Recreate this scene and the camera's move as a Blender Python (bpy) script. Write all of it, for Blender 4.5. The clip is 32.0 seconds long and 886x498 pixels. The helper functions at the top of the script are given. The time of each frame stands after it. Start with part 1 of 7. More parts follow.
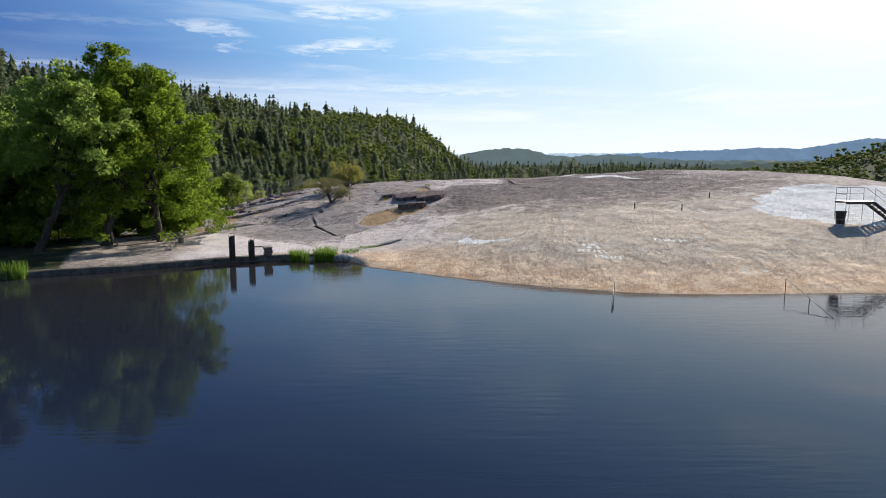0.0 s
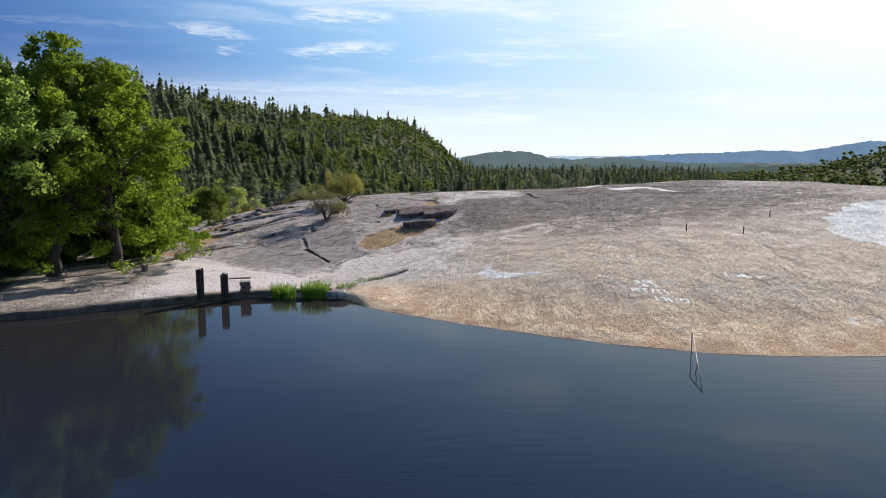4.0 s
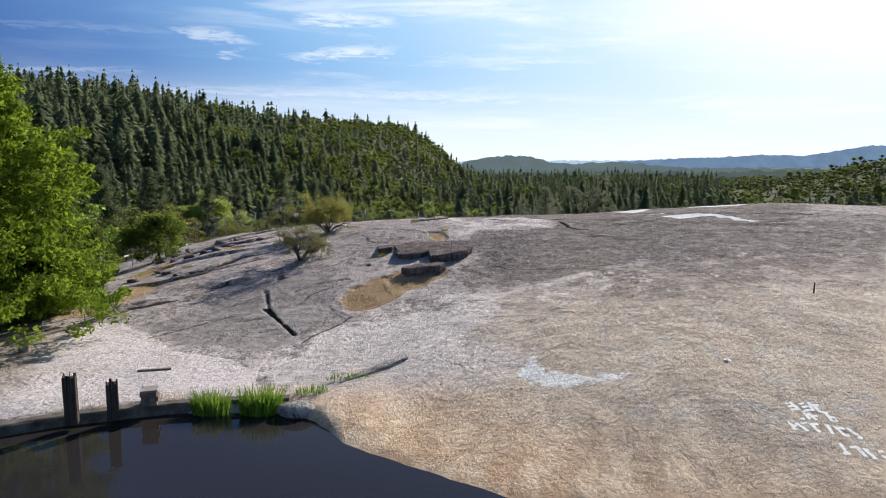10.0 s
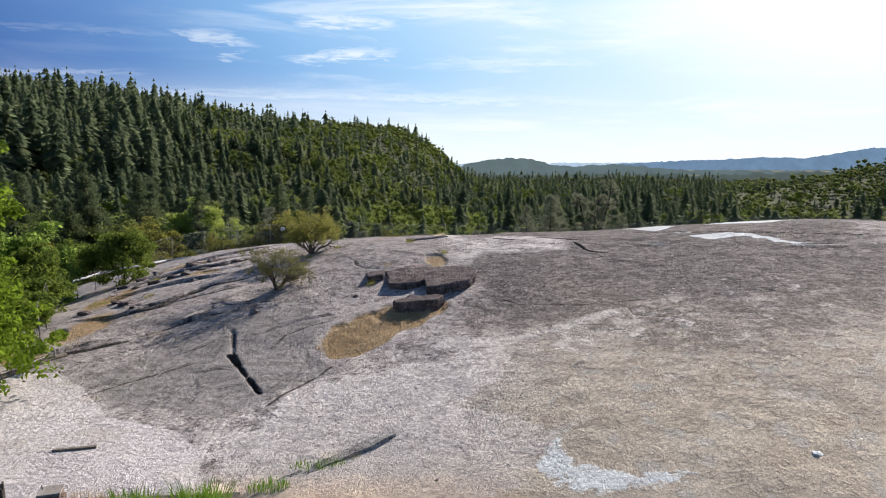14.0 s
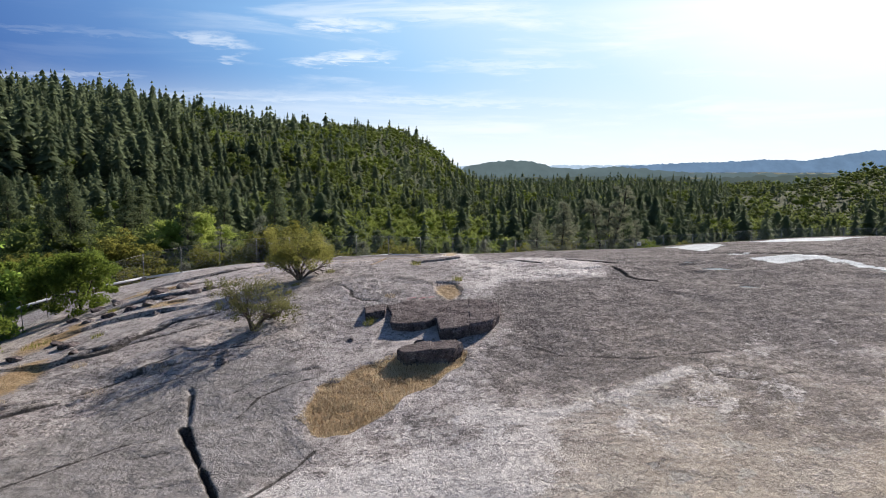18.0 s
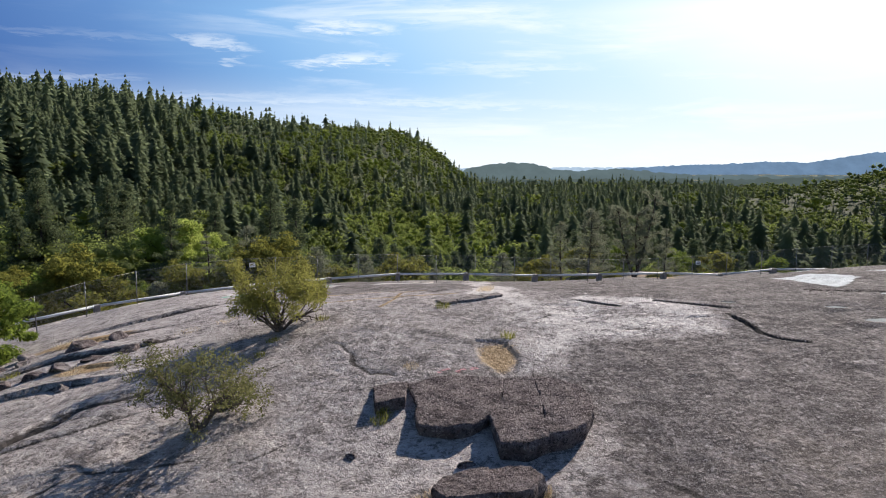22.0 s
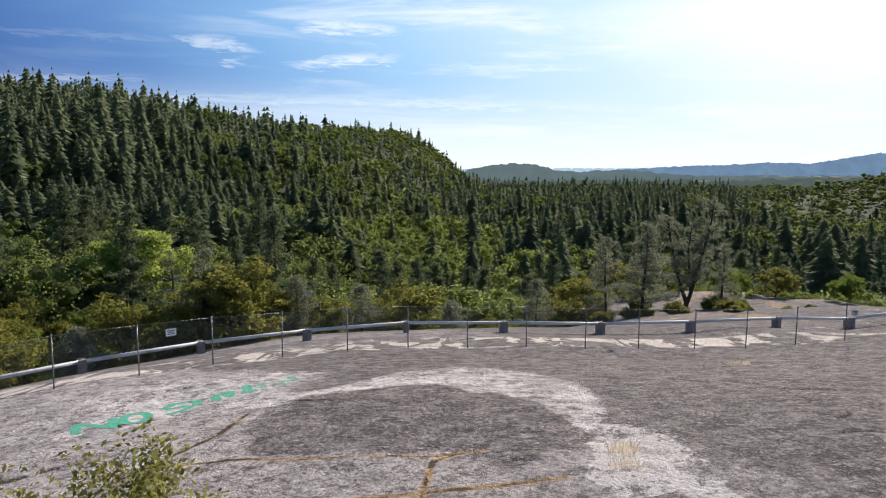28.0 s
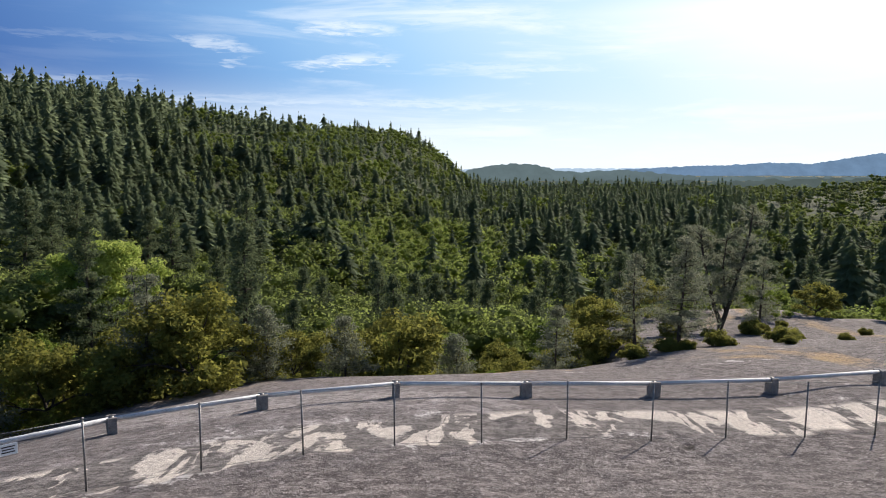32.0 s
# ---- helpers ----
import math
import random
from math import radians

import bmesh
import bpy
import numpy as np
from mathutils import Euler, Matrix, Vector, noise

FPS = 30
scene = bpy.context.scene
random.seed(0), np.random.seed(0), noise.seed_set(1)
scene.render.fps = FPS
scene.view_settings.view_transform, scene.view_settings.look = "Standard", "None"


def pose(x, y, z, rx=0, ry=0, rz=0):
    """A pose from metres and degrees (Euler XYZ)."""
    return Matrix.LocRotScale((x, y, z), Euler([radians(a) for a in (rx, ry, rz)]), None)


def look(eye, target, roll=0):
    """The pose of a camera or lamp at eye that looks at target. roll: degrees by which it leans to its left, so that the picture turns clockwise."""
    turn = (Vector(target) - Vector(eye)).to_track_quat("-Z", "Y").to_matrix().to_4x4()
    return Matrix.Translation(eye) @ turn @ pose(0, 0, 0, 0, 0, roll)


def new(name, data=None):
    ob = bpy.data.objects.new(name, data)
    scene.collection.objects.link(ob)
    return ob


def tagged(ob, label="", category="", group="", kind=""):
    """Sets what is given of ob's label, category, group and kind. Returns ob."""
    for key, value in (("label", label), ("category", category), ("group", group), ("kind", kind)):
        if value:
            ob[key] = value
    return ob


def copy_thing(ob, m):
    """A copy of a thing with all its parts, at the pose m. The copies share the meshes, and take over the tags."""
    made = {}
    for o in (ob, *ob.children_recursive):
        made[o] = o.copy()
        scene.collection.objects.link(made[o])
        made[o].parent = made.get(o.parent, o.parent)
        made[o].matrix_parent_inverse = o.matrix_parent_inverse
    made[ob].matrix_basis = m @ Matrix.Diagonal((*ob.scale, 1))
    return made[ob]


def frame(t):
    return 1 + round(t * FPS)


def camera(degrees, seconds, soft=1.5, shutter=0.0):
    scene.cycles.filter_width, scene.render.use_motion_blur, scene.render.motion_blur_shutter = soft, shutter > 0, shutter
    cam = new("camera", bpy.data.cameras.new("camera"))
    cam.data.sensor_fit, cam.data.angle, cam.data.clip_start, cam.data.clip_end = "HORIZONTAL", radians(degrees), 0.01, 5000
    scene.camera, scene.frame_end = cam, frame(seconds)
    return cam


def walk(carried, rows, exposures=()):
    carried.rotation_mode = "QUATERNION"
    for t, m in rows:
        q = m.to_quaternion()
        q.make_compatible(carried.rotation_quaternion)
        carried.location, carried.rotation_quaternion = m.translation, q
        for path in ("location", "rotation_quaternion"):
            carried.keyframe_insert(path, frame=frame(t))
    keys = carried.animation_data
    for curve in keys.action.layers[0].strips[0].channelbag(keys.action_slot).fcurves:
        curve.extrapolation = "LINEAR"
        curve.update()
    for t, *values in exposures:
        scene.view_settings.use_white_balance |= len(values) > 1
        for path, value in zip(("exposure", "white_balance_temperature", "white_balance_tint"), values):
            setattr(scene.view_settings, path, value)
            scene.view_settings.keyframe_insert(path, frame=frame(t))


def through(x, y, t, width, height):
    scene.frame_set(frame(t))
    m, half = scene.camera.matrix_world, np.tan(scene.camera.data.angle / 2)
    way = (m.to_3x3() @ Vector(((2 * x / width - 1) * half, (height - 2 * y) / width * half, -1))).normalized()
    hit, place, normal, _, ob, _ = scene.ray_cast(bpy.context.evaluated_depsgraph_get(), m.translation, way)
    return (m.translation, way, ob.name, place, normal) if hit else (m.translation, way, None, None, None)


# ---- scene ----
cam = camera(67.0, 32.0, 1.0)
PATH = [
    (0, (0.045, 1.088, 7.161), (0.353, 100.075, -7.037), 0.1),
    (1, (-0.009, 2.975, 7.327), (0.277, 101.969, -6.820), 0.1),
    (2, (-0.232, 4.932, 7.466), (0.034, 103.938, -6.592), 0.1),
    (3, (-0.526, 7.112, 7.596), (-0.282, 106.135, -6.351), 0.1),
    (4, (-0.826, 9.516, 7.729), (-0.603, 108.555, -6.098), 0.1),
    (5, (-1.089, 12.057, 7.872), (-0.885, 111.113, -5.834), 0.1),
    (6, (-1.290, 14.618, 8.026), (-1.106, 113.690, -5.562), 0.1),
    (7, (-1.421, 17.085, 8.193), (-1.256, 116.172, -5.285), 0.1),
    (8, (-1.484, 19.369, 8.369), (-1.339, 118.470, -5.006), 0.1),
    (9, (-1.493, 21.420, 8.552), (-1.365, 120.534, -4.728), 0.1),
    (10, (-1.462, 23.226, 8.736), (-1.353, 122.352, -4.456), 0.1),
    (11, (-1.414, 24.817, 8.915), (-1.323, 123.954, -4.193), 0.1),
    (12, (-1.369, 26.251, 9.085), (-1.295, 125.399, -3.942), 0.1),
    (13, (-1.346, 27.607, 9.241), (-1.289, 126.765, -3.706), 0.1),
    (14, (-1.364, 28.975, 9.379), (-1.324, 128.143, -3.488), 0.1),
    (15, (-1.435, 30.443, 9.495), (-1.411, 129.622, -3.290), 0.1),
    (16, (-1.570, 32.088, 9.589), (-1.562, 131.278, -3.113), 0.1),
    (17, (-1.772, 33.969, 9.658), (-1.779, 133.170, -2.958), 0.1),
    (18, (-2.039, 36.120, 9.705), (-2.061, 135.332, -2.825), 0.1),
    (19, (-2.365, 38.546, 9.731), (-2.402, 137.769, -2.713), 0.1),
    (20, (-2.739, 41.227, 9.740), (-2.790, 140.460, -2.622), 0.1),
    (21, (-3.145, 44.119, 9.737), (-3.210, 143.362, -2.549), 0.1),
    (22, (-3.564, 47.160, 9.727), (-3.642, 146.410, -2.491), 0.1),
    (23, (-3.976, 50.276, 9.716), (-4.066, 149.534, -2.446), 0.1),
    (24, (-4.358, 53.396, 9.710), (-4.462, 152.659, -2.409), 0.1),
    (25, (-4.692, 56.456, 9.715), (-4.808, 155.722, -2.376), 0.1),
    (26, (-4.961, 59.410, 9.737), (-5.089, 158.678, -2.343), 0.1),
    (27, (-5.155, 62.239, 9.779), (-5.294, 161.506, -2.303), 0.1),
    (28, (-5.271, 64.951, 9.843), (-5.421, 164.217, -2.253), 0.1),
    (29, (-5.319, 67.582, 9.928), (-5.479, 166.845, -2.186), 0.1),
    (30, (-5.323, 70.184, 10.030), (-5.493, 169.445, -2.097), 0.1),
    (31, (-5.322, 72.805, 10.140), (-5.502, 172.067, -1.982), 0.1),
    (32, (-5.381, 75.459, 10.244), (-5.570, 174.726, -1.835), 0.1),
]
EXPOSURES = [(0, 0.35), (12, 0.38), (32, 0.40)]
walk(cam, [(t, look(eye, target, roll)) for t, eye, target, roll in PATH], EXPOSURES)

# ---- world and sun ----
SUN_AZ, SUN_EL = radians(36), radians(31)
world = bpy.data.worlds.new("sky")
scene.world = world
world.use_nodes = True
wt = world.node_tree
wt.nodes.clear()


def wn(kind, **kw):
    n = wt.nodes.new(kind)
    for k, v in kw.items():
        n.inputs[k].default_value = v
    return n


sky = wt.nodes.new("ShaderNodeTexSky")
sky.sky_type, sky.sun_disc = "NISHITA", False
sky.sun_elevation, sky.sun_rotation = SUN_EL, SUN_AZ
sky.altitude, sky.air_density, sky.dust_density, sky.ozone_density = 600, 1.0, 0.5, 2.0
w_co = wt.nodes.new("ShaderNodeTexCoord")
w_bg = wn("ShaderNodeBackground", Strength=0.85)
w_out = wt.nodes.new("ShaderNodeOutputWorld")
L = wt.links.new


def wmath(op, a, b=0.0):
    n = wt.nodes.new("ShaderNodeMath")
    n.operation, n.use_clamp = op, False
    for i, v in enumerate((a, b)):
        if isinstance(v, (int, float)):
            n.inputs[i].default_value = v
        else:
            L(v, n.inputs[i])
    return n.outputs[0]


def wramp(v, lo, hi, a=0.0, b=1.0):
    n = wt.nodes.new("ShaderNodeMapRange")
    n.interpolation_type = "SMOOTHSTEP"
    for key, x in zip(("From Min", "From Max", "To Min", "To Max"), (lo, hi, a, b)):
        n.inputs[key].default_value = x
    L(v, n.inputs["Value"])
    return n.outputs["Result"]


def wmix(fac, a, b, mode="MIX"):
    n = wt.nodes.new("ShaderNodeMix")
    n.data_type, n.blend_type = "RGBA", mode
    for key, v in (("Factor", fac), ("A", a), ("B", b)):
        if isinstance(v, tuple):
            n.inputs[key].default_value = (*v, 1)
        elif isinstance(v, float):
            n.inputs[key].default_value = v
        else:
            L(v, n.inputs[key])
    return n.outputs["Result"]


def wnoise(vec, scale, stretch, detail=6.0, rough=0.6, distort=0.4):
    mp = wt.nodes.new("ShaderNodeMapping")
    mp.inputs["Scale"].default_value = stretch
    L(vec, mp.inputs["Vector"])
    n = wn("ShaderNodeTexNoise", Scale=scale, Detail=detail, Roughness=rough, Distortion=distort)
    L(mp.outputs["Vector"], n.inputs["Vector"])
    return n.outputs["Fac"]


w_dot = wt.nodes.new("ShaderNodeVectorMath")
w_dot.operation = "DOT_PRODUCT"
L(w_co.outputs["Generated"], w_dot.inputs[0])
w_dot.inputs[1].default_value = (math.sin(SUN_AZ) * math.cos(SUN_EL), math.cos(SUN_AZ) * math.cos(SUN_EL), math.sin(SUN_EL))
w_sep = wt.nodes.new("ShaderNodeSeparateXYZ")
L(w_co.outputs["Generated"], w_sep.inputs[0])
# the clear sky: deep blue away from the sun, paling towards it, milky along the horizon
clear = wmix(1.0, sky.outputs["Color"], (0.080, 0.095, 0.108), "MULTIPLY")
near_sun = wmath("SUBTRACT", w_dot.outputs["Value"], wmath("MULTIPLY", wmath("MAXIMUM", wmath("SUBTRACT", w_sep.outputs["Z"], 0.21), 0.0), 1.5))
w_pale = wt.nodes.new("ShaderNodeValToRGB")
w_pale.color_ramp.elements[0].position, w_pale.color_ramp.elements[0].color = 0.34, (0.060, 0.145, 0.40, 1)
w_pale.color_ramp.elements[1].position, w_pale.color_ramp.elements[1].color = 1.0, (1.25, 1.25, 1.25, 1)
for at, tone in ((0.50, (0.125, 0.265, 0.56)), (0.63, (0.235, 0.45, 0.77)), (0.74, (0.38, 0.62, 0.90)), (0.855, (0.62, 0.81, 0.98)), (0.935, (1.0, 1.03, 1.06))):
    w_pale.color_ramp.elements.new(at).color = (*tone, 1)
L(near_sun, w_pale.inputs["Fac"])
c1 = wmix(wramp(near_sun, 0.05, 0.34), clear, w_pale.outputs["Color"])
haze = wramp(w_sep.outputs["Z"], 0.14, 0.0, 0.0, 0.95)
c2 = wmix(haze, c1, (0.88, 0.955, 1.01))
# cirrus: soft streaks all over, and a few separate wisps
streak = wnoise(w_co.outputs["Generated"], 1.6, (2.2, 2.2, 17.0))
veil = wmath("MULTIPLY", wramp(streak, 0.48, 0.70), wramp(near_sun, 0.50, 0.85, 0.05, 0.8))
w_front = wmath("MAXIMUM", w_sep.outputs["Y"], 0.05)
rag = wnoise(w_co.outputs["Generated"], 9.0, (1.0, 1.0, 5.0), 6.0, 0.65, 0.8)
rag2 = wnoise(w_co.outputs["Generated"], 26.0, (1.0, 1.0, 6.0), 5.0, 0.6, 0.5)
w_u = wmath("ADD", wmath("DIVIDE", w_sep.outputs["X"], w_front), wmath("MULTIPLY", wmath("SUBTRACT", rag, 0.5), 0.16))
w_v = wmath("ADD", wmath("DIVIDE", w_sep.outputs["Z"], w_front), wmath("MULTIPLY", wmath("SUBTRACT", rag2, 0.5), 0.028))
wisps = None
for az, el, wide, high, tilt, amt in ((-17.9, 9.7, 0.046, 0.010, -0.16, 0.55), (-17.0, 8.3, 0.022, 0.006, -0.1, 0.45), (-7.9, 11.3, 0.075, 0.012, -0.05, 0.8), (-8.4, 8.6, 0.072, 0.010, 0.06, 0.9), (6.0, 8.2, 0.11, 0.006, -0.03, 0.45),
                                      (-28.0, 9.6, 0.16, 0.006, -0.05, 0.12), (2.0, 12.4, 0.13, 0.016, 0.0, 0.6), (23.0, 7.0, 0.09, 0.005, -0.02, 0.4), (-2.0, 5.3, 0.30, 0.008, -0.02, 0.5), (-20.0, 5.4, 0.20, 0.006, 0.02, 0.3), (-30.0, 6.4, 0.14, 0.005, 0.0, 0.3)):
    u0, v0 = math.tan(radians(az)), math.tan(radians(el)) / math.cos(radians(az))
    du = wmath("SUBTRACT", w_u, u0)
    dv = wmath("SUBTRACT", wmath("SUBTRACT", w_v, v0), wmath("MULTIPLY", du, tilt))
    q = wmath("ADD", wmath("POWER", wmath("ABSOLUTE", wmath("DIVIDE", du, wide)), 2.0), wmath("POWER", wmath("ABSOLUTE", wmath("DIVIDE", dv, high)), 2.0))
    g = wramp(q, 1.6, 0.0, 0.0, amt)
    wisps = g if wisps is None else wmath("MAXIMUM", wisps, g)
wisps = wmath("MULTIPLY", wisps, wramp(rag2, 0.34, 0.60, 0.2, 0.85))
c3 = wmix(wmath("MAXIMUM", veil, wisps), c2, (0.90, 0.96, 1.02))
L(c3, w_bg.inputs["Color"])
L(w_bg.outputs["Background"], w_out.inputs["Surface"])

sun = new("sun", bpy.data.lights.new("sun", "SUN"))
sun.data.energy, sun.data.angle, sun.data.color = 5.6, radians(0.55), (1.0, 0.915, 0.80)
sun_way = Vector((math.sin(SUN_AZ) * math.cos(SUN_EL), math.cos(SUN_AZ) * math.cos(SUN_EL), math.sin(SUN_EL)))
sun.matrix_world = look(sun_way * 200, (0, 0, 0))

# ---- materials ----


class Mat:
    """A node material with short helpers."""

    def __init__(self, name, rough=0.8, metal=0.0, spec=0.3):
        self.m = bpy.data.materials.new(name)
        self.m.use_nodes = True
        self.t = self.m.node_tree
        self.b = self.t.nodes["Principled BSDF"]
        self.b.inputs["Roughness"].default_value = rough
        self.b.inputs["Metallic"].default_value = metal
        self.b.inputs["Specular IOR Level"].default_value = spec
        self.co = self.t.nodes.new("ShaderNodeTexCoord").outputs["Object"]

    def link(self, a, b):
        self.t.links.new(a, b)

    def noise(self, scale, detail=4.0, rough=0.55, stretch=None, distort=0.0):
        n = self.t.nodes.new("ShaderNodeTexNoise")
        for k, v in (("Scale", scale), ("Detail", detail), ("Roughness", rough), ("Distortion", distort)):
            n.inputs[k].default_value = v
        src = self.co
        if stretch:
            mp = self.t.nodes.new("ShaderNodeMapping")
            mp.inputs["Scale"].default_value = stretch
            self.link(src, mp.inputs["Vector"])
            src = mp.outputs["Vector"]
        self.link(src, n.inputs["Vector"])
        return n.outputs["Fac"]

    def cells(self, scale, wobble):
        """Uneven plates: a tone for each, and the distance to its edge."""
        w = self.t.nodes.new("ShaderNodeTexNoise")
        w.inputs["Scale"].default_value, w.inputs["Detail"].default_value, w.inputs["Roughness"].default_value = scale * 1.7, 4.0, 0.6
        self.link(self.co, w.inputs["Vector"])
        shift = self.t.nodes.new("ShaderNodeVectorMath")
        shift.operation = "MULTIPLY_ADD"
        self.link(w.outputs["Color"], shift.inputs[0])
        shift.inputs[1].default_value = (wobble, wobble, 0.0)
        self.link(self.co, shift.inputs[2])
        out = []
        for feature in ("F1", "DISTANCE_TO_EDGE"):
            v = self.t.nodes.new("ShaderNodeTexVoronoi")
            v.voronoi_dimensions, v.feature = "2D", feature
            v.inputs["Scale"].default_value = scale
            self.link(shift.outputs[0], v.inputs["Vector"])
            out.append(v)
        one = self.t.nodes.new("ShaderNodeSeparateColor")
        self.link(out[0].outputs["Color"], one.inputs[0])
        return one.outputs[0], out[1].outputs["Distance"]

    def ramp(self, fac, lo, hi, a=0.0, b=1.0):
        n = self.t.nodes.new("ShaderNodeMapRange")
        for k, v in zip(("From Min", "From Max", "To Min", "To Max"), (lo, hi, a, b)):
            n.inputs[k].default_value = v
        self.link(fac, n.inputs["Value"])
        return n.outputs["Result"]

    def math(self, op, a, b):
        n = self.t.nodes.new("ShaderNodeMath")
        n.operation = op
        for i, v in enumerate((a, b)):
            if isinstance(v, (int, float)):
                n.inputs[i].default_value = v
            else:
                self.link(v, n.inputs[i])
        return n.outputs[0]

    def mix(self, fac, a, b, mode="MIX"):
        n = self.t.nodes.new("ShaderNodeMix")
        n.data_type, n.blend_type = "RGBA", mode
        for key, v in (("Factor", fac), ("A", a), ("B", b)):
            if isinstance(v, (int, float)):
                n.inputs[key].default_value = v
            elif isinstance(v, tuple):
                n.inputs[key].default_value = (*v, 1)
            else:
                self.link(v, n.inputs[key])
        return n.outputs["Result"]

    def attr(self, name):
        n = self.t.nodes.new("ShaderNodeAttribute")
        n.attribute_name = name
        return n.outputs["Fac"]

    def island(self):
        return self.t.nodes.new("ShaderNodeNewGeometry").outputs["Random Per Island"]

    def each(self):
        return self.t.nodes.new("ShaderNodeObjectInfo").outputs["Random"]

    def bump(self, height, strength=0.4, distance=0.05):
        n = self.t.nodes.new("ShaderNodeBump")
        n.inputs["Strength"].default_value, n.inputs["Distance"].default_value = strength, distance
        self.link(height, n.inputs["Height"])
        self.link(n.outputs["Normal"], self.b.inputs["Normal"])

    def color(self, c):
        if isinstance(c, tuple):
            self.b.inputs["Base Color"].default_value = (*c, 1)
        else:
            self.link(c, self.b.inputs["Base Color"])
        return self.m


def simple(name, dark, light, scale=3.0, rough=0.8, metal=0.0, spec=0.3, bump=0.3, dist=0.02, stretch=None):
    """Two tones at two scales, with fine relief."""
    k = Mat(name, rough, metal, spec)
    a, f = k.noise(scale, 5, 0.6, stretch), k.noise(scale * 7, 3, 0.6, stretch)
    v = k.math("ADD", k.math("MULTIPLY", a, 0.65), k.math("MULTIPLY", f, 0.35))
    k.bump(v, bump, dist)
    return k.color(k.mix(k.ramp(v, 0.36, 0.64), dark, light))


def leaf_material(name, dark, light, through=0.35, key=None):
    """Leaves: varied by leaf and by tree, lit through from behind."""
    k = Mat(name, 0.75, 0, 0.06)
    v = k.math("ADD", k.math("MULTIPLY", k.island(), 0.4), k.math("MULTIPLY", k.attr("tint") if key else k.ramp(k.noise(0.5, 3), 0.35, 0.65), 0.6))
    v = k.math("ADD", v, k.math("MULTIPLY", k.math("SUBTRACT", k.noise(1.3, 4, 0.65), 0.5), 0.9 if key else 0.4))
    c = k.mix(k.ramp(v, 0.1, 0.9), dark, light)
    k.color(c)
    tr = k.t.nodes.new("ShaderNodeBsdfTranslucent")
    k.link(k.mix(0.4, c, tuple(min(0.6, 1.7 * a) for a in light)), tr.inputs["Color"])
    ms = k.t.nodes.new("ShaderNodeMixShader")
    ms.inputs[0].default_value = through
    k.link(k.b.outputs[0], ms.inputs[1])
    k.link(tr.outputs[0], ms.inputs[2])
    k.link(ms.outputs[0], k.t.nodes["Material Output"].inputs["Surface"])
    return k.m


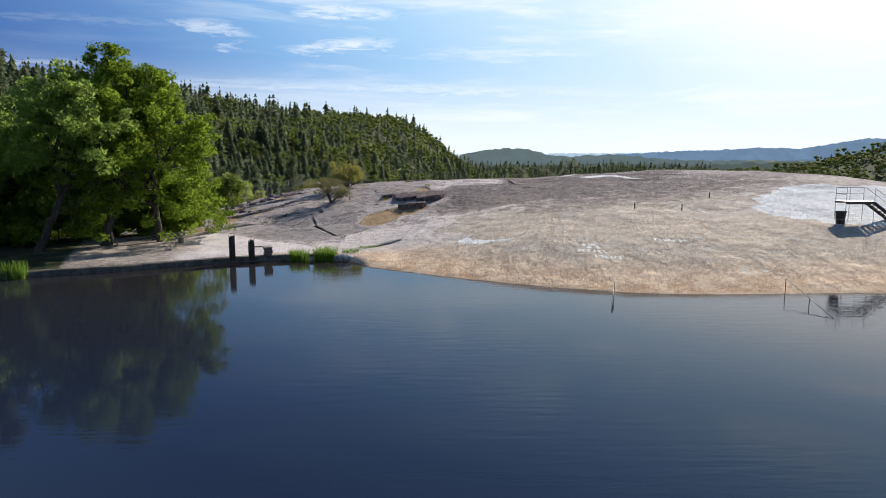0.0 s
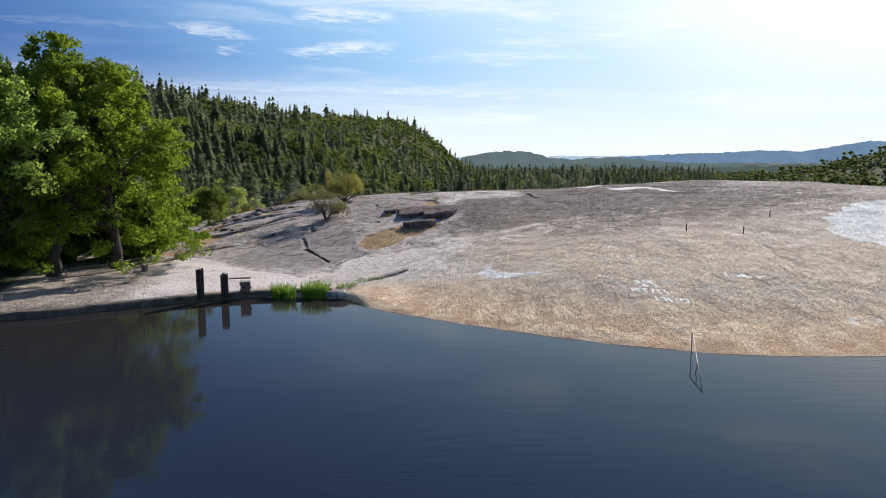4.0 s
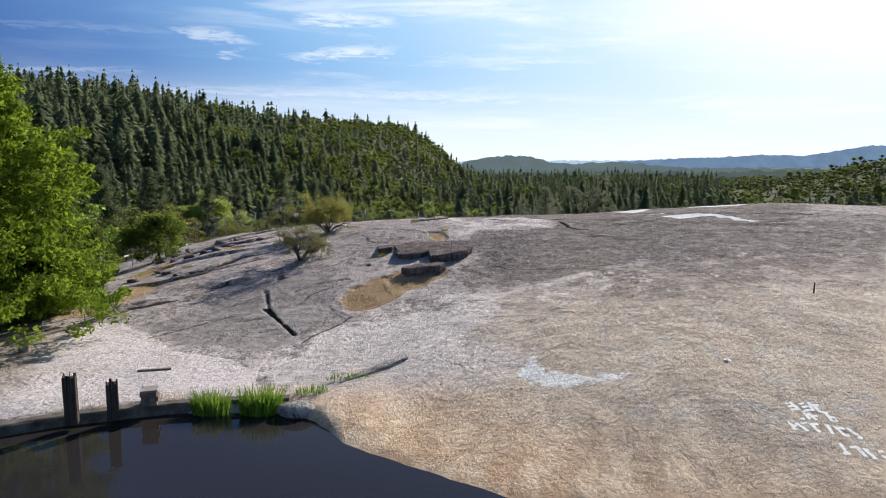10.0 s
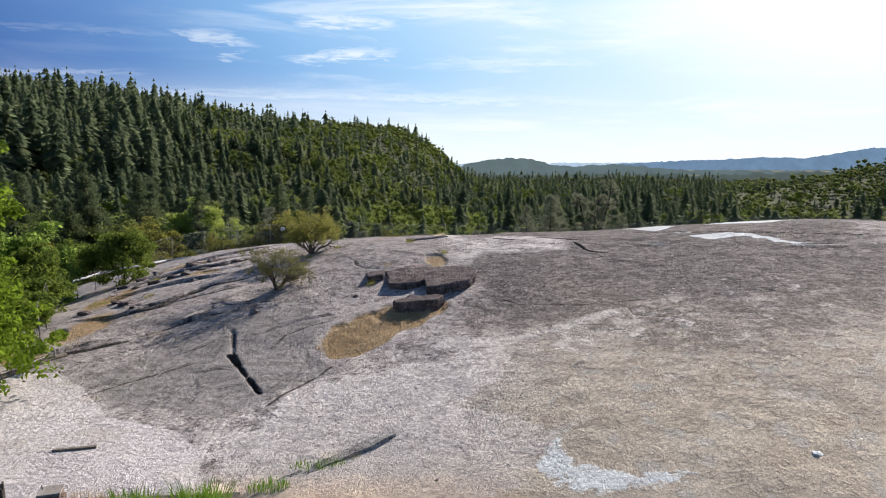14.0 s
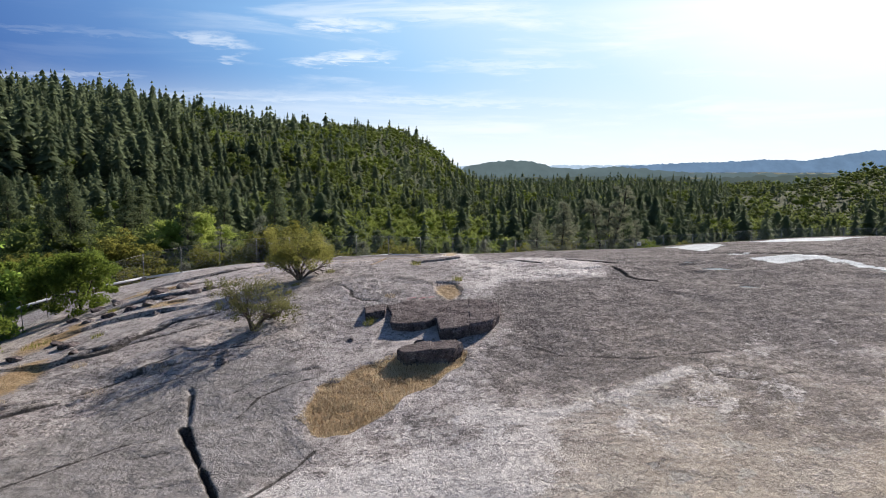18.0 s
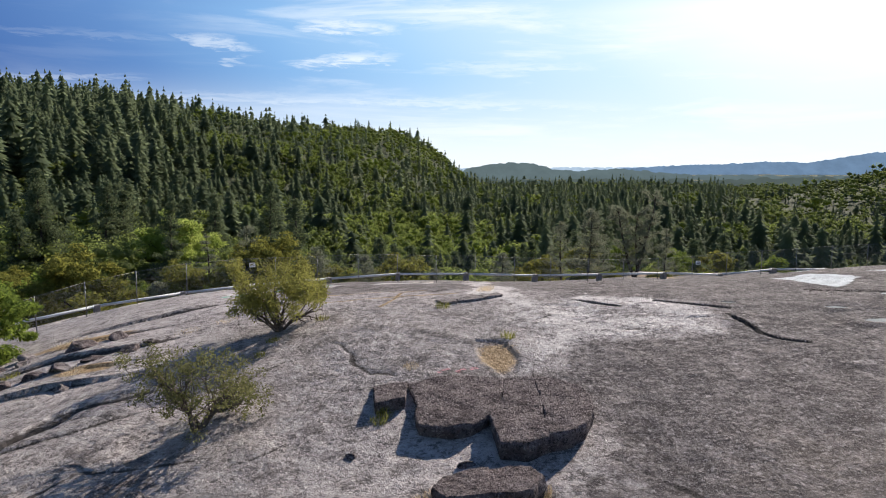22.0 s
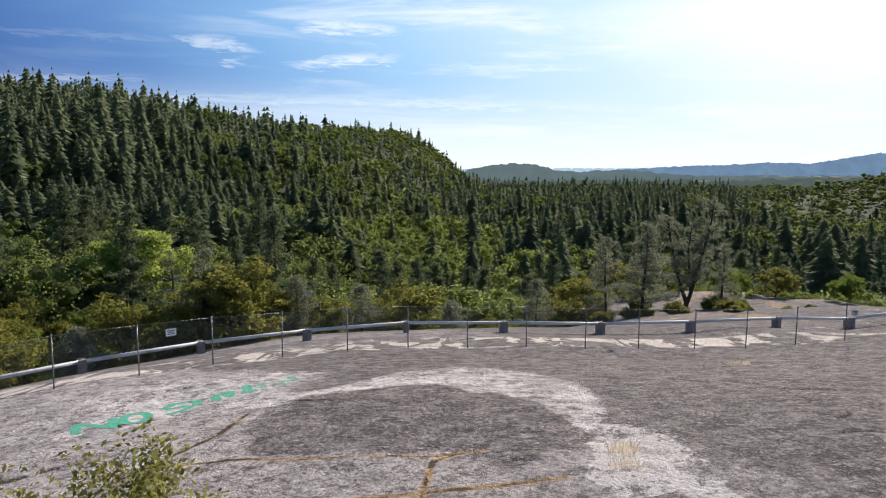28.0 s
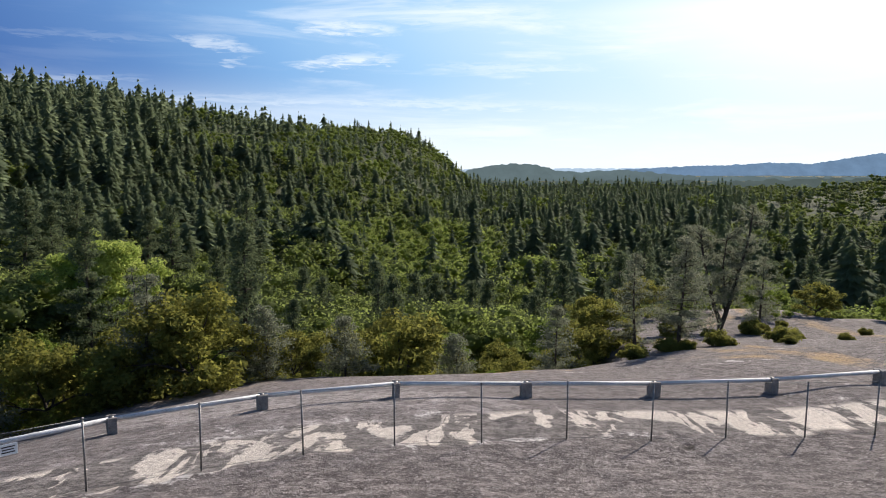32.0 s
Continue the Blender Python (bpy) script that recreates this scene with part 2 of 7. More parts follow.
def ground_material():
    k = Mat("granite_ground", 0.95, 0, 0.08)
    coarse, mid, fine, speck = k.noise(0.14, 4, 0.55), k.noise(0.8, 6, 0.68), k.noise(1.7, 9, 0.78, (0.9, 1.1, 1.0)), k.noise(8.0, 5, 0.72)
    flow = k.noise(0.7, 6, 0.7, (1.0, 0.6, 1.0), 0.2)
    grit = k.math("ADD", k.math("MULTIPLY", fine, 0.62), k.math("MULTIPLY", speck, 0.38))
    blotch = k.noise(3.1, 7, 0.72, None, 0.6)
    # thin sheets that flake away in scalloped steps
    sheet = k.noise(0.42, 5, 0.52, (1.0, 0.75, 1.0), 0.35)
    saw = k.math("FRACT", k.math("MULTIPLY", sheet, 11.0), 0.0)
    broken = k.ramp(k.noise(0.33, 3, 0.5), 0.42, 0.52)
    lip = k.math("MULTIPLY", k.ramp(saw, 0.0, 0.06, 1.0, 0.0), broken)
    # overlapping plates, each weathered to a tone of its own
    plate_tone, plate_edge = k.cells(1.05, 0.9)
    scaled = k.ramp(k.noise(0.26, 3, 0.55), 0.40, 0.54)
    tan = k.attr("tan")
    low = k.mix(tan, (0.285, 0.248, 0.240), (0.41, 0.335, 0.255))
    high = k.mix(tan, (0.53, 0.468, 0.455), (0.68, 0.58, 0.46))
    base = k.mix(k.ramp(mid, 0.40, 0.60), low, high)
    base = k.mix(k.ramp(sheet, 0.42, 0.58, 0, 0.5), base, k.mix(tan, (0.395, 0.350, 0.335), (0.50, 0.43, 0.35)))
    base = k.mix(k.math("MULTIPLY", k.ramp(grit, 0.525, 0.555), k.ramp(tan, 0.0, 1.0, 0.5, 0.35)), base, k.mix(tan, (0.66, 0.61, 0.60), (0.66, 0.57, 0.46)))
    base = k.mix(k.math("MULTIPLY", k.ramp(grit, 0.475, 0.45), k.ramp(tan, 0.0, 1.0, 0.8, 0.42)), base, k.mix(tan, (0.105, 0.092, 0.090), (0.19, 0.145, 0.105)))
    plates = k.math("MULTIPLY", k.ramp(tan, 0.1, 0.8, 0.12, 1.0), scaled)
    base = k.mix(k.math("MULTIPLY", k.ramp(plate_tone, 0.62, 0.80, 0, 0.55), plates), base, k.mix(tan, (0.58, 0.54, 0.53), (0.66, 0.585, 0.48)))
    base = k.mix(k.math("MULTIPLY", k.ramp(plate_tone, 0.34, 0.20, 0, 0.5), plates), base, k.mix(tan, (0.17, 0.15, 0.145), (0.30, 0.245, 0.185)))
    base = k.mix(k.math("MULTIPLY", k.math("MULTIPLY", k.ramp(plate_edge, 0.05, 0.0), k.ramp(blotch, 0.45, 0.51)), k.math("MULTIPLY", plates, 0.55)), base, (0.115, 0.09, 0.075))
    # grey-blue lichen discs on the tan rock
    spots = k.noise(0.95, 4, 0.5)
    base = k.mix(k.math("MULTIPLY", k.ramp(spots, 0.585, 0.63, 0, 0.65), tan), base, k.mix(k.ramp(grit, 0.44, 0.55), (0.36, 0.37, 0.365), (0.53, 0.54, 0.53)))
    # dark lichen crust
    lich = k.math("ADD", k.attr("dark"), k.math("MULTIPLY", k.math("SUBTRACT", k.math("ADD", mid, grit), 1.0), 1.7))
    lich = k.math("ADD", lich, k.math("MULTIPLY", k.math("SUBTRACT", blotch, 0.5), 0.9))
    crust = k.mix(k.ramp(grit, 0.47, 0.57), (0.070, 0.058, 0.056), (0.228, 0.193, 0.186))
    base = k.mix(k.ramp(lich, 0.45, 0.55, 0, 0.9), base, crust)
    # washed pale granite
    pale = k.math("ADD", k.attr("pale"), k.math("MULTIPLY", k.math("SUBTRACT", k.math("ADD", flow, grit), 1.0), 1.5))
    pale = k.math("ADD", pale, k.math("MULTIPLY", k.math("SUBTRACT", blotch, 0.5), 0.5))
    base = k.mix(k.ramp(pale, 0.46, 0.58, 0, 0.85), base, k.mix(k.ramp(grit, 0.44, 0.53), (0.46, 0.415, 0.405), (0.72, 0.665, 0.645)))
    # lichen flecks: dark on pale rock, pale on dark rock
    fleck = k.noise(5.5, 3, 0.55, None, 0.3)
    patchy = k.ramp(k.noise(0.55, 4, 0.6), 0.42, 0.58)
    base = k.mix(k.math("MULTIPLY", k.math("MULTIPLY", k.ramp(fleck, 0.59, 0.63, 0, 0.7), patchy), k.ramp(tan, 0, 1, 1.0, 0.5)), base, (0.115, 0.096, 0.092))
    base = k.mix(k.math("MULTIPLY", k.ramp(fleck, 0.40, 0.35, 0, 0.4), k.ramp(tan, 0, 1, 1.0, 0.5)), base, (0.55, 0.50, 0.485))
    # the tan rock is worn smoother, with less contrast
    base = k.mix(k.math("MULTIPLY", tan, 0.32), base, (0.58, 0.48, 0.385))
    # single grains: pale lichen dots and dark mica
    grain = k.noise(19.0, 4, 0.7)
    base = k.mix(k.ramp(grain, 0.56, 0.60, 0, 0.26), base, (0.60, 0.56, 0.55))
    base = k.mix(k.ramp(grain, 0.43, 0.39, 0, 0.38), base, (0.085, 0.073, 0.070))
    # a smooth slick face of even grey
    slick = k.math("ADD", k.attr("slick"), k.math("MULTIPLY", k.math("SUBTRACT", k.math("ADD", mid, blotch), 1.0), 0.7))
    base = k.mix(k.ramp(slick, 0.42, 0.58, 0, 0.72), base, k.mix(k.ramp(fine, 0.42, 0.58), (0.205, 0.188, 0.182), (0.285, 0.262, 0.255)))
    # ochre waterline stain
    rust = k.math("ADD", k.attr("rust"), k.math("MULTIPLY", k.math("SUBTRACT", k.math("ADD", mid, grit), 1.0), 0.8))
    base = k.mix(k.ramp(rust, 0.25, 0.95, 0, 0.80), base, k.mix(k.ramp(mid, 0.42, 0.58), (0.64, 0.40, 0.225), (0.86, 0.655, 0.455)))
    # white paint and mineral crust
    white = k.math("ADD", k.attr("white"), k.math("MULTIPLY", k.math("SUBTRACT", k.math("ADD", mid, fine), 1.0), 1.1))
    base = k.mix(k.ramp(white, 0.44, 0.54, 0, 0.9), base, k.mix(k.ramp(grit, 0.42, 0.56), (0.60, 0.625, 0.64), (0.83, 0.85, 0.87)))
    # decomposed granite
    grv = k.math("ADD", k.attr("gravel"), k.math("MULTIPLY", k.math("SUBTRACT", k.math("ADD", mid, fine), 1.0), 0.5))
    loose = k.mix(k.ramp(speck, 0.42, 0.56), (0.45, 0.405, 0.405), (0.72, 0.66, 0.665))
    loose = k.mix(k.ramp(k.noise(0.35, 4, 0.6), 0.54, 0.68, 0, 0.5), loose, (0.42, 0.36, 0.29))
    base = k.mix(k.ramp(grv, 0.46, 0.54), base, loose)
    # leaf litter under the oaks, with their shade on the beach painted in
    base = k.mix(k.ramp(k.math("ADD", k.attr("litter"), k.math("MULTIPLY", k.math("SUBTRACT", mid, 0.5), 1.2)), 0.3, 0.8, 0, 0.8), base, k.mix(k.ramp(grit, 0.46, 0.54), (0.13, 0.105, 0.082), (0.34, 0.295, 0.25)))
    # sand washed down between crusted patches
    wash = k.math("ADD", k.noise(0.72, 5, 0.6, (1.0, 0.36, 1.0), 0.6), k.math("MULTIPLY", k.math("SUBTRACT", fine, 0.5), 0.2))
    sandy = k.mix(k.ramp(wash, 0.505, 0.53), k.mix(k.ramp(grit, 0.46, 0.56), (0.10, 0.088, 0.084), (0.30, 0.265, 0.25)), k.mix(k.ramp(speck, 0.4, 0.6), (0.52, 0.445, 0.39), (0.76, 0.68, 0.61)))
    base = k.mix(k.ramp(k.attr("wash"), 0.35, 0.6), base, sandy)
    # soil and dry grass in the joints
    soil = k.math("ADD", k.attr("soil"), k.math("MULTIPLY", k.math("SUBTRACT", grit, 0.5), 1.2))
    base = k.mix(k.ramp(soil, 0.42, 0.62, 0, 0.9), base, k.mix(k.ramp(speck, 0.42, 0.58), (0.27, 0.17, 0.08), (0.50, 0.35, 0.185)))
    # thin dark lines along the flake edges
    base = k.mix(k.math("MULTIPLY", lip, 0.6), base, (0.085, 0.07, 0.062))
    # dark joints at cracks and ledges, their shade put into the colour too
    base = k.mix(k.ramp(k.math("ADD", k.attr("seam"), k.math("MULTIPLY", k.math("SUBTRACT", grit, 0.5), 0.22)), 0.03, -0.015, 0, 0.88), base, (0.045, 0.038, 0.034))
    # forest floor
    base = k.mix(k.ramp(k.math("ADD", k.attr("forest"), k.math("MULTIPLY", k.math("SUBTRACT", mid, 0.5), 0.5)), 0.4, 0.6), base,
                 k.mix(k.ramp(mid, 0.42, 0.58), (0.03, 0.04, 0.018), (0.065, 0.072, 0.032)))
    base = k.mix(k.ramp(coarse, 0.40, 0.62, 0.0, 0.16), base, (0.20, 0.18, 0.175))
    h = k.math("ADD", k.math("MULTIPLY", mid, 0.9), k.math("ADD", k.math("MULTIPLY", fine, 0.6), k.math("ADD", k.math("MULTIPLY", speck, 0.36), k.math("MULTIPLY", grain, 0.14))))
    h = k.math("ADD", h, k.math("MULTIPLY", blotch, 0.7))
    h = k.math("ADD", h, k.math("MULTIPLY", k.math("MULTIPLY", saw, broken), 0.35))
    h = k.math("ADD", h, k.math("MULTIPLY", k.math("MULTIPLY", plate_tone, plates), 0.22))
    k.bump(h, 0.95, 0.15)
    return k.color(base)


def water_material():
    k = Mat("pond_water", 0.03, 0, 0.36)
    k.b.inputs["IOR"].default_value = 1.33
    k.b.inputs["Specular Tint"].default_value = (0.74, 0.87, 1.0, 1)
    a = k.noise(1.1, 3, 0.5, (0.6, 3.0, 1.0))
    b = k.noise(0.07, 2, 0.5)
    c = k.noise(5.0, 2, 0.5, (1.0, 2.5, 1.0))
    n = k.t.nodes.new("ShaderNodeBump")
    n.inputs["Distance"].default_value = 0.02
    k.link(k.ramp(b, 0.35, 0.65, 0.04, 0.36), n.inputs["Strength"])
    k.link(k.math("ADD", a, k.math("MULTIPLY", c, 0.2)), n.inputs["Height"])
    k.link(n.outputs["Normal"], k.b.inputs["Normal"])
    sep = k.t.nodes.new("ShaderNodeSeparateXYZ")
    k.link(k.co, sep.inputs[0])
    # blue-black in the deep, brown with silt towards the dam
    return k.color(k.mix(k.ramp(sep.outputs["Y"], 20.0, 44.0), k.mix(b, (0.010, 0.016, 0.032), (0.013, 0.020, 0.039)), k.mix(b, (0.020, 0.018, 0.018), (0.026, 0.023, 0.021))))


M_GROUND, M_WATER = ground_material(), water_material()
M_POOL = Mat("pool_water", 0.03, 0, 0.5).color((0.03, 0.03, 0.028))


def rock_material(name, dark, light, crystal):
    """Crusted granite: blotches, black lichen specks and pale grains."""
    k = Mat(name, 0.92, 0, 0.1)
    mid, fine, speck = k.noise(1.4, 8, 0.74), k.noise(5.0, 6, 0.72), k.noise(17, 4, 0.68)
    grit = k.math("ADD", k.math("MULTIPLY", fine, 0.5), k.math("MULTIPLY", speck, 0.5))
    c = k.mix(k.ramp(mid, 0.40, 0.60), dark, light)
    c = k.mix(k.ramp(grit, 0.54, 0.59, 0, 0.7), c, crystal)
    c = k.mix(k.ramp(grit, 0.47, 0.42, 0, 0.85), c, (0.03, 0.026, 0.026))
    k.bump(k.math("ADD", mid, k.math("ADD", fine, k.math("MULTIPLY", speck, 0.5))), 1.0, 0.15)
    return k.color(c)


M_ROCK = rock_material("slab_granite", (0.10, 0.078, 0.077), (0.205, 0.165, 0.162), (0.36, 0.31, 0.30))
M_PIER = simple("brown_stone", (0.09, 0.062, 0.05), (0.26, 0.19, 0.155), 4.0, 0.9, bump=0.6, dist=0.03)
M_BLOCKROCK = rock_material("ledge_granite", (0.18, 0.15, 0.145), (0.36, 0.31, 0.30), (0.50, 0.45, 0.43))
M_BOULDER = rock_material("boulder_granite", (0.26, 0.24, 0.23), (0.50, 0.47, 0.45), (0.64, 0.60, 0.58))
M_CONCRETE = simple("old_concrete", (0.045, 0.038, 0.032), (0.17, 0.148, 0.126), 2.2, 0.9, bump=0.5, dist=0.03)
M_BLOCK = simple("support_concrete", (0.15, 0.13, 0.12), (0.36, 0.32, 0.29), 3.0, 0.9, bump=0.5, dist=0.03)
M_TIMBER = simple("black_timber", (0.020, 0.016, 0.014), (0.085, 0.07, 0.058), 2.0, 0.85, bump=0.6, dist=0.03, stretch=(6, 6, 0.6))
M_WOOD = simple("grey_wood", (0.09, 0.072, 0.055), (0.26, 0.22, 0.18), 2.5, 0.85, bump=0.5, dist=0.02, stretch=(5, 5, 0.7))
M_STEEL = simple("galvanised_steel", (0.30, 0.30, 0.31), (0.55, 0.55, 0.56), 6.0, 0.42, 0.85, 0.5, 0.1, 0.005)
M_DULLSTEEL = simple("dull_steel", (0.13, 0.125, 0.12), (0.30, 0.29, 0.28), 6.0, 0.55, 0.6, 0.4, 0.15, 0.005)
M_WIRE = simple("wire", (0.24, 0.235, 0.23), (0.38, 0.37, 0.36), 3.0, 0.6, 0.5, 0.3, 0.0, 0.001)
M_RUST = simple("rusted_steel", (0.045, 0.036, 0.03), (0.15, 0.125, 0.105), 6.0, 0.7, 0.2, 0.3, 0.15, 0.005)
M_PIPE = simple("painted_pipe", (0.46, 0.46, 0.47), (0.72, 0.72, 0.73), 1.2, 0.65, 0.0, 0.25, 0.15, 0.01)
M_BARK = simple("dark_bark", (0.022, 0.017, 0.013), (0.085, 0.068, 0.055), 3.0, 0.9, bump=0.8, dist=0.05, stretch=(3, 3, 0.6))
M_TWIG = simple("shrub_bark", (0.06, 0.045, 0.038), (0.17, 0.135, 0.11), 4.0, 0.85, bump=0.5, dist=0.02)
M_OAK = leaf_material("oak_leaves", (0.050, 0.092, 0.011), (0.212, 0.295, 0.030), 0.52)
# oak leaves copied for sun and shade; the grove's copy is lightened as fill light
M_GREENOAK = leaf_material("sunlit_oak_leaves", (0.062, 0.095, 0.022), (0.19, 0.24, 0.045), 0.5)
M_OAKLIFT = leaf_material("shade_lifted_oak_leaves", (0.10, 0.165, 0.038), (0.25, 0.34, 0.07), 0.6)
M_BRIGHT = leaf_material("spring_leaves", (0.19, 0.27, 0.05), (0.36, 0.45, 0.11), 0.55)
M_SHRUB = leaf_material("shrub_leaves", (0.125, 0.125, 0.036), (0.32, 0.305, 0.085), 0.48)
M_SHRUBGREY = leaf_material("shrub_grey_leaves", (0.085, 0.09, 0.04), (0.22, 0.21, 0.085), 0.4)
M_GREYPINE = leaf_material("grey_pine_needles", (0.105, 0.115, 0.078), (0.215, 0.225, 0.155), 0.5)
M_YELLOWOAK = leaf_material("slope_oak_leaves", (0.088, 0.10, 0.026), (0.225, 0.215, 0.05), 0.5)
M_VALLEYPINE = leaf_material("valley_pine_needles", (0.055, 0.075, 0.04), (0.14, 0.165, 0.085), 0.4)
M_NEEDLE = leaf_material("conifer_needles", (0.096, 0.124, 0.076), (0.178, 0.210, 0.116), 0.60, "tint")
M_WOODS = leaf_material("woods_leaves", (0.098, 0.119, 0.051), (0.215, 0.258, 0.060), 0.60, "tint")
M_REED = leaf_material("reeds", (0.07, 0.14, 0.015), (0.22, 0.34, 0.05), 0.45)
M_DRY = leaf_material("dry_grass", (0.54, 0.385, 0.21), (0.84, 0.66, 0.42), 0.5)

# ---- building helpers ----


def part(name, bm, material, parent=None, label=""):
    """Links a bmesh as one mesh object under its parent."""
    me = bpy.data.meshes.new(name)
    bm.to_mesh(me)
    bm.free()
    me.materials.append(material)
    ob = new(name, me)
    if parent:
        ob.parent = parent
    if label:
        ob["label"] = label
    return ob


def raw(name, verts, faces, material, parent=None, attrs=None, smooth=False):
    """A mesh from numpy arrays: verts (n, 3), faces (m, 3) or (m, 4)."""
    me = bpy.data.meshes.new(name)
    v, f = np.asarray(verts, np.float32), np.asarray(faces, np.int32)
    me.vertices.add(len(v))
    me.vertices.foreach_set("co", v.ravel())
    k = f.shape[1]
    me.loops.add(f.size)
    me.loops.foreach_set("vertex_index", f.ravel())
    me.polygons.add(len(f))
    me.polygons.foreach_set("loop_start", np.arange(0, f.size, k, dtype=np.int32))
    if smooth:
        me.polygons.foreach_set("use_smooth", np.ones(len(f), bool))
    for key, val in (attrs or {}).items():
        me.attributes.new(key, "FLOAT", "POINT").data.foreach_set("value", np.asarray(val, np.float32))
    me.update(calc_edges=True)
    me.materials.append(material)
    ob = new(name, me)
    if parent:
        ob.parent = parent
    return ob


def empty(name, m, label, category, group="", kind=""):
    ob = new(name)
    ob.empty_display_size = 0.2
    ob.matrix_basis = m
    return tagged(ob, label, category, group, kind)


def box(bm, size, at=(0, 0, 0), bevel=0.0, jit=0.0, turn=None):
    """A bevelled, slightly uneven box, centred at a place."""
    t = bmesh.ops.create_cube(bm, size=1.0)["verts"]
    for v in t:
        v.co = Vector([c * s for c, s in zip(v.co, size)])
        v.co += Vector([random.uniform(-jit, jit) for _ in range(3)])
    if bevel:
        es = list({e for v in t for e in v.link_edges})
        r = bmesh.ops.bevel(bm, geom=es, offset=bevel, segments=2, affect="EDGES", profile=0.6)
        t = list({v for f in r["faces"] for v in f.verts} | {v for v in t if v.is_valid})
    if turn is not None:
        bmesh.ops.rotate(bm, verts=t, cent=(0, 0, 0), matrix=turn)
    bmesh.ops.translate(bm, verts=t, vec=at)
    return t


def tube(points, radii, sides=8, cap=True):
    """Vertices and quads of a tapered tube along points."""
    P = [Vector(p) for p in points]
    vs, fs = [], []
    up = Vector((0.13, 0.21, 0.97))
    for i, p in enumerate(P):
        d = (P[min(i + 1, len(P) - 1)] - P[max(i - 1, 0)]).normalized()
        a = d.cross(up)
        a = a.normalized() if a.length > 1e-4 else Vector((1, 0, 0))
        b = d.cross(a)
        for k in range(sides):
            w = 2 * math.pi * k / sides
            vs.append(p + (a * math.cos(w) + b * math.sin(w)) * radii[i])
    for i in range(len(P) - 1):
        for k in range(sides):
            n = (k + 1) % sides
            fs.append((i * sides + k, i * sides + n, (i + 1) * sides + n, (i + 1) * sides + k))
    if cap:
        for i in (0, len(P) - 1):
            c = len(vs)
            vs.append(P[i])
            for k in range(sides):
                n = (k + 1) % sides
                q = (i * sides + k, i * sides + n)
                fs.append((q[0], q[1], c, c) if i else (q[1], q[0], c, c))
    return vs, fs


def tubes(bm, runs):
    """Adds several tubes, each (points, radii, sides), to a bmesh."""
    for points, radii, sides in runs:
        vs, fs = tube(points, radii, sides)
        bv = [bm.verts.new(v) for v in vs]
        for f in fs:
            try:
                bm.faces.new([bv[i] for i in dict.fromkeys(f)])
            except ValueError:
                pass
    return bm


def rod(name, points, radius, material, parent=None, sides=8, label=""):
    ob = part(name, tubes(bmesh.new(), [(points, [radius] * len(points), sides)]), material, parent, label)
    for p in ob.data.polygons:
        p.use_smooth = len(p.vertices) == 4
    return ob


def smoothstep(a, b, x):
    t = np.clip((x - a) / (b - a), 0, 1)
    return t * t * (3 - 2 * t)


def lattice(x, y, scale, seed=0):
    """Smooth value noise in the plane, -1 to 1."""
    g = np.random.default_rng(seed).uniform(-1, 1, (64, 64))
    u, v = np.asarray(x) / scale, np.asarray(y) / scale
    i, j = np.floor(u).astype(int), np.floor(v).astype(int)
    a, b = u - i, v - j
    a, b = a * a * (3 - 2 * a), b * b * (3 - 2 * b)
    q = lambda di, dj: g[(i + di) % 64, (j + dj) % 64]
    return (q(0, 0) * (1 - a) + q(1, 0) * a) * (1 - b) + (q(0, 1) * (1 - a) + q(1, 1) * a) * b


def seg_dist(x, y, line):
    """Distance to a polyline, the signed side (left positive) and the share of its length."""
    best, side, share = np.full(np.shape(x), 1e9), np.zeros(np.shape(x)), np.zeros(np.shape(x))
    n = len(line) - 1
    for i in range(n):
        (ax, ay), (bx, by) = line[i], line[i + 1]
        dx, dy = bx - ax, by - ay
        t = np.clip(((x - ax) * dx + (y - ay) * dy) / (dx * dx + dy * dy), 0, 1)
        d = np.hypot(x - ax - t * dx, y - ay - t * dy)
        c = dx * (y - ay) - dy * (x - ax)
        near = d < best
        best, side, share = np.where(near, d, best), np.where(near, np.sign(c), side), np.where(near, (i + t) / n, share)
    return best, side, share


def inside(x, y, poly):
    """How far inside a closed outline: positive inside, in metres."""
    d, _, _ = seg_dist(x, y, poly + [poly[0]])
    odd = np.zeros(np.shape(x), bool)
    for (ax, ay), (bx, by) in zip(poly, poly[1:] + poly[:1]):
        if ay != by:
            odd ^= ((ay > y) != (by > y)) & (x < (bx - ax) * (y - ay) / (by - ay) + ax)
    return np.where(odd, d, -d)


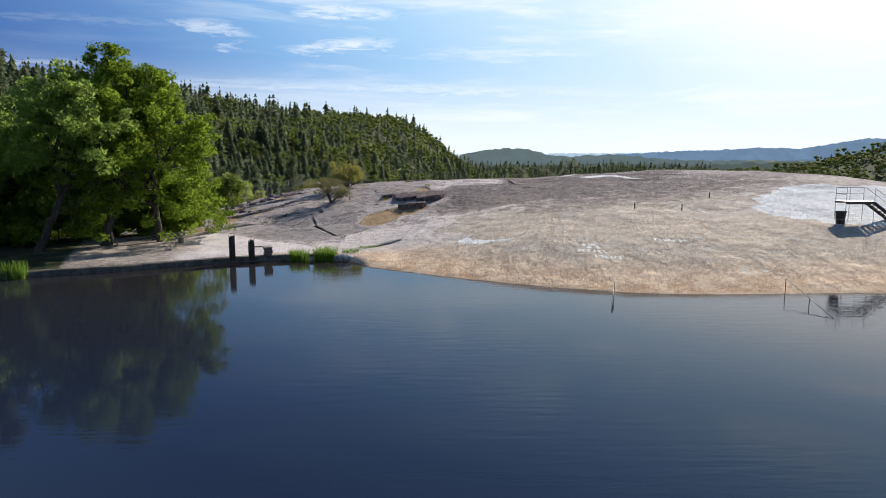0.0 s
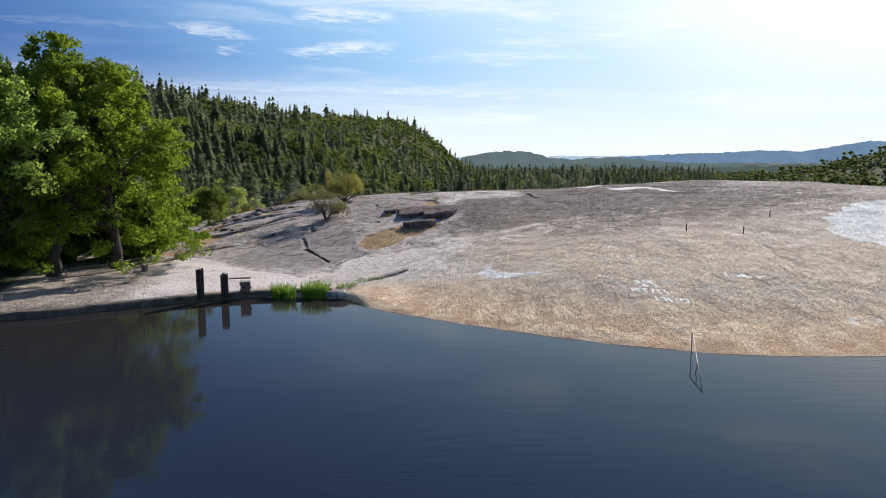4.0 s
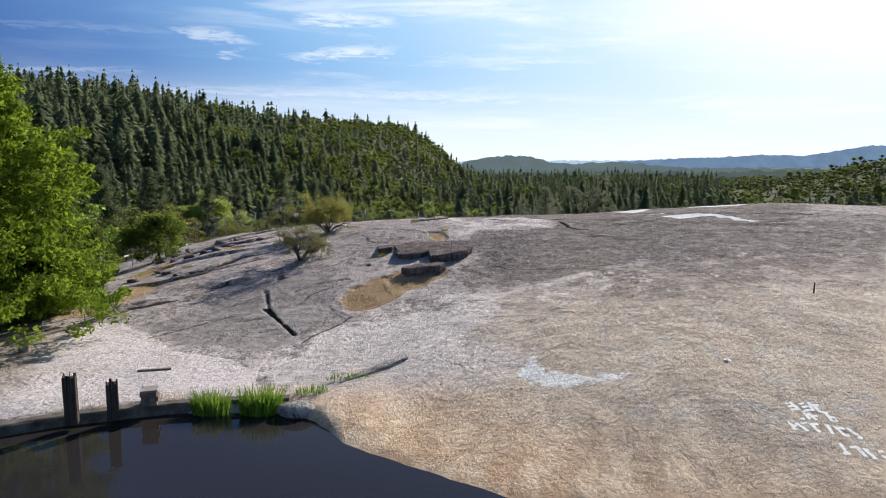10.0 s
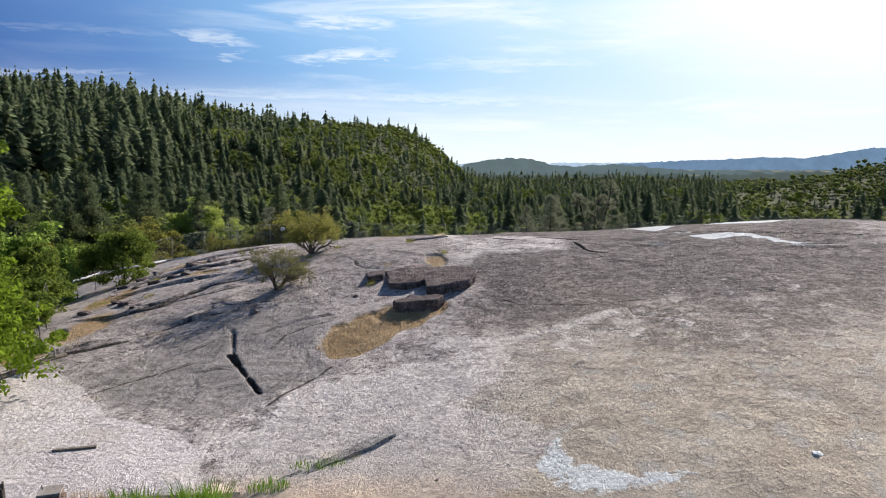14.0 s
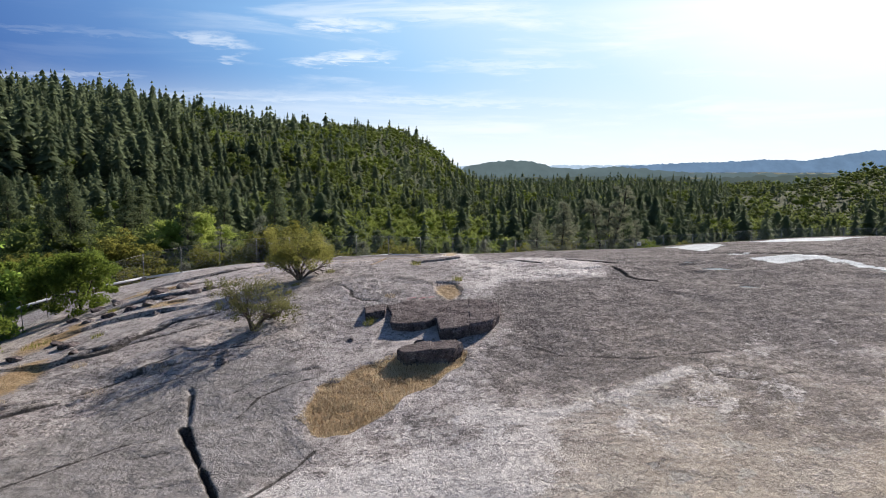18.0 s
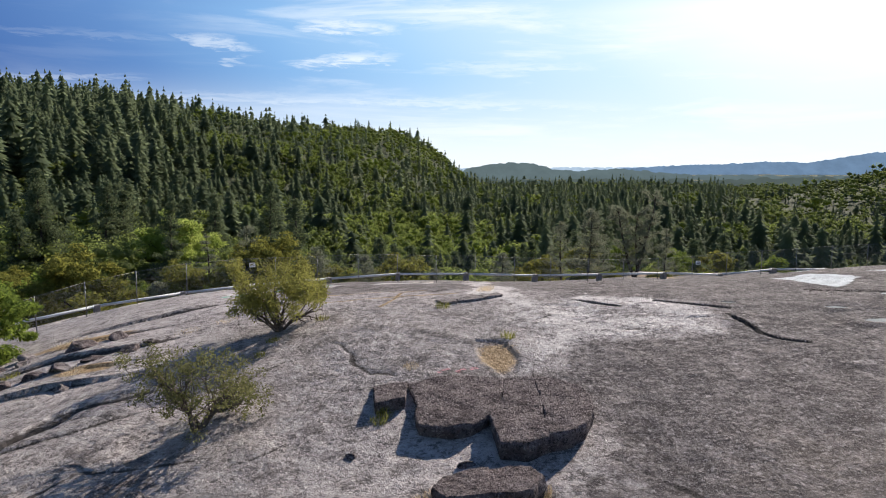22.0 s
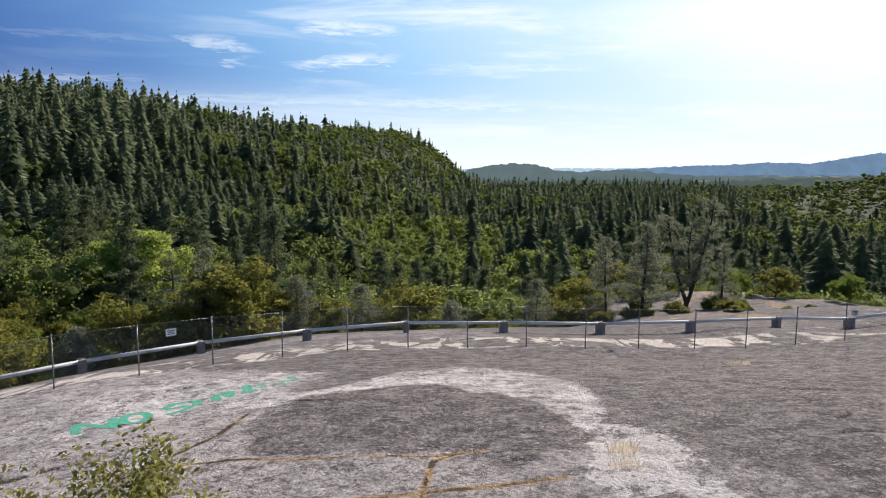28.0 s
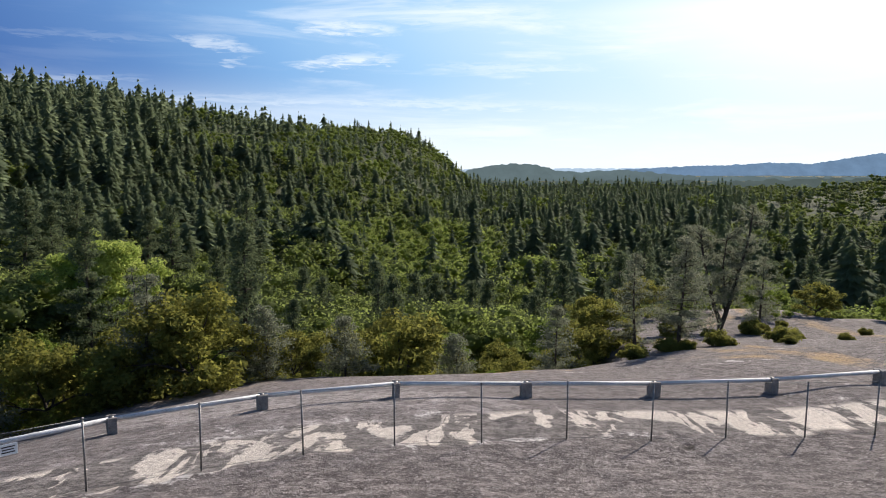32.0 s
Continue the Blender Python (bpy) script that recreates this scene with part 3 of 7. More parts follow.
# ---- the lie of the land ----
HUMPS = (
    (-0.46, -0.41, 1.07, 0.78, -2.87, 0.17, -2.04, -2.23, -1.94, -3.76, -1.49),
    (-0.27, 1.66, 0.33, -0.14, 0.15, 3.06, -0.85, -0.2, 0.94, -2.78, -1.46),
    (-1.74, 1.92, -0.88, 1.83, 1.58, -0.63, 1.19, -0.45, -0.69, -1.96, -0.96),
    (-1.64, 0.52, -0.16, 0.42, 2.45, 0.73, 1.1, -0.24, -0.9, -0.62, -0.78),
    (0.35, 1.76, 1.98, 0.87, 1.54, -0.53, 0.11, 0.57, -1.74, -1, -1.7),
    (-1.11, 0.81, -0.19, 0.73, 2.61, 1.76, -0.2, 0.55, 0.27, -0.12, -2.01),
    (-0.24, 1.27, 1.79, 2.23, 0.93, 0.45, 0.69, 1.43, 0.08, -1.31, -2.52),
    (0.2, 0.31, 0.69, 1.37, 1.53, 1.49, 0.77, -0.35, -1.46, -1.48, -1.53),
    (0.04, 0.05, 0.18, 0.35, 0.49, 0.51, 0.14, -0.34, -0.52, -0.35, -0.29),
)



def dome(x, y):
    z = np.full(np.shape(x), -2.0)
    for i, row in enumerate(HUMPS):
        for j, w in enumerate(row):
            z = z + w * np.exp(-((x + 40 - 12.5 * i) ** 2 + (y - 28 - 12.5 * j) ** 2) / 264.5)
    return z


def faraway(x, y):
    s, u = -0.826 * x + 0.563 * (y - 220), 0.563 * x + 0.826 * (y - 220)
    valley = -9 - 22 * smoothstep(112, 215, y) * (1 - 0.58 * smoothstep(-15, -70, x) * smoothstep(420, 240, y))
    z = np.where(y > 100, valley, 0) + np.where(y <= 100, smoothstep(20, 100, y) * -8, 0) + 2.0 * smoothstep(20, -60, y)
    end = (1.04 - 0.26 * smoothstep(150, 800, u)) * smoothstep(20, -150, x - 0.05 * (y - 70))
    z = z + (94 * smoothstep(10, 610, s) * end * smoothstep(1560, 1300, y) + 3.0 * lattice(x, y, 90, 3)) * smoothstep(90, 200, np.hypot(x, y - 60))
    z = z + 13 * np.exp(-((x + 62) / 60) ** 2 - ((y - 1010) / 220) ** 2) + 16 * np.exp(-((x + 12) / 46) ** 2 - ((y - 1010) / 200) ** 2)
    z = z + 50 * np.exp(-((x - 480) / 150) ** 2 - ((y - 600) / 170) ** 2)
    return z


POND = [(-60, -45), (62, -45), (60, 30), (33, 36.0), (23, 35.2), (12, 34.6), (6.5, 36.3), (0.5, 39.6), (-3.5, 42.8), (-6.5, 45.8), (-11, 45.6), (-14, 44.6), (-18, 42.2), (-23.5, 39.8), (-34, 36), (-60, 30)]
DAM = [(-6.9, 46.2), (-9.0, 46.0), (-11.0, 45.6), (-14.0, 44.55), (-17.0, 42.85), (-19.7, 41.15), (-23.4, 39.5), (-30, 36.6), (-44, 31)]
GRAVEL = [(-8.3, 46.4), (-8.6, 48.4), (-10.2, 50.4), (-13.2, 51.6), (-15.6, 54.6), (-17.6, 56.4), (-22, 56.5), (-40, 50), (-44, 36), (-30, 38), (-19, 42.5), (-14, 45.3), (-11, 46.2)]
# joints, their half width and depth
CRACKS = [
    ([(2.3, 97.0), (3.0, 97.2), (3.7, 97.0)], 0.10, 0.14),
    ([(5.1, 90.9), (5.9, 91.4), (6.4, 91.9)], 0.09, 0.12),
    ([(-16.2, 60.2), (-14.4, 61.5), (-12.9, 63.3), (-10.0, 63.7)], 0.05, 0.08),
    ([(-11.45, 60.1), (-11.2, 59.7), (-11.0, 59.0), (-10.85, 58.5), (-10.58, 57.6)], 0.075, 0.35),
    ([(-10.6, 57.3), (-10.1, 56.4), (-9.4, 55.2), (-8.8, 54.2), (-8.05, 53.0)], (0.11, 0.0), 0.4),
    ([(-15.3, 53.8), (-13.6, 55.3), (-12.2, 56.4), (-11.2, 56.6)], 0.06, 0.15),
    ([(-7.55, 70.5), (-7.2, 70.2), (-6.9, 69.6), (-6.7, 69.3), (-6.55, 68.6), (-6.1, 68.1), (-5.9, 67.8), (-5.5, 67.75), (-5.0, 67.5)], 0.08, 0.16),
    ([(-11.6, 76.4), (-7.6, 76.3), (-4.6, 76.6), (-2.9, 77.0)], 0.03, 0.03),
    ([(-6.2, 74.6), (-5.7, 76.0), (-5.5, 78.0), (-4.9, 78.5)], 0.03, 0.03),
    ([(-10.6, 82.6), (-10.8, 80.6), (-11.4, 79.2), (-12.2, 77.6)], 0.05, 0.03),
    ([(-11.8, 78.6), (-9.6, 78.8), (-5.6, 78.3), (-4.4, 78.5)], 0.03, 0.03),
    ([(5.0, 73.8), (5.8, 73.3), (6.6, 72.9), (7.4, 72.5)], 0.088, 0.16),
    ([(7.0, 71.6), (7.25, 70.6), (7.35, 69.6), (7.7, 69.0), (8.4, 68.5)], 0.087, 0.14),
    ([(1.8, 74.6), (2.6, 73.9), (3.4, 73.2)], 0.09, 0.14),
    ([(7.1, 58.8), (7.0, 57.7), (8.0, 57.0), (9.4, 57.4)], 0.05, 0.1),
    ([(-1.6, 46.3), (-1.25, 45.7)], 0.06, 0.1),
    ([(12, 75.5), (15, 73.6), (18, 72.5), (24, 70.0), (34, 64.0)], 0.09, 0.15),
    ([(-6.4, 60.4), (-7.6, 60.0), (-8.6, 59.2), (-9.0, 57.8)], 0.05, 0.06),
    ([(0.6, 62.5), (2.4, 60.4), (5.0, 59.4), (9.2, 59.8)], 0.05, 0.06),
    ([(-5.9, 55.6), (-6.3, 54.6), (-7.2, 53.2), (-7.9, 51.6)], 0.07, 0.08),
]
# sheets that break off in a step: line (the low side on its left), height, how far the step fades back
LEDGES = [
    ([(-8.6, 63.2), (-10.6, 62.4), (-13.0, 60.6), (-15.4, 58.8), (-17.0, 57.6)], 0.08, 0.7),
    ([(-11.6, 67.2), (-13.6, 65.9), (-15.6, 64.9), (-17.4, 64.4), (-19.2, 65.4)], 0.10, 0.6),
    ([(-13.0, 71.4), (-15.4, 70.6), (-17.8, 70.9)], 0.10, 0.6),
    ([(-15.0, 75.8), (-17.6, 74.9), (-20.4, 74.2)], 0.12, 0.6),
    ([(-9.5, 65.2), (-11.0, 63.5), (-12.8, 62.5), (-14.9, 61.4), (-16.4, 60.1), (-18.3, 58.9), (-21.0, 57.2)], 0.30, 2.5),
    ([(-12.6, 68.4), (-14.8, 67.0), (-16.4, 64.4), (-18.6, 63.4), (-21.0, 63.6)], 0.22, 1.5),
    ([(-14.3, 69.5), (-16.0, 69.3), (-17.4, 69.4), (-19.4, 68.8), (-22.0, 67.2)], 0.22, 2.0),
    ([(-13.4, 73.6), (-16.6, 72.4), (-19.0, 72.6), (-21.8, 71.4)], 0.22, 2.0),
    ([(-13.8, 79.6), (-17.0, 78.0), (-20.4, 76.6)], 0.18, 1.5),
    ([(22, 58.5), (28, 60.5), (36, 59.0), (44, 56.5)], 0.35, 3.0),
    ([(-6.5, 61.2), (-8.6, 60.6), (-10.4, 58.8)], 0.10, 0.8),
    ([(10.0, 63.4), (13.2, 62.0), (17.0, 62.4)], 0.10, 0.8),
    ([(0.6, 70.8), (3.0, 70.2), (5.4, 70.6)], 0.08, 0.7),
]
flake = random.Random(4)
for _ in range(34):
    fx, fy, fa = flake.uniform(-15, 9), flake.uniform(50, 89), flake.uniform(-0.5, 0.9)
    if not (-8 < fx < 1.5 and 55 < fy < 68):
        LEDGES.append(([(fx + math.cos(fa) * k, fy + math.sin(fa) * k + flake.uniform(-0.12, 0.12)) for k in (flake.uniform(0.5, 1.1), 0.2, -0.3, flake.uniform(-1.2, -0.6))], flake.uniform(0.04, 0.10), 0.5))
PIT = [(-7.0, 57.5), (-6.4, 56.4), (-5.8, 56.0), (-4.8, 56.3), (-3.7, 57.5), (-2.4, 59.2), (-1.2, 60.6), (-1.1, 61.6), (-3.4, 61.8), (-5.2, 60.9), (-6.5, 59.6)]

POOLS = [(11.45, 72.2, 0.40, 0.26), (12.2, 70.35, 0.7, 0.38), (12.2, 67.0, 0.46, 0.32), (20.4, 68.1, 1.2, 0.5), (7.9, 73.7, 0.32, 0.2)]


def POOL_Z(x, y):
    return float(dome(np.array([x]), np.array([y]))[0]) - 0.06


def terrain(x, y, masks=False):
    x, y = np.asarray(x, float), np.asarray(y, float)
    d = np.hypot(np.maximum(np.maximum(-34 - x, x - 48), 0), np.maximum(np.maximum(20 - y, y - 138), 0))
    m = smoothstep(0, 26, d)
    z = dome(x, y) * (1 - m) + faraway(x, y) * m
    z = z + 0.10 * lattice(x, y, 5.0, 1) * smoothstep(44, 50, y) + 0.05 * lattice(x, y, 1.7, 2) * smoothstep(0.1, 0.6, z)
    z = z - 1.1 * smoothstep(13, 24, x) * smoothstep(101, 108, y) * (1 - m)
    z = z - 5.0 * smoothstep(120, 133, y - 0.45 * np.maximum(x + 4, 0) + 0.3 * np.maximum(-x - 14, 0)) * smoothstep(16, 2, x) * (1 - m)
    z = z + 1.6 * smoothstep(112, 134, y) * smoothstep(12, 36, x) * (1 - m)
    shelf = smoothstep(1.25, 0.75, np.hypot((x - 34) / 26, (y - 148) / 22))
    z = z * (1 - shelf) + (-0.19 * np.minimum(y - 106, 44) - 0.02 * np.maximum(y - 150, 0) + 0.25 * lattice(x, y, 4.0, 71) + 0.1 * lattice(x, y, 1.3, 72)) * shelf
    g = inside(x, y, GRAVEL)
    flat = smoothstep(-1.2, 1.0, g)
    z = z * (1 - flat) + (0.42 + 0.03 * lattice(x, y, 2.0, 5)) * flat
    w = inside(x, y, POND)
    wl = smoothstep(0.0, 1.0, w) * smoothstep(-4.4, -6.2, x)
    z = np.where(w > -1.2, z * (1 - smoothstep(-0.2, 5, w)) + np.minimum(z, -1.8) * smoothstep(-0.2, 5, w), z)
    z = np.where(wl > 0, z * (1 - wl) + np.minimum(z, -1.2) * wl, z)
    seam = np.ones(np.shape(x))
    near = (np.abs(x) < 60) & (y > 30) & (y < 130)
    for line, half, depth in CRACKS:
        e, _, share = seg_dist(x, y, line)
        if isinstance(half, tuple):
            half_at = (half[0] + (half[1] - half[0]) * share) * (1 + 0.15 * lattice(x, y, 0.35, 7))
        else:
            half_at = half * (0.45 + 0.55 * np.sin(np.pi * np.clip(share, 0.04, 0.96))) * (1 + 0.25 * lattice(x, y, 0.35, 7))
        c = smoothstep(half_at + 0.03, half_at * 0.6, e + 0.06 * lattice(x, y, 0.45, 8))
        thin = np.max(half) < 0.085
        # round wide cracks the painted shade reaches over the sunlit rim
        seam = np.minimum(seam, e + 0.05 * lattice(x, y, 0.45, 8) - half_at - (0 if thin else 0.06))
        z = z - (0.3 * depth * smoothstep(0.16, 0.0, e) if thin else depth * c)
    for line, high, back in LEDGES:
        reach = 7 * back
        close = (x > min(q[0] for q in line) - reach) & (x < max(q[0] for q in line) + reach) & (y > min(q[1] for q in line) - reach) & (y < max(q[1] for q in line) + reach)
        if not np.any(close):
            continue
        e, side, share = np.full(np.shape(x), 1e3), np.ones(np.shape(x)), np.zeros(np.shape(x))
        e[close], side[close], share[close] = seg_dist(x[close], y[close], line)
        e = np.maximum(e + 0.30 * lattice(x, y, 1.5, 9) * min(1, high * 5) + 0.08 * lattice(x, y, 0.5, 12), 0)
        taper = np.sin(np.pi * np.clip(share, 0.02, 0.98)) ** 0.5 * smoothstep(-0.8, -0.05, lattice(x, y, 1.9, 10))
        up = smoothstep(0.10, -0.10, e * side)
        z = z + up * high * np.exp(-np.where(side < 0, e, 0) / back) * taper
        z = z - (1 - up) * 0.25 * high * np.exp(-e / 0.3) * taper
        seam = np.minimum(seam, np.where(taper > 0.25, np.abs(e * side - 0.06) - 0.07 * taper * min(1, high * 5), 1))
    for cx, cy, rx, ry in POOLS:
        q = np.hypot((x - cx) / rx, (y - cy) / ry)
        if np.any(q < 2.6):
            k = smoothstep(2.5, 1.5, q)
            z = z * (1 - k) + (POOL_Z(cx, cy) + 0.03) * k - 0.09 * smoothstep(1.2, 0.8, q + 0.25 * lattice(x, y, 0.6, 33))
    p = inside(x, y, PIT) + 0.30 * lattice(x, y, 0.8, 81) + 0.12 * lattice(x, y, 0.3, 82)
    z = z - 0.13 * smoothstep(-0.15, 0.35, p)
    z = z - 0.1 * smoothstep(-0.06, 0.12, inside(x, y, [(-2.5, 70.0), (-1.45, 69.8), (-1.05, 68.5), (-1.25, 67.3), (-1.7, 67.1), (-2.15, 68.0), (-2.45, 68.8)]))
    if not masks:
        return z
    a = {}
    a["seam"] = np.where(near, np.clip(seam, -0.5, 0.5), 0.5)
    a["gravel"] = smoothstep(-0.5, 0.5, g)
    a["rust"] = smoothstep(1.9, -0.1, z) * (x > -8) * (y < 60) * (1 - a["gravel"]) * (1 - 0.9 * smoothstep(45.2, 48.5, y) * smoothstep(3, -3, x))
    dark = 0.16 + 0.25 * lattice(x, y, 9, 11) + 0.27 * smoothstep(50, 62, y) * smoothstep(-3, 4, x) + 0.34 * smoothstep(78, 94, y) + 0.25 * smoothstep(104, 112, y)
    for cx, cy, rx, ry, amt in ((5, 66, 6, 4.5, 0.5), (9, 64, 7, 5, 0.3), (-4, 86, 9, 4, 0.35), (12, 84, 12, 9, 0.35), (-2.0, 66.2, 3, 2.0, 0.3), (-3, 93.5, 18, 1.8, 0.45), (16, 95, 8, 5, 0.3), (-5, 80.5, 5, 3, 0.4), (8.5, 52.5, 5.0, 5.5, 0.32), (10, 92, 11, 7, 0.35)):
        dark = dark + amt * np.exp(-(((x - cx) / rx) ** 2 + ((y - cy) / ry) ** 2))
    pale = 0.15 + 0.20 * lattice(x, y, 7, 12)
    for cx, cy, rx, ry, amt in ((0, 98.6, 16, 1.6, 0.45), (-15, 94.5, 5, 1.6, 0.45), (-6, 51, 3.5, 4, 0.4), (0, 53, 5, 4, 0.12), (14, 56, 7, 4, 0.12), (22, 52, 12, 8, 0.25), (-1, 79.5, 1.5, 3.5, 0.4), (-2.5, 46.0, 5, 3.5, 0.35)):
        pale = pale + amt * np.exp(-(((x - cx) / rx) ** 2 + ((y - cy) / ry) ** 2))
    wob = 0.7 * lattice(x, y, 2.2, 41) + 0.3 * lattice(x, y, 0.7, 42)
    for poly, amt, soft in (([(-1.1, 79), (-0.8, 76.4), (0.9, 74.2), (2.6, 75.4), (6.8, 73.4), (6.4, 69.4), (1.0, 69.0), (0.6, 67.2), (-1.3, 67.4), (-1.0, 70.2), (-1.2, 72.4), (-2.0, 77)], 0.52, 0.7), ([(-11.2, 82.8), (-9.8, 84.6), (-8.4, 86.6), (-6.9, 88.4), (-4.4, 90.0), (-2.1, 88.7), (-0.9, 85.5), (-1.2, 82.2), (-2.0, 79.8), (-2.6, 81.4), (-3.0, 83.1), (-3.9, 84.6), (-4.5, 84.0), (-5.4, 86.0), (-6.7, 85.7), (-8.7, 84.7)], 0.42, 0.35),
                            ([(-16.8, 88.1), (-13.0, 90.4), (-10.1, 88.3), (-10.2, 85.4), (-11.8, 83.9), (-13.7, 81.2), (-15.4, 82.0)], 0.4, 1.2), ([(-8.3, 48.8), (-5.8, 51.9), (-2.8, 54.7), (0.6, 55.3), (0.4, 52.9), (-0.5, 50.3), (1.3, 46.9), (0.4, 45.5), (-3.6, 46.3), (-6.1, 46.6)], 0.75, 1.2),
                            ([(-2.0, 56.0), (1.4, 55.6), (6.5, 58.0), (6.2, 58.5), (1.2, 56.4), (-1.4, 57.2)], 0.5, 0.3)):
        k = smoothstep(-soft, soft, inside(x, y, poly) + soft * wob)
        pale = pale + (amt - 0.3 * pale) * k
        dark = dark * (1 - 0.9 * k)
    for poly, amt, soft in (([(0.7, 68.4), (6.2, 68.8), (12, 68.0), (12, 62), (6.2, 58.9), (3.9, 57.3), (1.4, 56.7), (-0.4, 58.3), (-0.9, 60.8), (1.0, 64), (1.1, 66.1)], 0.4, 0.8), ([(-10.0, 82.4), (-8.7, 84.2), (-6.7, 85.3), (-5.1, 85.3), (-4.4, 83.5), (-2.9, 82.6), (-2.5, 80.4), (-2.5, 78.8), (-9.8, 79.0)], 0.6, 0.5),
                            ([(-16.1, 56.0), (-13.0, 62.3), (-8.5, 67.0), (-6.9, 62), (-6.8, 57), (-4.9, 55.4), (-8.0, 52.8), (-9.4, 50.7), (-11.5, 52.2)], 0.0, 0.6), ([(6.8, 69.2), (7.2, 73.5), (3.5, 76.2), (1.0, 79), (3, 86), (-1, 90.5), (-14, 91), (-10, 95.5), (8, 99), (30, 100), (34, 84), (24, 72), (14, 66)], 0.75, 1.6)):
        k = smoothstep(-soft, soft, inside(x, y, poly) + soft * wob)
        dark = dark + amt * k
        pale = pale * (1 - 0.7 * k)
    white = np.zeros(np.shape(x))
    for poly in ([(23.4, 51), (24.5, 48.6), (27, 46.4), (33, 44.5), (44, 44), (44, 57), (30, 59), (25.5, 55.5)], [(1.1, 46.9), (2.2, 48.0), (2.35, 46.4), (3.5, 45.6), (5.2, 45.35), (5.35, 44.6), (3.4, 44.3), (1.9, 44.2), (1.0, 45.9)],
                 [(13.5, 86.5), (17.5, 86.5), (19, 84), (15, 83.2)], [(17, 80), (21, 80.6), (25, 77.5), (22, 76.6), (18, 78.2)], [(12.0, 78.5), (14.5, 80), (15.6, 77.2), (13.4, 75.4)], [(14.0, 73.9), (15.4, 74.0), (15.3, 73.2), (14.0, 73.3)], [(14.4, 72.4), (18.3, 72.6), (19.6, 69.2), (21.4, 67.6), (21.0, 66.9), (19.0, 68.4), (17.6, 71.0), (15.2, 70.3)]):
        white = np.maximum(white, (1.0 if poly[0][0] > 10 else 0.74) * smoothstep(-0.35, 0.45, inside(x, y, poly)))
    for cx in (16.9, 18.3, 19.6, 21.2):
        white = np.maximum(white, 0.62 * np.exp(-(((x - cx) / 0.6) ** 2 + ((y - 37.7) / 0.35) ** 2)))
    a["dark"], a["pale"], a["white"] = dark * (1 - 0.6 * smoothstep(58, 44, y)), pale, white * 0.8
    soil = smoothstep(-0.1, 0.3, p)
    for line in (CRACKS[7][0], CRACKS[8][0], CRACKS[9][0], CRACKS[10][0]):
        soil = np.maximum(soil, smoothstep(0.13, 0.02, 0.04 * lattice(x, y, 1.2, 17) + seg_dist(x, y, line)[0]))
    for cx, cy, rx, ry in ((-1.75, 68.6, 0.85, 1.45), (-19, 75, 3.0, 1.0), (-21, 68, 1.6, 3.5), (-19.5, 62, 1.5, 3), (-16.5, 70.5, 1.5, 0.6), (-22, 58, 4, 1.2), (20, 128, 2, 1.2)):
        soil = np.maximum(soil, 0.85 * np.exp(-(((x - cx) / rx) ** 2 + ((y - cy) / ry) ** 2)))
    soil = np.maximum(soil, smoothstep(108, 116, y) * (0.30 + 0.24 * lattice(x, y, 5, 18) + 0.2 * lattice(x, y, 1.6, 19)))
    a["soil"] = soil
    a["slick"] = 0.9 * smoothstep(-0.8, 0.8, inside(x, y, [(-15.9, 55.6), (-14.0, 59.6), (-11.4, 62.0), (-8.6, 62.6), (-7.2, 60.5), (-7.0, 57), (-5.6, 55.4), (-7.8, 53.0), (-9.2, 51.0), (-11.5, 52.2), (-13.4, 52.4)]))
    fl = seg_dist(x, y, [(-24, 88), (-17.4, 91.2), (-9.7, 96.0), (-1.1, 98.3), (10.6, 100.0), (25, 102.5), (46, 101)])
    a["wash"] = np.where(fl[1] > 0, smoothstep(5.5, 2.0, fl[0]), smoothstep(0.35, 0.0, fl[0]))
    a["tan"] = smoothstep(66, 45, y + 3 * lattice(x, y, 6, 15)) * smoothstep(-9, -4, x) * (1 - 0.85 * smoothstep(45.5, 49.5, y) * smoothstep(3, -3, x))
    a["forest"] = np.maximum(np.maximum(smoothstep(8, 20, d), smoothstep(-30, -36, x) * (y < 100)), smoothstep(-25, -28, x + 0.4 * (y - 50)) * (y < 62) * (y > 36) * (x > -40))
    # where the oaks' litter and their painted shade darken the gravel
    a["litter"] = smoothstep(-14.5, -20, x + 0.35 * (y - 47) + 1.5 * lattice(x, y, 2.5, 61)) * (y < 62) * (y > 36)
    apron = np.maximum(np.exp(-(((x - 22) / 26) ** 2 + ((y - 138) / 16) ** 2)), 0.6 * shelf)
    a["forest"] = np.maximum(a["forest"] * (1 - smoothstep(0.25, 0.5, apron)), smoothstep(120, 125, y - 0.6 * np.maximum(x + 4, 0) + 0.35 * np.maximum(-x - 10, 0) + 2 * lattice(x, y, 4, 51)) * smoothstep(14, 6, x))
    return z, a


def spread(lo, hi, step, far, grow=1.16):
    """Coordinates that are close together from lo to hi and then wider and wider apart out to far."""
    mid = list(np.arange(lo, hi + step / 2, step))
    for sign in (-1, 1):
        s, v, out = step, (lo if sign < 0 else hi), []
        while abs(v) < far:
            s = min(s * grow, 160)
            v += sign * s
            out.append(v)
        mid = out[::-1] + mid if sign < 0 else mid + out
    return np.array(mid)


gx = spread(-20, 10, 0.08, 4600, 1.075)
gy = spread(52, 84, 0.08, 4600, 1.075)
GX, GY = np.meshgrid(gx, gy)
GZ, masks = terrain(GX.ravel(), GY.ravel(), True)
nx, ny = len(gx), len(gy)
idx = np.arange(nx * ny).reshape(ny, nx)
quads = np.stack([idx[:-1, :-1], idx[:-1, 1:], idx[1:, 1:], idx[1:, :-1]], -1).reshape(-1, 4)
GRID = GZ.reshape(ny, nx)


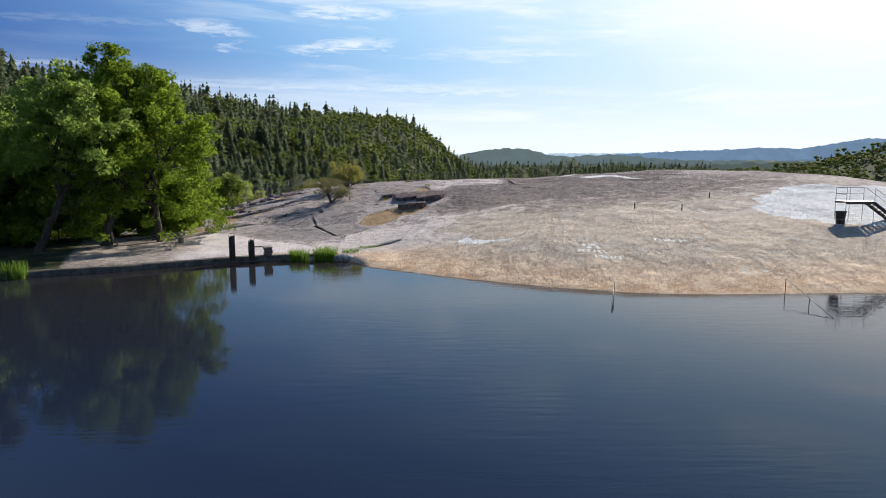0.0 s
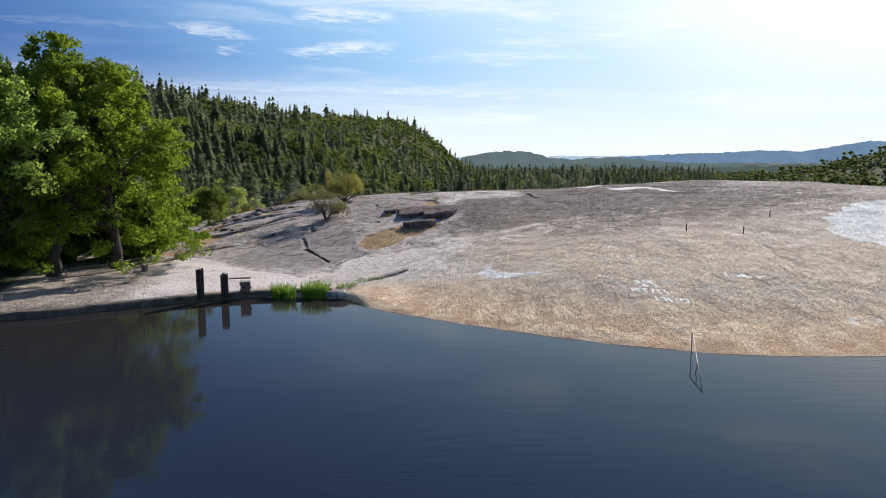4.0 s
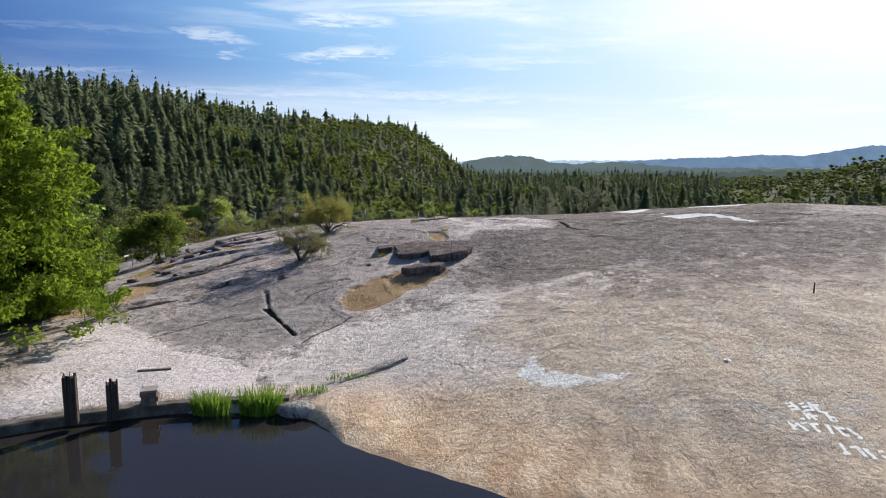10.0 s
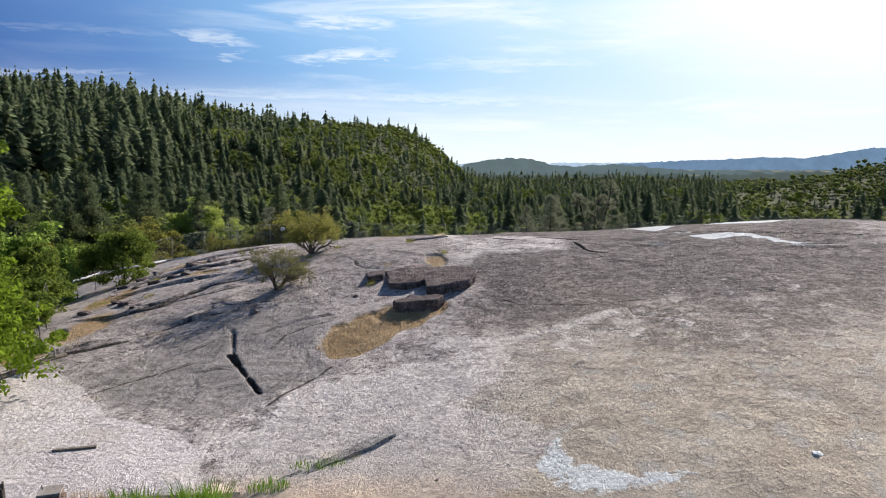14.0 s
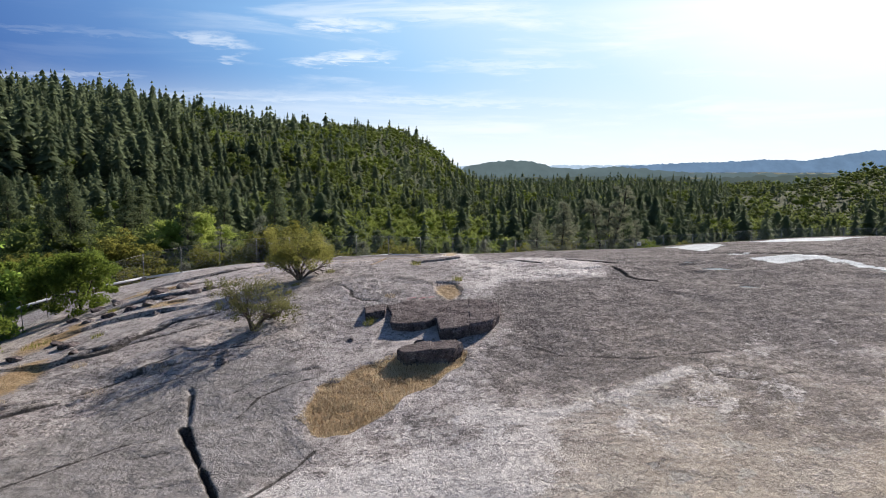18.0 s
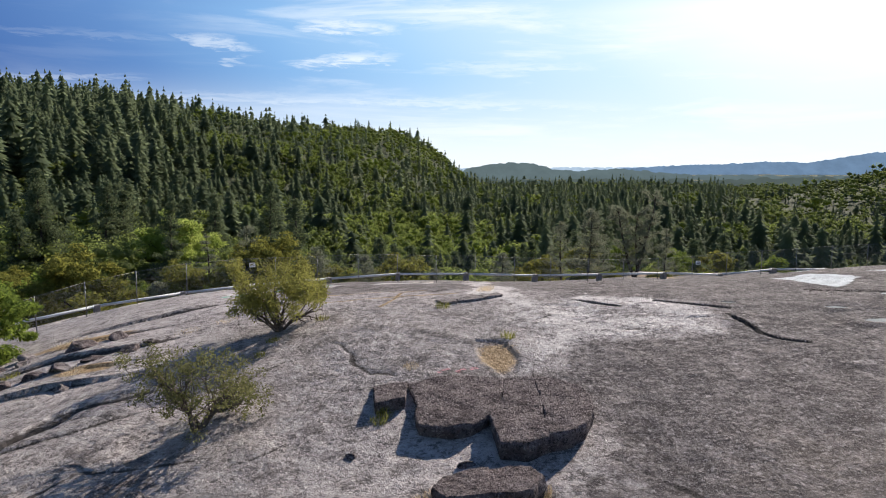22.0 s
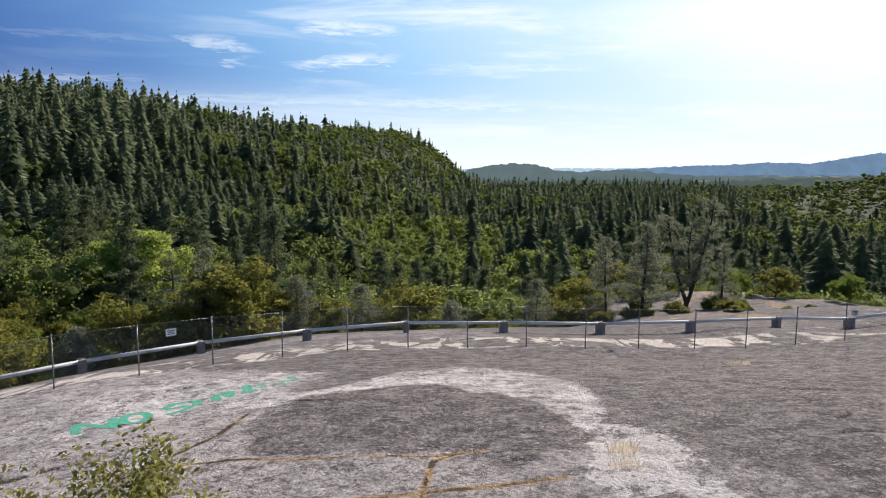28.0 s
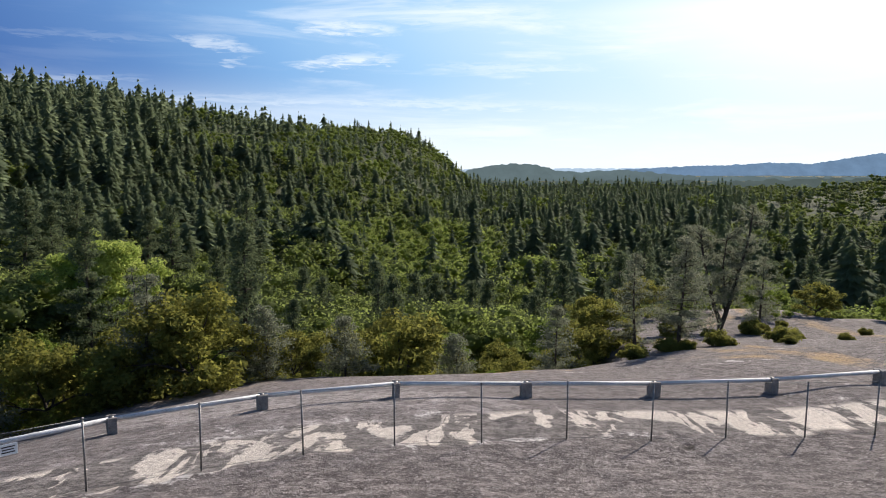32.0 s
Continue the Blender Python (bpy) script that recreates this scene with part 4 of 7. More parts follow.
def ground_z(x, y):
    """The height of the ground sheet itself, between its corners."""
    x, y = np.asarray(x, float), np.asarray(y, float)
    i, j = np.clip(np.searchsorted(gx, x) - 1, 0, nx - 2), np.clip(np.searchsorted(gy, y) - 1, 0, ny - 2)
    u, v = (x - gx[i]) / (gx[i + 1] - gx[i]), (y - gy[j]) / (gy[j + 1] - gy[j])
    return (GRID[j, i] * (1 - u) + GRID[j, i + 1] * u) * (1 - v) + (GRID[j + 1, i] * (1 - u) + GRID[j + 1, i + 1] * u) * v


def height(x, y):
    return float(ground_z(x, y))


ground = tagged(raw("ground", np.c_[GX.ravel(), GY.ravel(), GZ], quads, M_GROUND, attrs=masks, smooth=True), "weathered granite dome with gravel beach and wooded valley", "ground", kind="structure")

water = tagged(raw("water", [(-62, -47, 0), (62, -47, 0), (62, 50, 0), (-62, 50, 0)], [(0, 1, 2, 3)], M_WATER), "still dark blue pond water with faint ripples", "water", kind="structure")

# ---- distance ----


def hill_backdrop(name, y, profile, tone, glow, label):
    """A far ridge, as a thick glowing wall of land with a rolling top line, hazed by its tone."""
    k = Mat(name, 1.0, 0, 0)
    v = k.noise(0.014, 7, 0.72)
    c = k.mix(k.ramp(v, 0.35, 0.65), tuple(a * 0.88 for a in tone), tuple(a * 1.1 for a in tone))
    # the base is black: daylight and haze are put into the glowing colour
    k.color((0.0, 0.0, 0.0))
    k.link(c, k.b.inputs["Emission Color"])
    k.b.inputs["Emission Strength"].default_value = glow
    xs = np.arange(-3600, 3601, 9.0)
    top = np.interp(xs, [p[0] for p in profile], [p[1] for p in profile])
    top = top + 0.05 * np.abs(top + 60) * (0.5 * lattice(xs, xs * 0 + y, 260, 21) + 0.25 * lattice(xs, xs * 0, 90, 22)) + 2.4 * lattice(xs, xs * 0, 22, 23) + 2.2 * lattice(xs, xs * 0, 9, 24)
    n = len(xs)
    vs = np.concatenate([np.c_[xs, xs * 0 + y - 120, xs * 0 - 80], np.c_[xs, xs * 0 + y, top], np.c_[xs, xs * 0 + y + 120, xs * 0 - 80]])
    i = np.arange(n - 1)
    fs = np.concatenate([np.stack([i + a * n, i + 1 + a * n, i + 1 + (a + 1) * n, i + (a + 1) * n], -1) for a in (0, 1)])
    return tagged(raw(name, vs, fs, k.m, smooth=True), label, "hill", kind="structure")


hill_backdrop("backdrop_green_hill", 2250, [(-3600, -40), (40, -40), (60, -2), (110, 12), (215, 27), (290, 20), (360, 2), (440, -4), (560, 7), (660, -4), (760, -14), (1100, -18), (3600, -18)], (0.098, 0.135, 0.145), 1.0, "far wooded hill, glowing, with haze painted into its colour")
hill_backdrop("backdrop_valley_woods", 1440, [(-3600, -16), (400, -16), (700, -14), (900, -9), (1200, 0), (3600, 8)], (0.07, 0.092, 0.09), 1.0, "far valley woods, glowing, with light haze painted in")
hill_backdrop("backdrop_blue_mountain", 3700, [(-3600, -30), (700, -22), (950, 2), (1150, 12), (1450, 24), (1750, 42), (1960, 34), (2150, 62), (2330, 92), (2480, 86), (2700, 60), (3600, 70)], (0.125, 0.20, 0.31), 1.0, "glowing mountain range painted in the blue of distant haze")
hill_backdrop("backdrop_plain", 4400, [(-3600, 2), (600, 0), (800, 8), (1000, 6), (1400, 12), (1800, 8), (3600, 8)], (0.36, 0.47, 0.60), 1.0, "glowing distant plain on the horizon, paled by painted haze")

# ---- woods ----


OCTA = [(1, 0, 0), (-1, 0, 0), (0, 1, 0), (0, -1, 0), (0, 0, 1), (0, 0, -1)]
OCTA_F = [(0, 2, 4), (2, 1, 4), (1, 3, 4), (3, 0, 4), (2, 0, 5), (1, 2, 5), (3, 1, 5), (0, 3, 5)]


def conifer_form(rng, tiers=11, points=8, boughs=0, slim=1.0, rounded=False):
    """A unit conifer, 1 high: a trunk and tiers of ragged drooping boughs, pointed or rounded above."""
    vs, fs = [], []
    for k in range(3):
        a = 2 * math.pi * k / 3
        vs.append((0.013 * math.cos(a), 0.013 * math.sin(a), 0))
    vs.append((0, 0, 1.0))
    fs += [(0, 1, 3), (1, 2, 3), (2, 0, 3)]
    if rounded:
        wide = lambda f: slim * 0.19 * (1 - f) ** 0.5 * min(1, 0.35 + 1.7 * f)
    else:
        wide = lambda f: slim * 0.20 * (1 - f) ** 0.85 * min(1, 0.6 + 2.5 * f)
    low = rng.uniform(0.06, 0.2)
    for t in range(tiers):
        f = (t + rng.uniform(0.1, 0.9)) / tiers
        z = low + (0.96 - low) * f
        r = wide(f) * rng.uniform(0.75, 1.2) + 0.008
        ox, oy = rng.normal(0, 0.12 * r, 2)
        spin = rng.uniform(0, 6.28)
        b = len(vs)
        vs.append((ox * 0.3, oy * 0.3, min(0.995, z + 0.55 / tiers + 0.30 * r)))
        n = 2 * points
        for k in range(n):
            a = spin + 2 * math.pi * (k + rng.uniform(-0.3, 0.3)) / n
            q = r * (rng.uniform(0.8, 1.25) if k % 2 == 0 else rng.uniform(0.40, 0.68))
            vs.append((ox + q * math.cos(a), oy + q * math.sin(a), z - r * (rng.uniform(0.1, 0.5) if k % 2 == 0 else rng.uniform(-0.1, 0.2))))
        fs += [(b, b + 1 + k, b + 1 + (k + 1) % n) for k in range(n)]
    for i in range(boughs):
        f = ((i + rng.uniform(0, 1)) / boughs) ** 0.9
        z = low + (0.97 - low) * f
        q = (wide(f) + 0.012) * rng.uniform(0.75, 1.25)
        a = i * 2.39996 + rng.uniform(-0.5, 0.5)
        w = q * rng.uniform(0.12, 0.25) + 0.003
        drop = q * rng.uniform(-0.1, 0.4)
        c, s = math.cos(a), math.sin(a)
        b = len(vs)
        vs += [(0.3 * q * c, 0.3 * q * s, z + 0.012), (0.7 * q * c - w * s, 0.7 * q * s + w * c, z - drop * 0.7), (q * c, q * s, z - drop), (0.7 * q * c + w * s, 0.7 * q * s - w * c, z - drop * 0.7)]
        fs += [(b, b + 1, b + 2), (b, b + 2, b + 3)]
    return np.array(vs), np.array(fs)


def split_octa():
    """An octahedron with each face cut in four and pushed out to a ball."""
    vs, fs, known = [Vector(v) for v in OCTA], [], {}

    def mid(i, j):
        key = (min(i, j), max(i, j))
        if key not in known:
            known[key] = len(vs)
            vs.append((vs[i] + vs[j]).normalized())
        return known[key]

    for a, b, c in OCTA_F:
        d, e, f = mid(a, b), mid(b, c), mid(c, a)
        fs += [(a, d, f), (d, b, e), (f, e, c), (d, e, f)]
    return np.array([tuple(v) for v in vs]), np.array(fs)


BALL_V, BALL_F = split_octa()


def broadleaf_form(rng, lobes=9, per=14, leaf=0.17, core=0.8, fine=True):
    """A unit broadleaf tree, 1 high: a stem and a crown of uneven leafy lobes with ragged sprays."""
    V, F = [np.array([(0.025, 0, 0), (-0.012, 0.022, 0), (-0.012, -0.022, 0), (0, 0, 0.7)])], [np.array([(0, 1, 3), (1, 2, 3), (2, 0, 3)])]
    off = 4
    for n in range(lobes):
        a, h = n * 2.4 + rng.uniform(-0.5, 0.5), 0.20 + 0.66 * (n + rng.uniform(0, 1)) / lobes
        r = 0.34 * math.sin(math.pi * min(1, (h - 0.02) / 1.02)) * rng.uniform(0.5, 1.1)
        c = np.array((r * math.cos(a), r * math.sin(a), h))
        size = rng.uniform(0.12, 0.20) * (9 / lobes) ** 0.25
        cv, cf = (BALL_V, BALL_F) if fine else (np.array(OCTA, float), np.array(OCTA_F))
        V.append(c + cv * (rng.uniform(0.72, 1.18, (len(cv), 1)) * size * core) * np.array((1.1, 1.1, 0.85)))
        F.append(cf + off)
        off += len(cv)
        if per:
            d = rng.normal(size=(per, 3))
            d[:, 2] = np.where(rng.random(per) < 0.75, np.abs(d[:, 2]), d[:, 2])
            d /= np.linalg.norm(d, axis=1, keepdims=True)
            p = c + d * size * np.array((1.1, 1.1, 0.85)) * rng.uniform(max(0.6, core), 1.15, (per, 1))
            nrm = d + rng.normal(size=(per, 3)) * 0.4 + np.array((0, 0, 0.2))
            nrm /= np.linalg.norm(nrm, axis=1, keepdims=True)
            t = np.cross(nrm, rng.normal(size=(per, 3)))
            t /= np.linalg.norm(t, axis=1, keepdims=True)
            u = np.cross(nrm, t)
            s = leaf * rng.uniform(0.4, 0.8, (per, 1))
            V.append(np.stack([p - t * s * 0.6, p - u * s * 0.45, p + t * s * 0.6, p + u * s * 0.5], 1).reshape(-1, 3))
            b = off + 4 * np.arange(per)[:, None]
            F.append(np.concatenate([b + np.array([[0, 1, 2]]), b + np.array([[0, 2, 3]])]))
            off += 4 * per
    return np.concatenate(V), np.concatenate(F)


def plant_all(name, forms, spots, material, label):
    """Joins many trees into one mesh: spots are rows of x, y, z, high, wide, turn, tint."""
    V, F, Ti, off = [], [], [], 0
    for i, (x, y, z, hi, wd, tn, ti) in enumerate(spots):
        v, f = forms[i % len(forms)]
        c, s = math.cos(tn), math.sin(tn)
        w = np.empty_like(v)
        w[:, 0], w[:, 1], w[:, 2] = x + hi * wd * (v[:, 0] * c - v[:, 1] * s), y + hi * wd * (v[:, 0] * s + v[:, 1] * c), z + hi * v[:, 2]
        V.append(w), F.append(f + off), Ti.append(np.full(len(v), ti))
        off += len(v)
    return tagged(raw(name, np.concatenate(V), np.concatenate(F), material, attrs={"tint": np.concatenate(Ti)}, smooth=True), label, "trees", kind="stuff")


rng = np.random.default_rng(5)
CONIFERS = [[conifer_form(rng, tiers, pts, bo, rng.uniform(0.8, 1.2), i % 3 == 0) for i in range(10)] for tiers, pts, bo in ((14, 10, 60), (7, 5, 0))]
LEAFY = [[broadleaf_form(rng, n, per, leaf, core, fine) for _ in range(9)] for n, per, leaf, core, fine in ((14, 110, 0.040, 0.52, True), (9, 42, 0.062, 0.72, False), (5, 10, 0.11, 0.84, False))]


def wood_spots(n, keep):
    out = []
    tries = rng.uniform(0, 1, (n, 2))
    r = 95 + 1400 * tries[:, 0] ** 0.85
    a = (tries[:, 1] - 0.5) * 2 * 0.66
    X, Y = -3 + r * np.sin(a), 60 + r * np.cos(a)
    Z = ground_z(X, Y)
    mix = lattice(X, Y, 60, 31) + 0.6 * lattice(X, Y, 23, 32)
    for x, y, z, m, q in zip(X, Y, Z, mix, rng.uniform(0, 1, n)):
        if keep(x, y, z, m, q):
            out.append((x, y, z, m))
    return out


def open_rock(x, y):
    return ((x - 20) / 34) ** 2 + ((y - 128) / 24) ** 2 < 1 or ((x - 34) / 22) ** 2 + ((y - 148) / 18) ** 2 < 1 or y < 136 and -28 < x < 60 or (y < 150 and -18 < x < 5)


def s_of(x, y):
    return -0.826 * x + 0.563 * (y - 220)


def stand(x, y, z, hi, over=0.0):
    """Trees on the valley floor stay below the skyline."""
    if s_of(x, y) > 170 or (x > 0.42 * y and y > 380):
        return hi
    far = math.hypot(x + 3, y - 70)
    lid = np.interp(far, [60, 100, 160, 250, 400, 700, 1300], [-6.5, -7.5, -9, -9.5, -9, -12, -24]) + (9 if x < -0.2 * (y - 60) else 0)
    return max(3.5, min(hi, lid + over - z + rng.uniform(-2, 1.5)))


def conifer_share(x, y, m):
    """Conifers rule the near hillside and the valley beyond; oaks rule the middle slope."""
    a = math.degrees(math.atan2(x + 3, y - 60))
    base = np.interp(a, [-40, -20, -13, -8, 0, 6, 12, 40], [0.86, 0.84, 0.72, 0.58, 0.62, 0.88, 0.97, 0.92])
    return float(np.clip(base + 0.42 * m - (0.22 if y < 330 and x < 0.1 * y else 0), 0.04, 0.95)) * (0.3 if y < 215 else 1)


spots_c, spots_b = [], []
for x, y, z, m in wood_spots(14000, lambda x, y, z, m, q: not open_rock(x, y) and not (y < 212 and abs(math.degrees(math.atan2(x + 5, y - 62)) + 23.6) < 3.6)):
    share, turn_ = conifer_share(x, y, m), rng.uniform(0, 6.28)
    if rng.random() < share:
        tall = rng.uniform(6.5, 16) if rng.random() < 0.86 else rng.uniform(16, 27)
        if x > 0.40 * y and y > 380:
            tall *= 0.5
        tall += 11 * float(smoothstep(-18, -27, math.degrees(math.atan2(x + 3, y - 60))))
        grown = stand(x, y, z, tall, rng.uniform(1, 9))
        if rng.random() < 0.9 and grown > 6.5:
            spots_c.append((x, y, z - 0.5, grown, rng.uniform(0.95, 1.6) * (1.15 if tall < 13 else 0.85 if tall > 19 else 1), turn_, rng.uniform(0, 1) * 0.8 + 0.1))
        else:
            spots_b.append((x, y, z - 0.5, stand(x, y, z, rng.uniform(5, 9)), rng.uniform(1.1, 1.6), turn_, rng.uniform(0, 0.35)))
    else:
        spots_b.append((x, y, z - 0.5, stand(x, y, z, rng.uniform(8, 15.5)), rng.uniform(0.9, 1.3), turn_, float(np.clip(0.30 - 0.70 * m + rng.normal(0, 0.14) + (0.1 if y < 215 else 0) - (0.5 if x > 0.36 * y else 0), 0, 1))))


def band(spots, n):
    """The spots of the near, middle or far woods."""
    lo, hi = ((0, 180), (180, 520), (520, 5000))[n]
    return [t for t in spots if lo <= math.hypot(t[0] + 3, t[1] - 70) < hi]


for n, where in enumerate(("standing in the near valley", "along the middle slopes", "covering the far hillside")):
    if n:
        plant_all("conifer_woods", CONIFERS[n - 1], band(spots_c, n), M_NEEDLE, "dark grey-green conifers " + where)
    plant_all("broadleaf_woods", LEAFY[n], band(spots_b, n), M_WOODS, "green leafy oaks " + where)

# ---- trees that stand by themselves ----


def grow(rng, start, way, length, radius, levels, spread_by=0.7, bend=0.25, runs=None, tips=None, droop=0.0):
    """Branches: returns the tubes and the tips, by repeated forking."""
    runs, tips = ([] if runs is None else runs), ([] if tips is None else tips)
    pts, p, d = [Vector(start)], Vector(start), Vector(way).normalized()
    n = 5
    for i in range(n):
        d = (d + Vector(rng.normal(0, bend, 3)) * 0.5 + Vector((0, 0, -droop))).normalized()
        p = p + d * length / n
        pts.append(p.copy())
    end = radius * 0.55
    runs.append((pts, [radius + (end - radius) * i / n for i in range(n + 1)], 8 if levels > 2 else 5 if levels > 1 else 4))
    if levels <= 1:
        tips.append((p.copy(), d.copy()))
        tips.append((pts[3].copy(), d.copy()))
    else:
        for k in range(int(rng.integers(2, 4)) + (levels > 2)):
            q = pts[-1] if k == 0 else pts[int(rng.integers(2, n + 1))]
            side = Vector(rng.normal(0, 1, 3))
            side = (side - d * side.dot(d)).normalized()
            nd = d + side * spread_by * rng.uniform(0.6, 1.3) + Vector((0, 0, 0.12))
            grow(rng, q, nd, length * rng.uniform(0.6, 0.85), end * rng.uniform(0.6, 0.9), levels - 1, spread_by, bend, runs, tips, droop)
    return runs, tips


def sprays(rng, centres, size, count, leaf, flat=0.55, up=0.6):
    """Leaf blades scattered in uneven sprays round centres; returns vertices and quads."""
    n = len(centres) * count
    c = np.repeat(np.asarray(centres, float), count, 0)
    d = rng.normal(size=(n, 3))
    d /= np.linalg.norm(d, axis=1, keepdims=True)
    sz = np.repeat(rng.uniform(0.6, 1.25, len(centres)) * size, count)
    p = c + d * (sz * rng.uniform(0.25, 1.0, n) ** 0.6)[:, None] * np.array((1, 1, flat))
    nr = rng.normal(size=(n, 3)) * 0.8 + d * 0.4 + np.array((0, 0, up))
    nr /= np.linalg.norm(nr, axis=1, keepdims=True)
    t = np.cross(nr, rng.normal(size=(n, 3)))
    t /= np.linalg.norm(t, axis=1, keepdims=True)
    u = np.cross(nr, t)
    s = (leaf * rng.uniform(0.6, 1.3, n))[:, None]
    v = np.stack([p - t * s, p - u * s * 0.5 + nr * s * 0.15, p + t * s, p + u * s * 0.5 + nr * s * 0.15], 1).reshape(-1, 3)
    f = np.arange(4 * n).reshape(n, 4)
    return v, f


def tree(name, at, seed, high, trunk_r, crown_w, mat, label, leaf=0.16, count=150, levels=4, lean=(0, 0), fork=0.28, flat=0.6, bark=None, category="tree", group="", spray=0.9, low=0.25, extra=0, droop=0.0, cone=False):
    """A tree with a tapered trunk, forking limbs and a crown of leaf sprays."""
    r = np.random.default_rng(seed)
    base = empty(name, pose(at[0], at[1], height(*at[:2]) - 0.1 if len(at) < 3 else at[2]), label, category, group)
    runs = []
    top = Vector((lean[0], lean[1], high * fork))
    n = 6
    pts = [Vector((0, 0, 0)).lerp(top, i / n) + Vector(r.normal(0, 0.05 * high / 10, 3)) * (i > 0) for i in range(n + 1)]
    tr_runs = [(pts, [trunk_r * (1.35 if i == 0 else 1 - 0.4 * i / n) for i in range(n + 1)], 12)]
    tips = []
    for k in range(4):
        a = r.uniform(0, 6.28) + k * 1.57
        way = Vector((math.cos(a) * crown_w, math.sin(a) * crown_w, high * (1 - fork) * 0.55))
        grow(r, pts[-1 - (k > 1)], way, high * 0.30, trunk_r * 0.55, levels, 0.75, 0.3, runs, tips, droop)
    grow(r, pts[-1], Vector((lean[0] * 0.3, lean[1] * 0.3, 1)), high * 0.34, trunk_r * 0.6, levels, 0.6, 0.25, runs, tips, droop)
    # keep the crown within its height and width
    tz = np.array([t[0] for t in tips])
    hi = tz[:, 2].max()
    wide = np.quantile(np.hypot(tz[:, 0] - lean[0], tz[:, 1] - lean[1]), 0.9)
    fz, fw = (high * 0.96 - spray * 0.4) / hi, crown_w / max(wide, 0.1)

    def fitted(p):
        k = min(1, max(0, (p[2] / (high * fork) - 0.6) * 1.5))
        return Vector(((p[0] - lean[0]) * (1 + (fw - 1) * k) + lean[0] if k else p[0], (p[1] - lean[1]) * (1 + (fw - 1) * k) + lean[1] if k else p[1], p[2] * (1 + (fz - 1) * k)))

    part("trunk", tubes(bmesh.new(), tr_runs), bark or M_BARK, base)
    part("branching", tubes(bmesh.new(), [([fitted(p) for p in ps], rr, sd) for ps, rr, sd in runs]), bark or M_BARK, base)
    cs = [tuple(fitted(t[0])) for t in tips]
    cs = [c for c in cs if c[2] > high * low]
    if extra:
        for _ in range(extra):
            a, h = r.uniform(0, 6.28), r.uniform(low, 0.97 if cone else 0.85)
            q = crown_w * 0.95 * math.sin(math.pi * min(1, (h + 0.12) / 1.05)) ** 0.6 * r.uniform(0.55, 1.0)
            if cone:
                q = crown_w * 1.1 * (1.08 - h) ** 0.8 * r.uniform(0.6, 1.0)
            cs.append((lean[0] + q * math.cos(a), lean[1] + q * math.sin(a), h * high))
    v, f = sprays(r, cs, spray, count, leaf, flat)
    raw("crown", v, f, mat, base)
    return base


def shrub(name, at, seed, high, wide, mat, label, leaf=0.04, count=40, stems=9, spray=0.3, skirt=0.15, twig=0.035, group="", airy=0.0):
    """A shrub: several bent stems from one root, forking into twigs that carry leaf sprays."""
    r = np.random.default_rng(seed)
    base = empty(name, pose(at[0], at[1], height(*at) - 0.05), label, "shrub", group)
    tips = []
    for k in range(stems):
        a = k * 2.4 + r.uniform(-0.4, 0.4)
        out = r.uniform(0.25, 1.0)
        way = Vector((math.cos(a) * out * wide, math.sin(a) * out * wide, high * r.uniform(0.55, 1.0)))
        runs, tp = grow(r, (0.08 * math.cos(a), 0.08 * math.sin(a), 0), way, way.length * 0.50, twig * r.uniform(0.7, 1.3), 4, 0.75, 0.45)
        lim = lambda p: Vector((max(-wide * 1.15, min(wide * 1.15, p[0])), max(-wide * 1.15, min(wide * 1.15, p[1])), max(0.02, min(high * 0.97, p[2]))))
        part("stem", tubes(bmesh.new(), [([lim(p) for p in ps], rr, 6 if sd > 5 else 4) for ps, rr, sd in runs]), M_TWIG, base)
        tips += [tuple(lim(t[0])) for t in tp]
    tips = [t for t in tips if t[2] > high * skirt and (math.hypot(t[0], t[1]) > airy * wide or t[2] > 0.72 * high)]
    v, f = sprays(r, tips, spray, count, leaf, 0.7)
    v[:, 2] = np.maximum(v[:, 2], 0.03)
    raw("foliage", v, f, mat, base)
    return base


def pine(name, at, seed, high, wide, mat, label, bare=0.18, leaf=0.12, count=20, group="", thin=1.0, levels=26):
    """A pine: one straight trunk with whorls of upswept limbs that carry needle sprays, wide below and ragged above."""
    r = np.random.default_rng(seed)
    base = empty(name, pose(at[0], at[1], height(at[0], at[1]) - 0.15), label, "pine", group)
    bend = Vector((r.normal(0, 0.02) * high, r.normal(0, 0.02) * high, 0))
    spine = lambda f: Vector((bend.x * f * f + 0.012 * high * math.sin(5 * f + seed), bend.y * f * f, high * f))
    rr = 0.019 * high
    part("trunk", tubes(bmesh.new(), [([spine(i / 10) for i in range(11)], [rr * (1.25 if i == 0 else 1 - 0.92 * i / 10) for i in range(11)], 10)]), M_BARK, base)
    cs, runs = [], []
    for i in range(levels):
        f = bare + (0.98 - bare) * (i + r.uniform(0, 0.8)) / levels
        for k in range(int(r.integers(2, 4))):
            a = r.uniform(0, 6.28)
            n = wide * (1 - ((f - bare) / (1 - bare)) ** 1.4) ** 0.8 * r.uniform(0.45, 1.1) + 0.12
            s = spine(f)
            e = s + Vector((math.cos(a) * n, math.sin(a) * n, n * r.uniform(-0.05, 0.4)))
            runs.append(([s, s.lerp(e, 0.5) + Vector((0, 0, -0.05 * n)), e], [rr * 0.22 * (1 - 0.6 * f), rr * 0.14, rr * 0.05], 4))
            m = max(2, int(n / 0.45))
            cs += [tuple(s.lerp(e, (j + 1.2) / (m + 0.2))) for j in range(m)]
    tagged(part("branching", tubes(bmesh.new(), runs), M_BARK, base), kind="stuff")
    v, f = sprays(r, cs, 0.45 * thin, count, leaf, 0.65)
    raw("crown", v, f, mat, base)
    return base


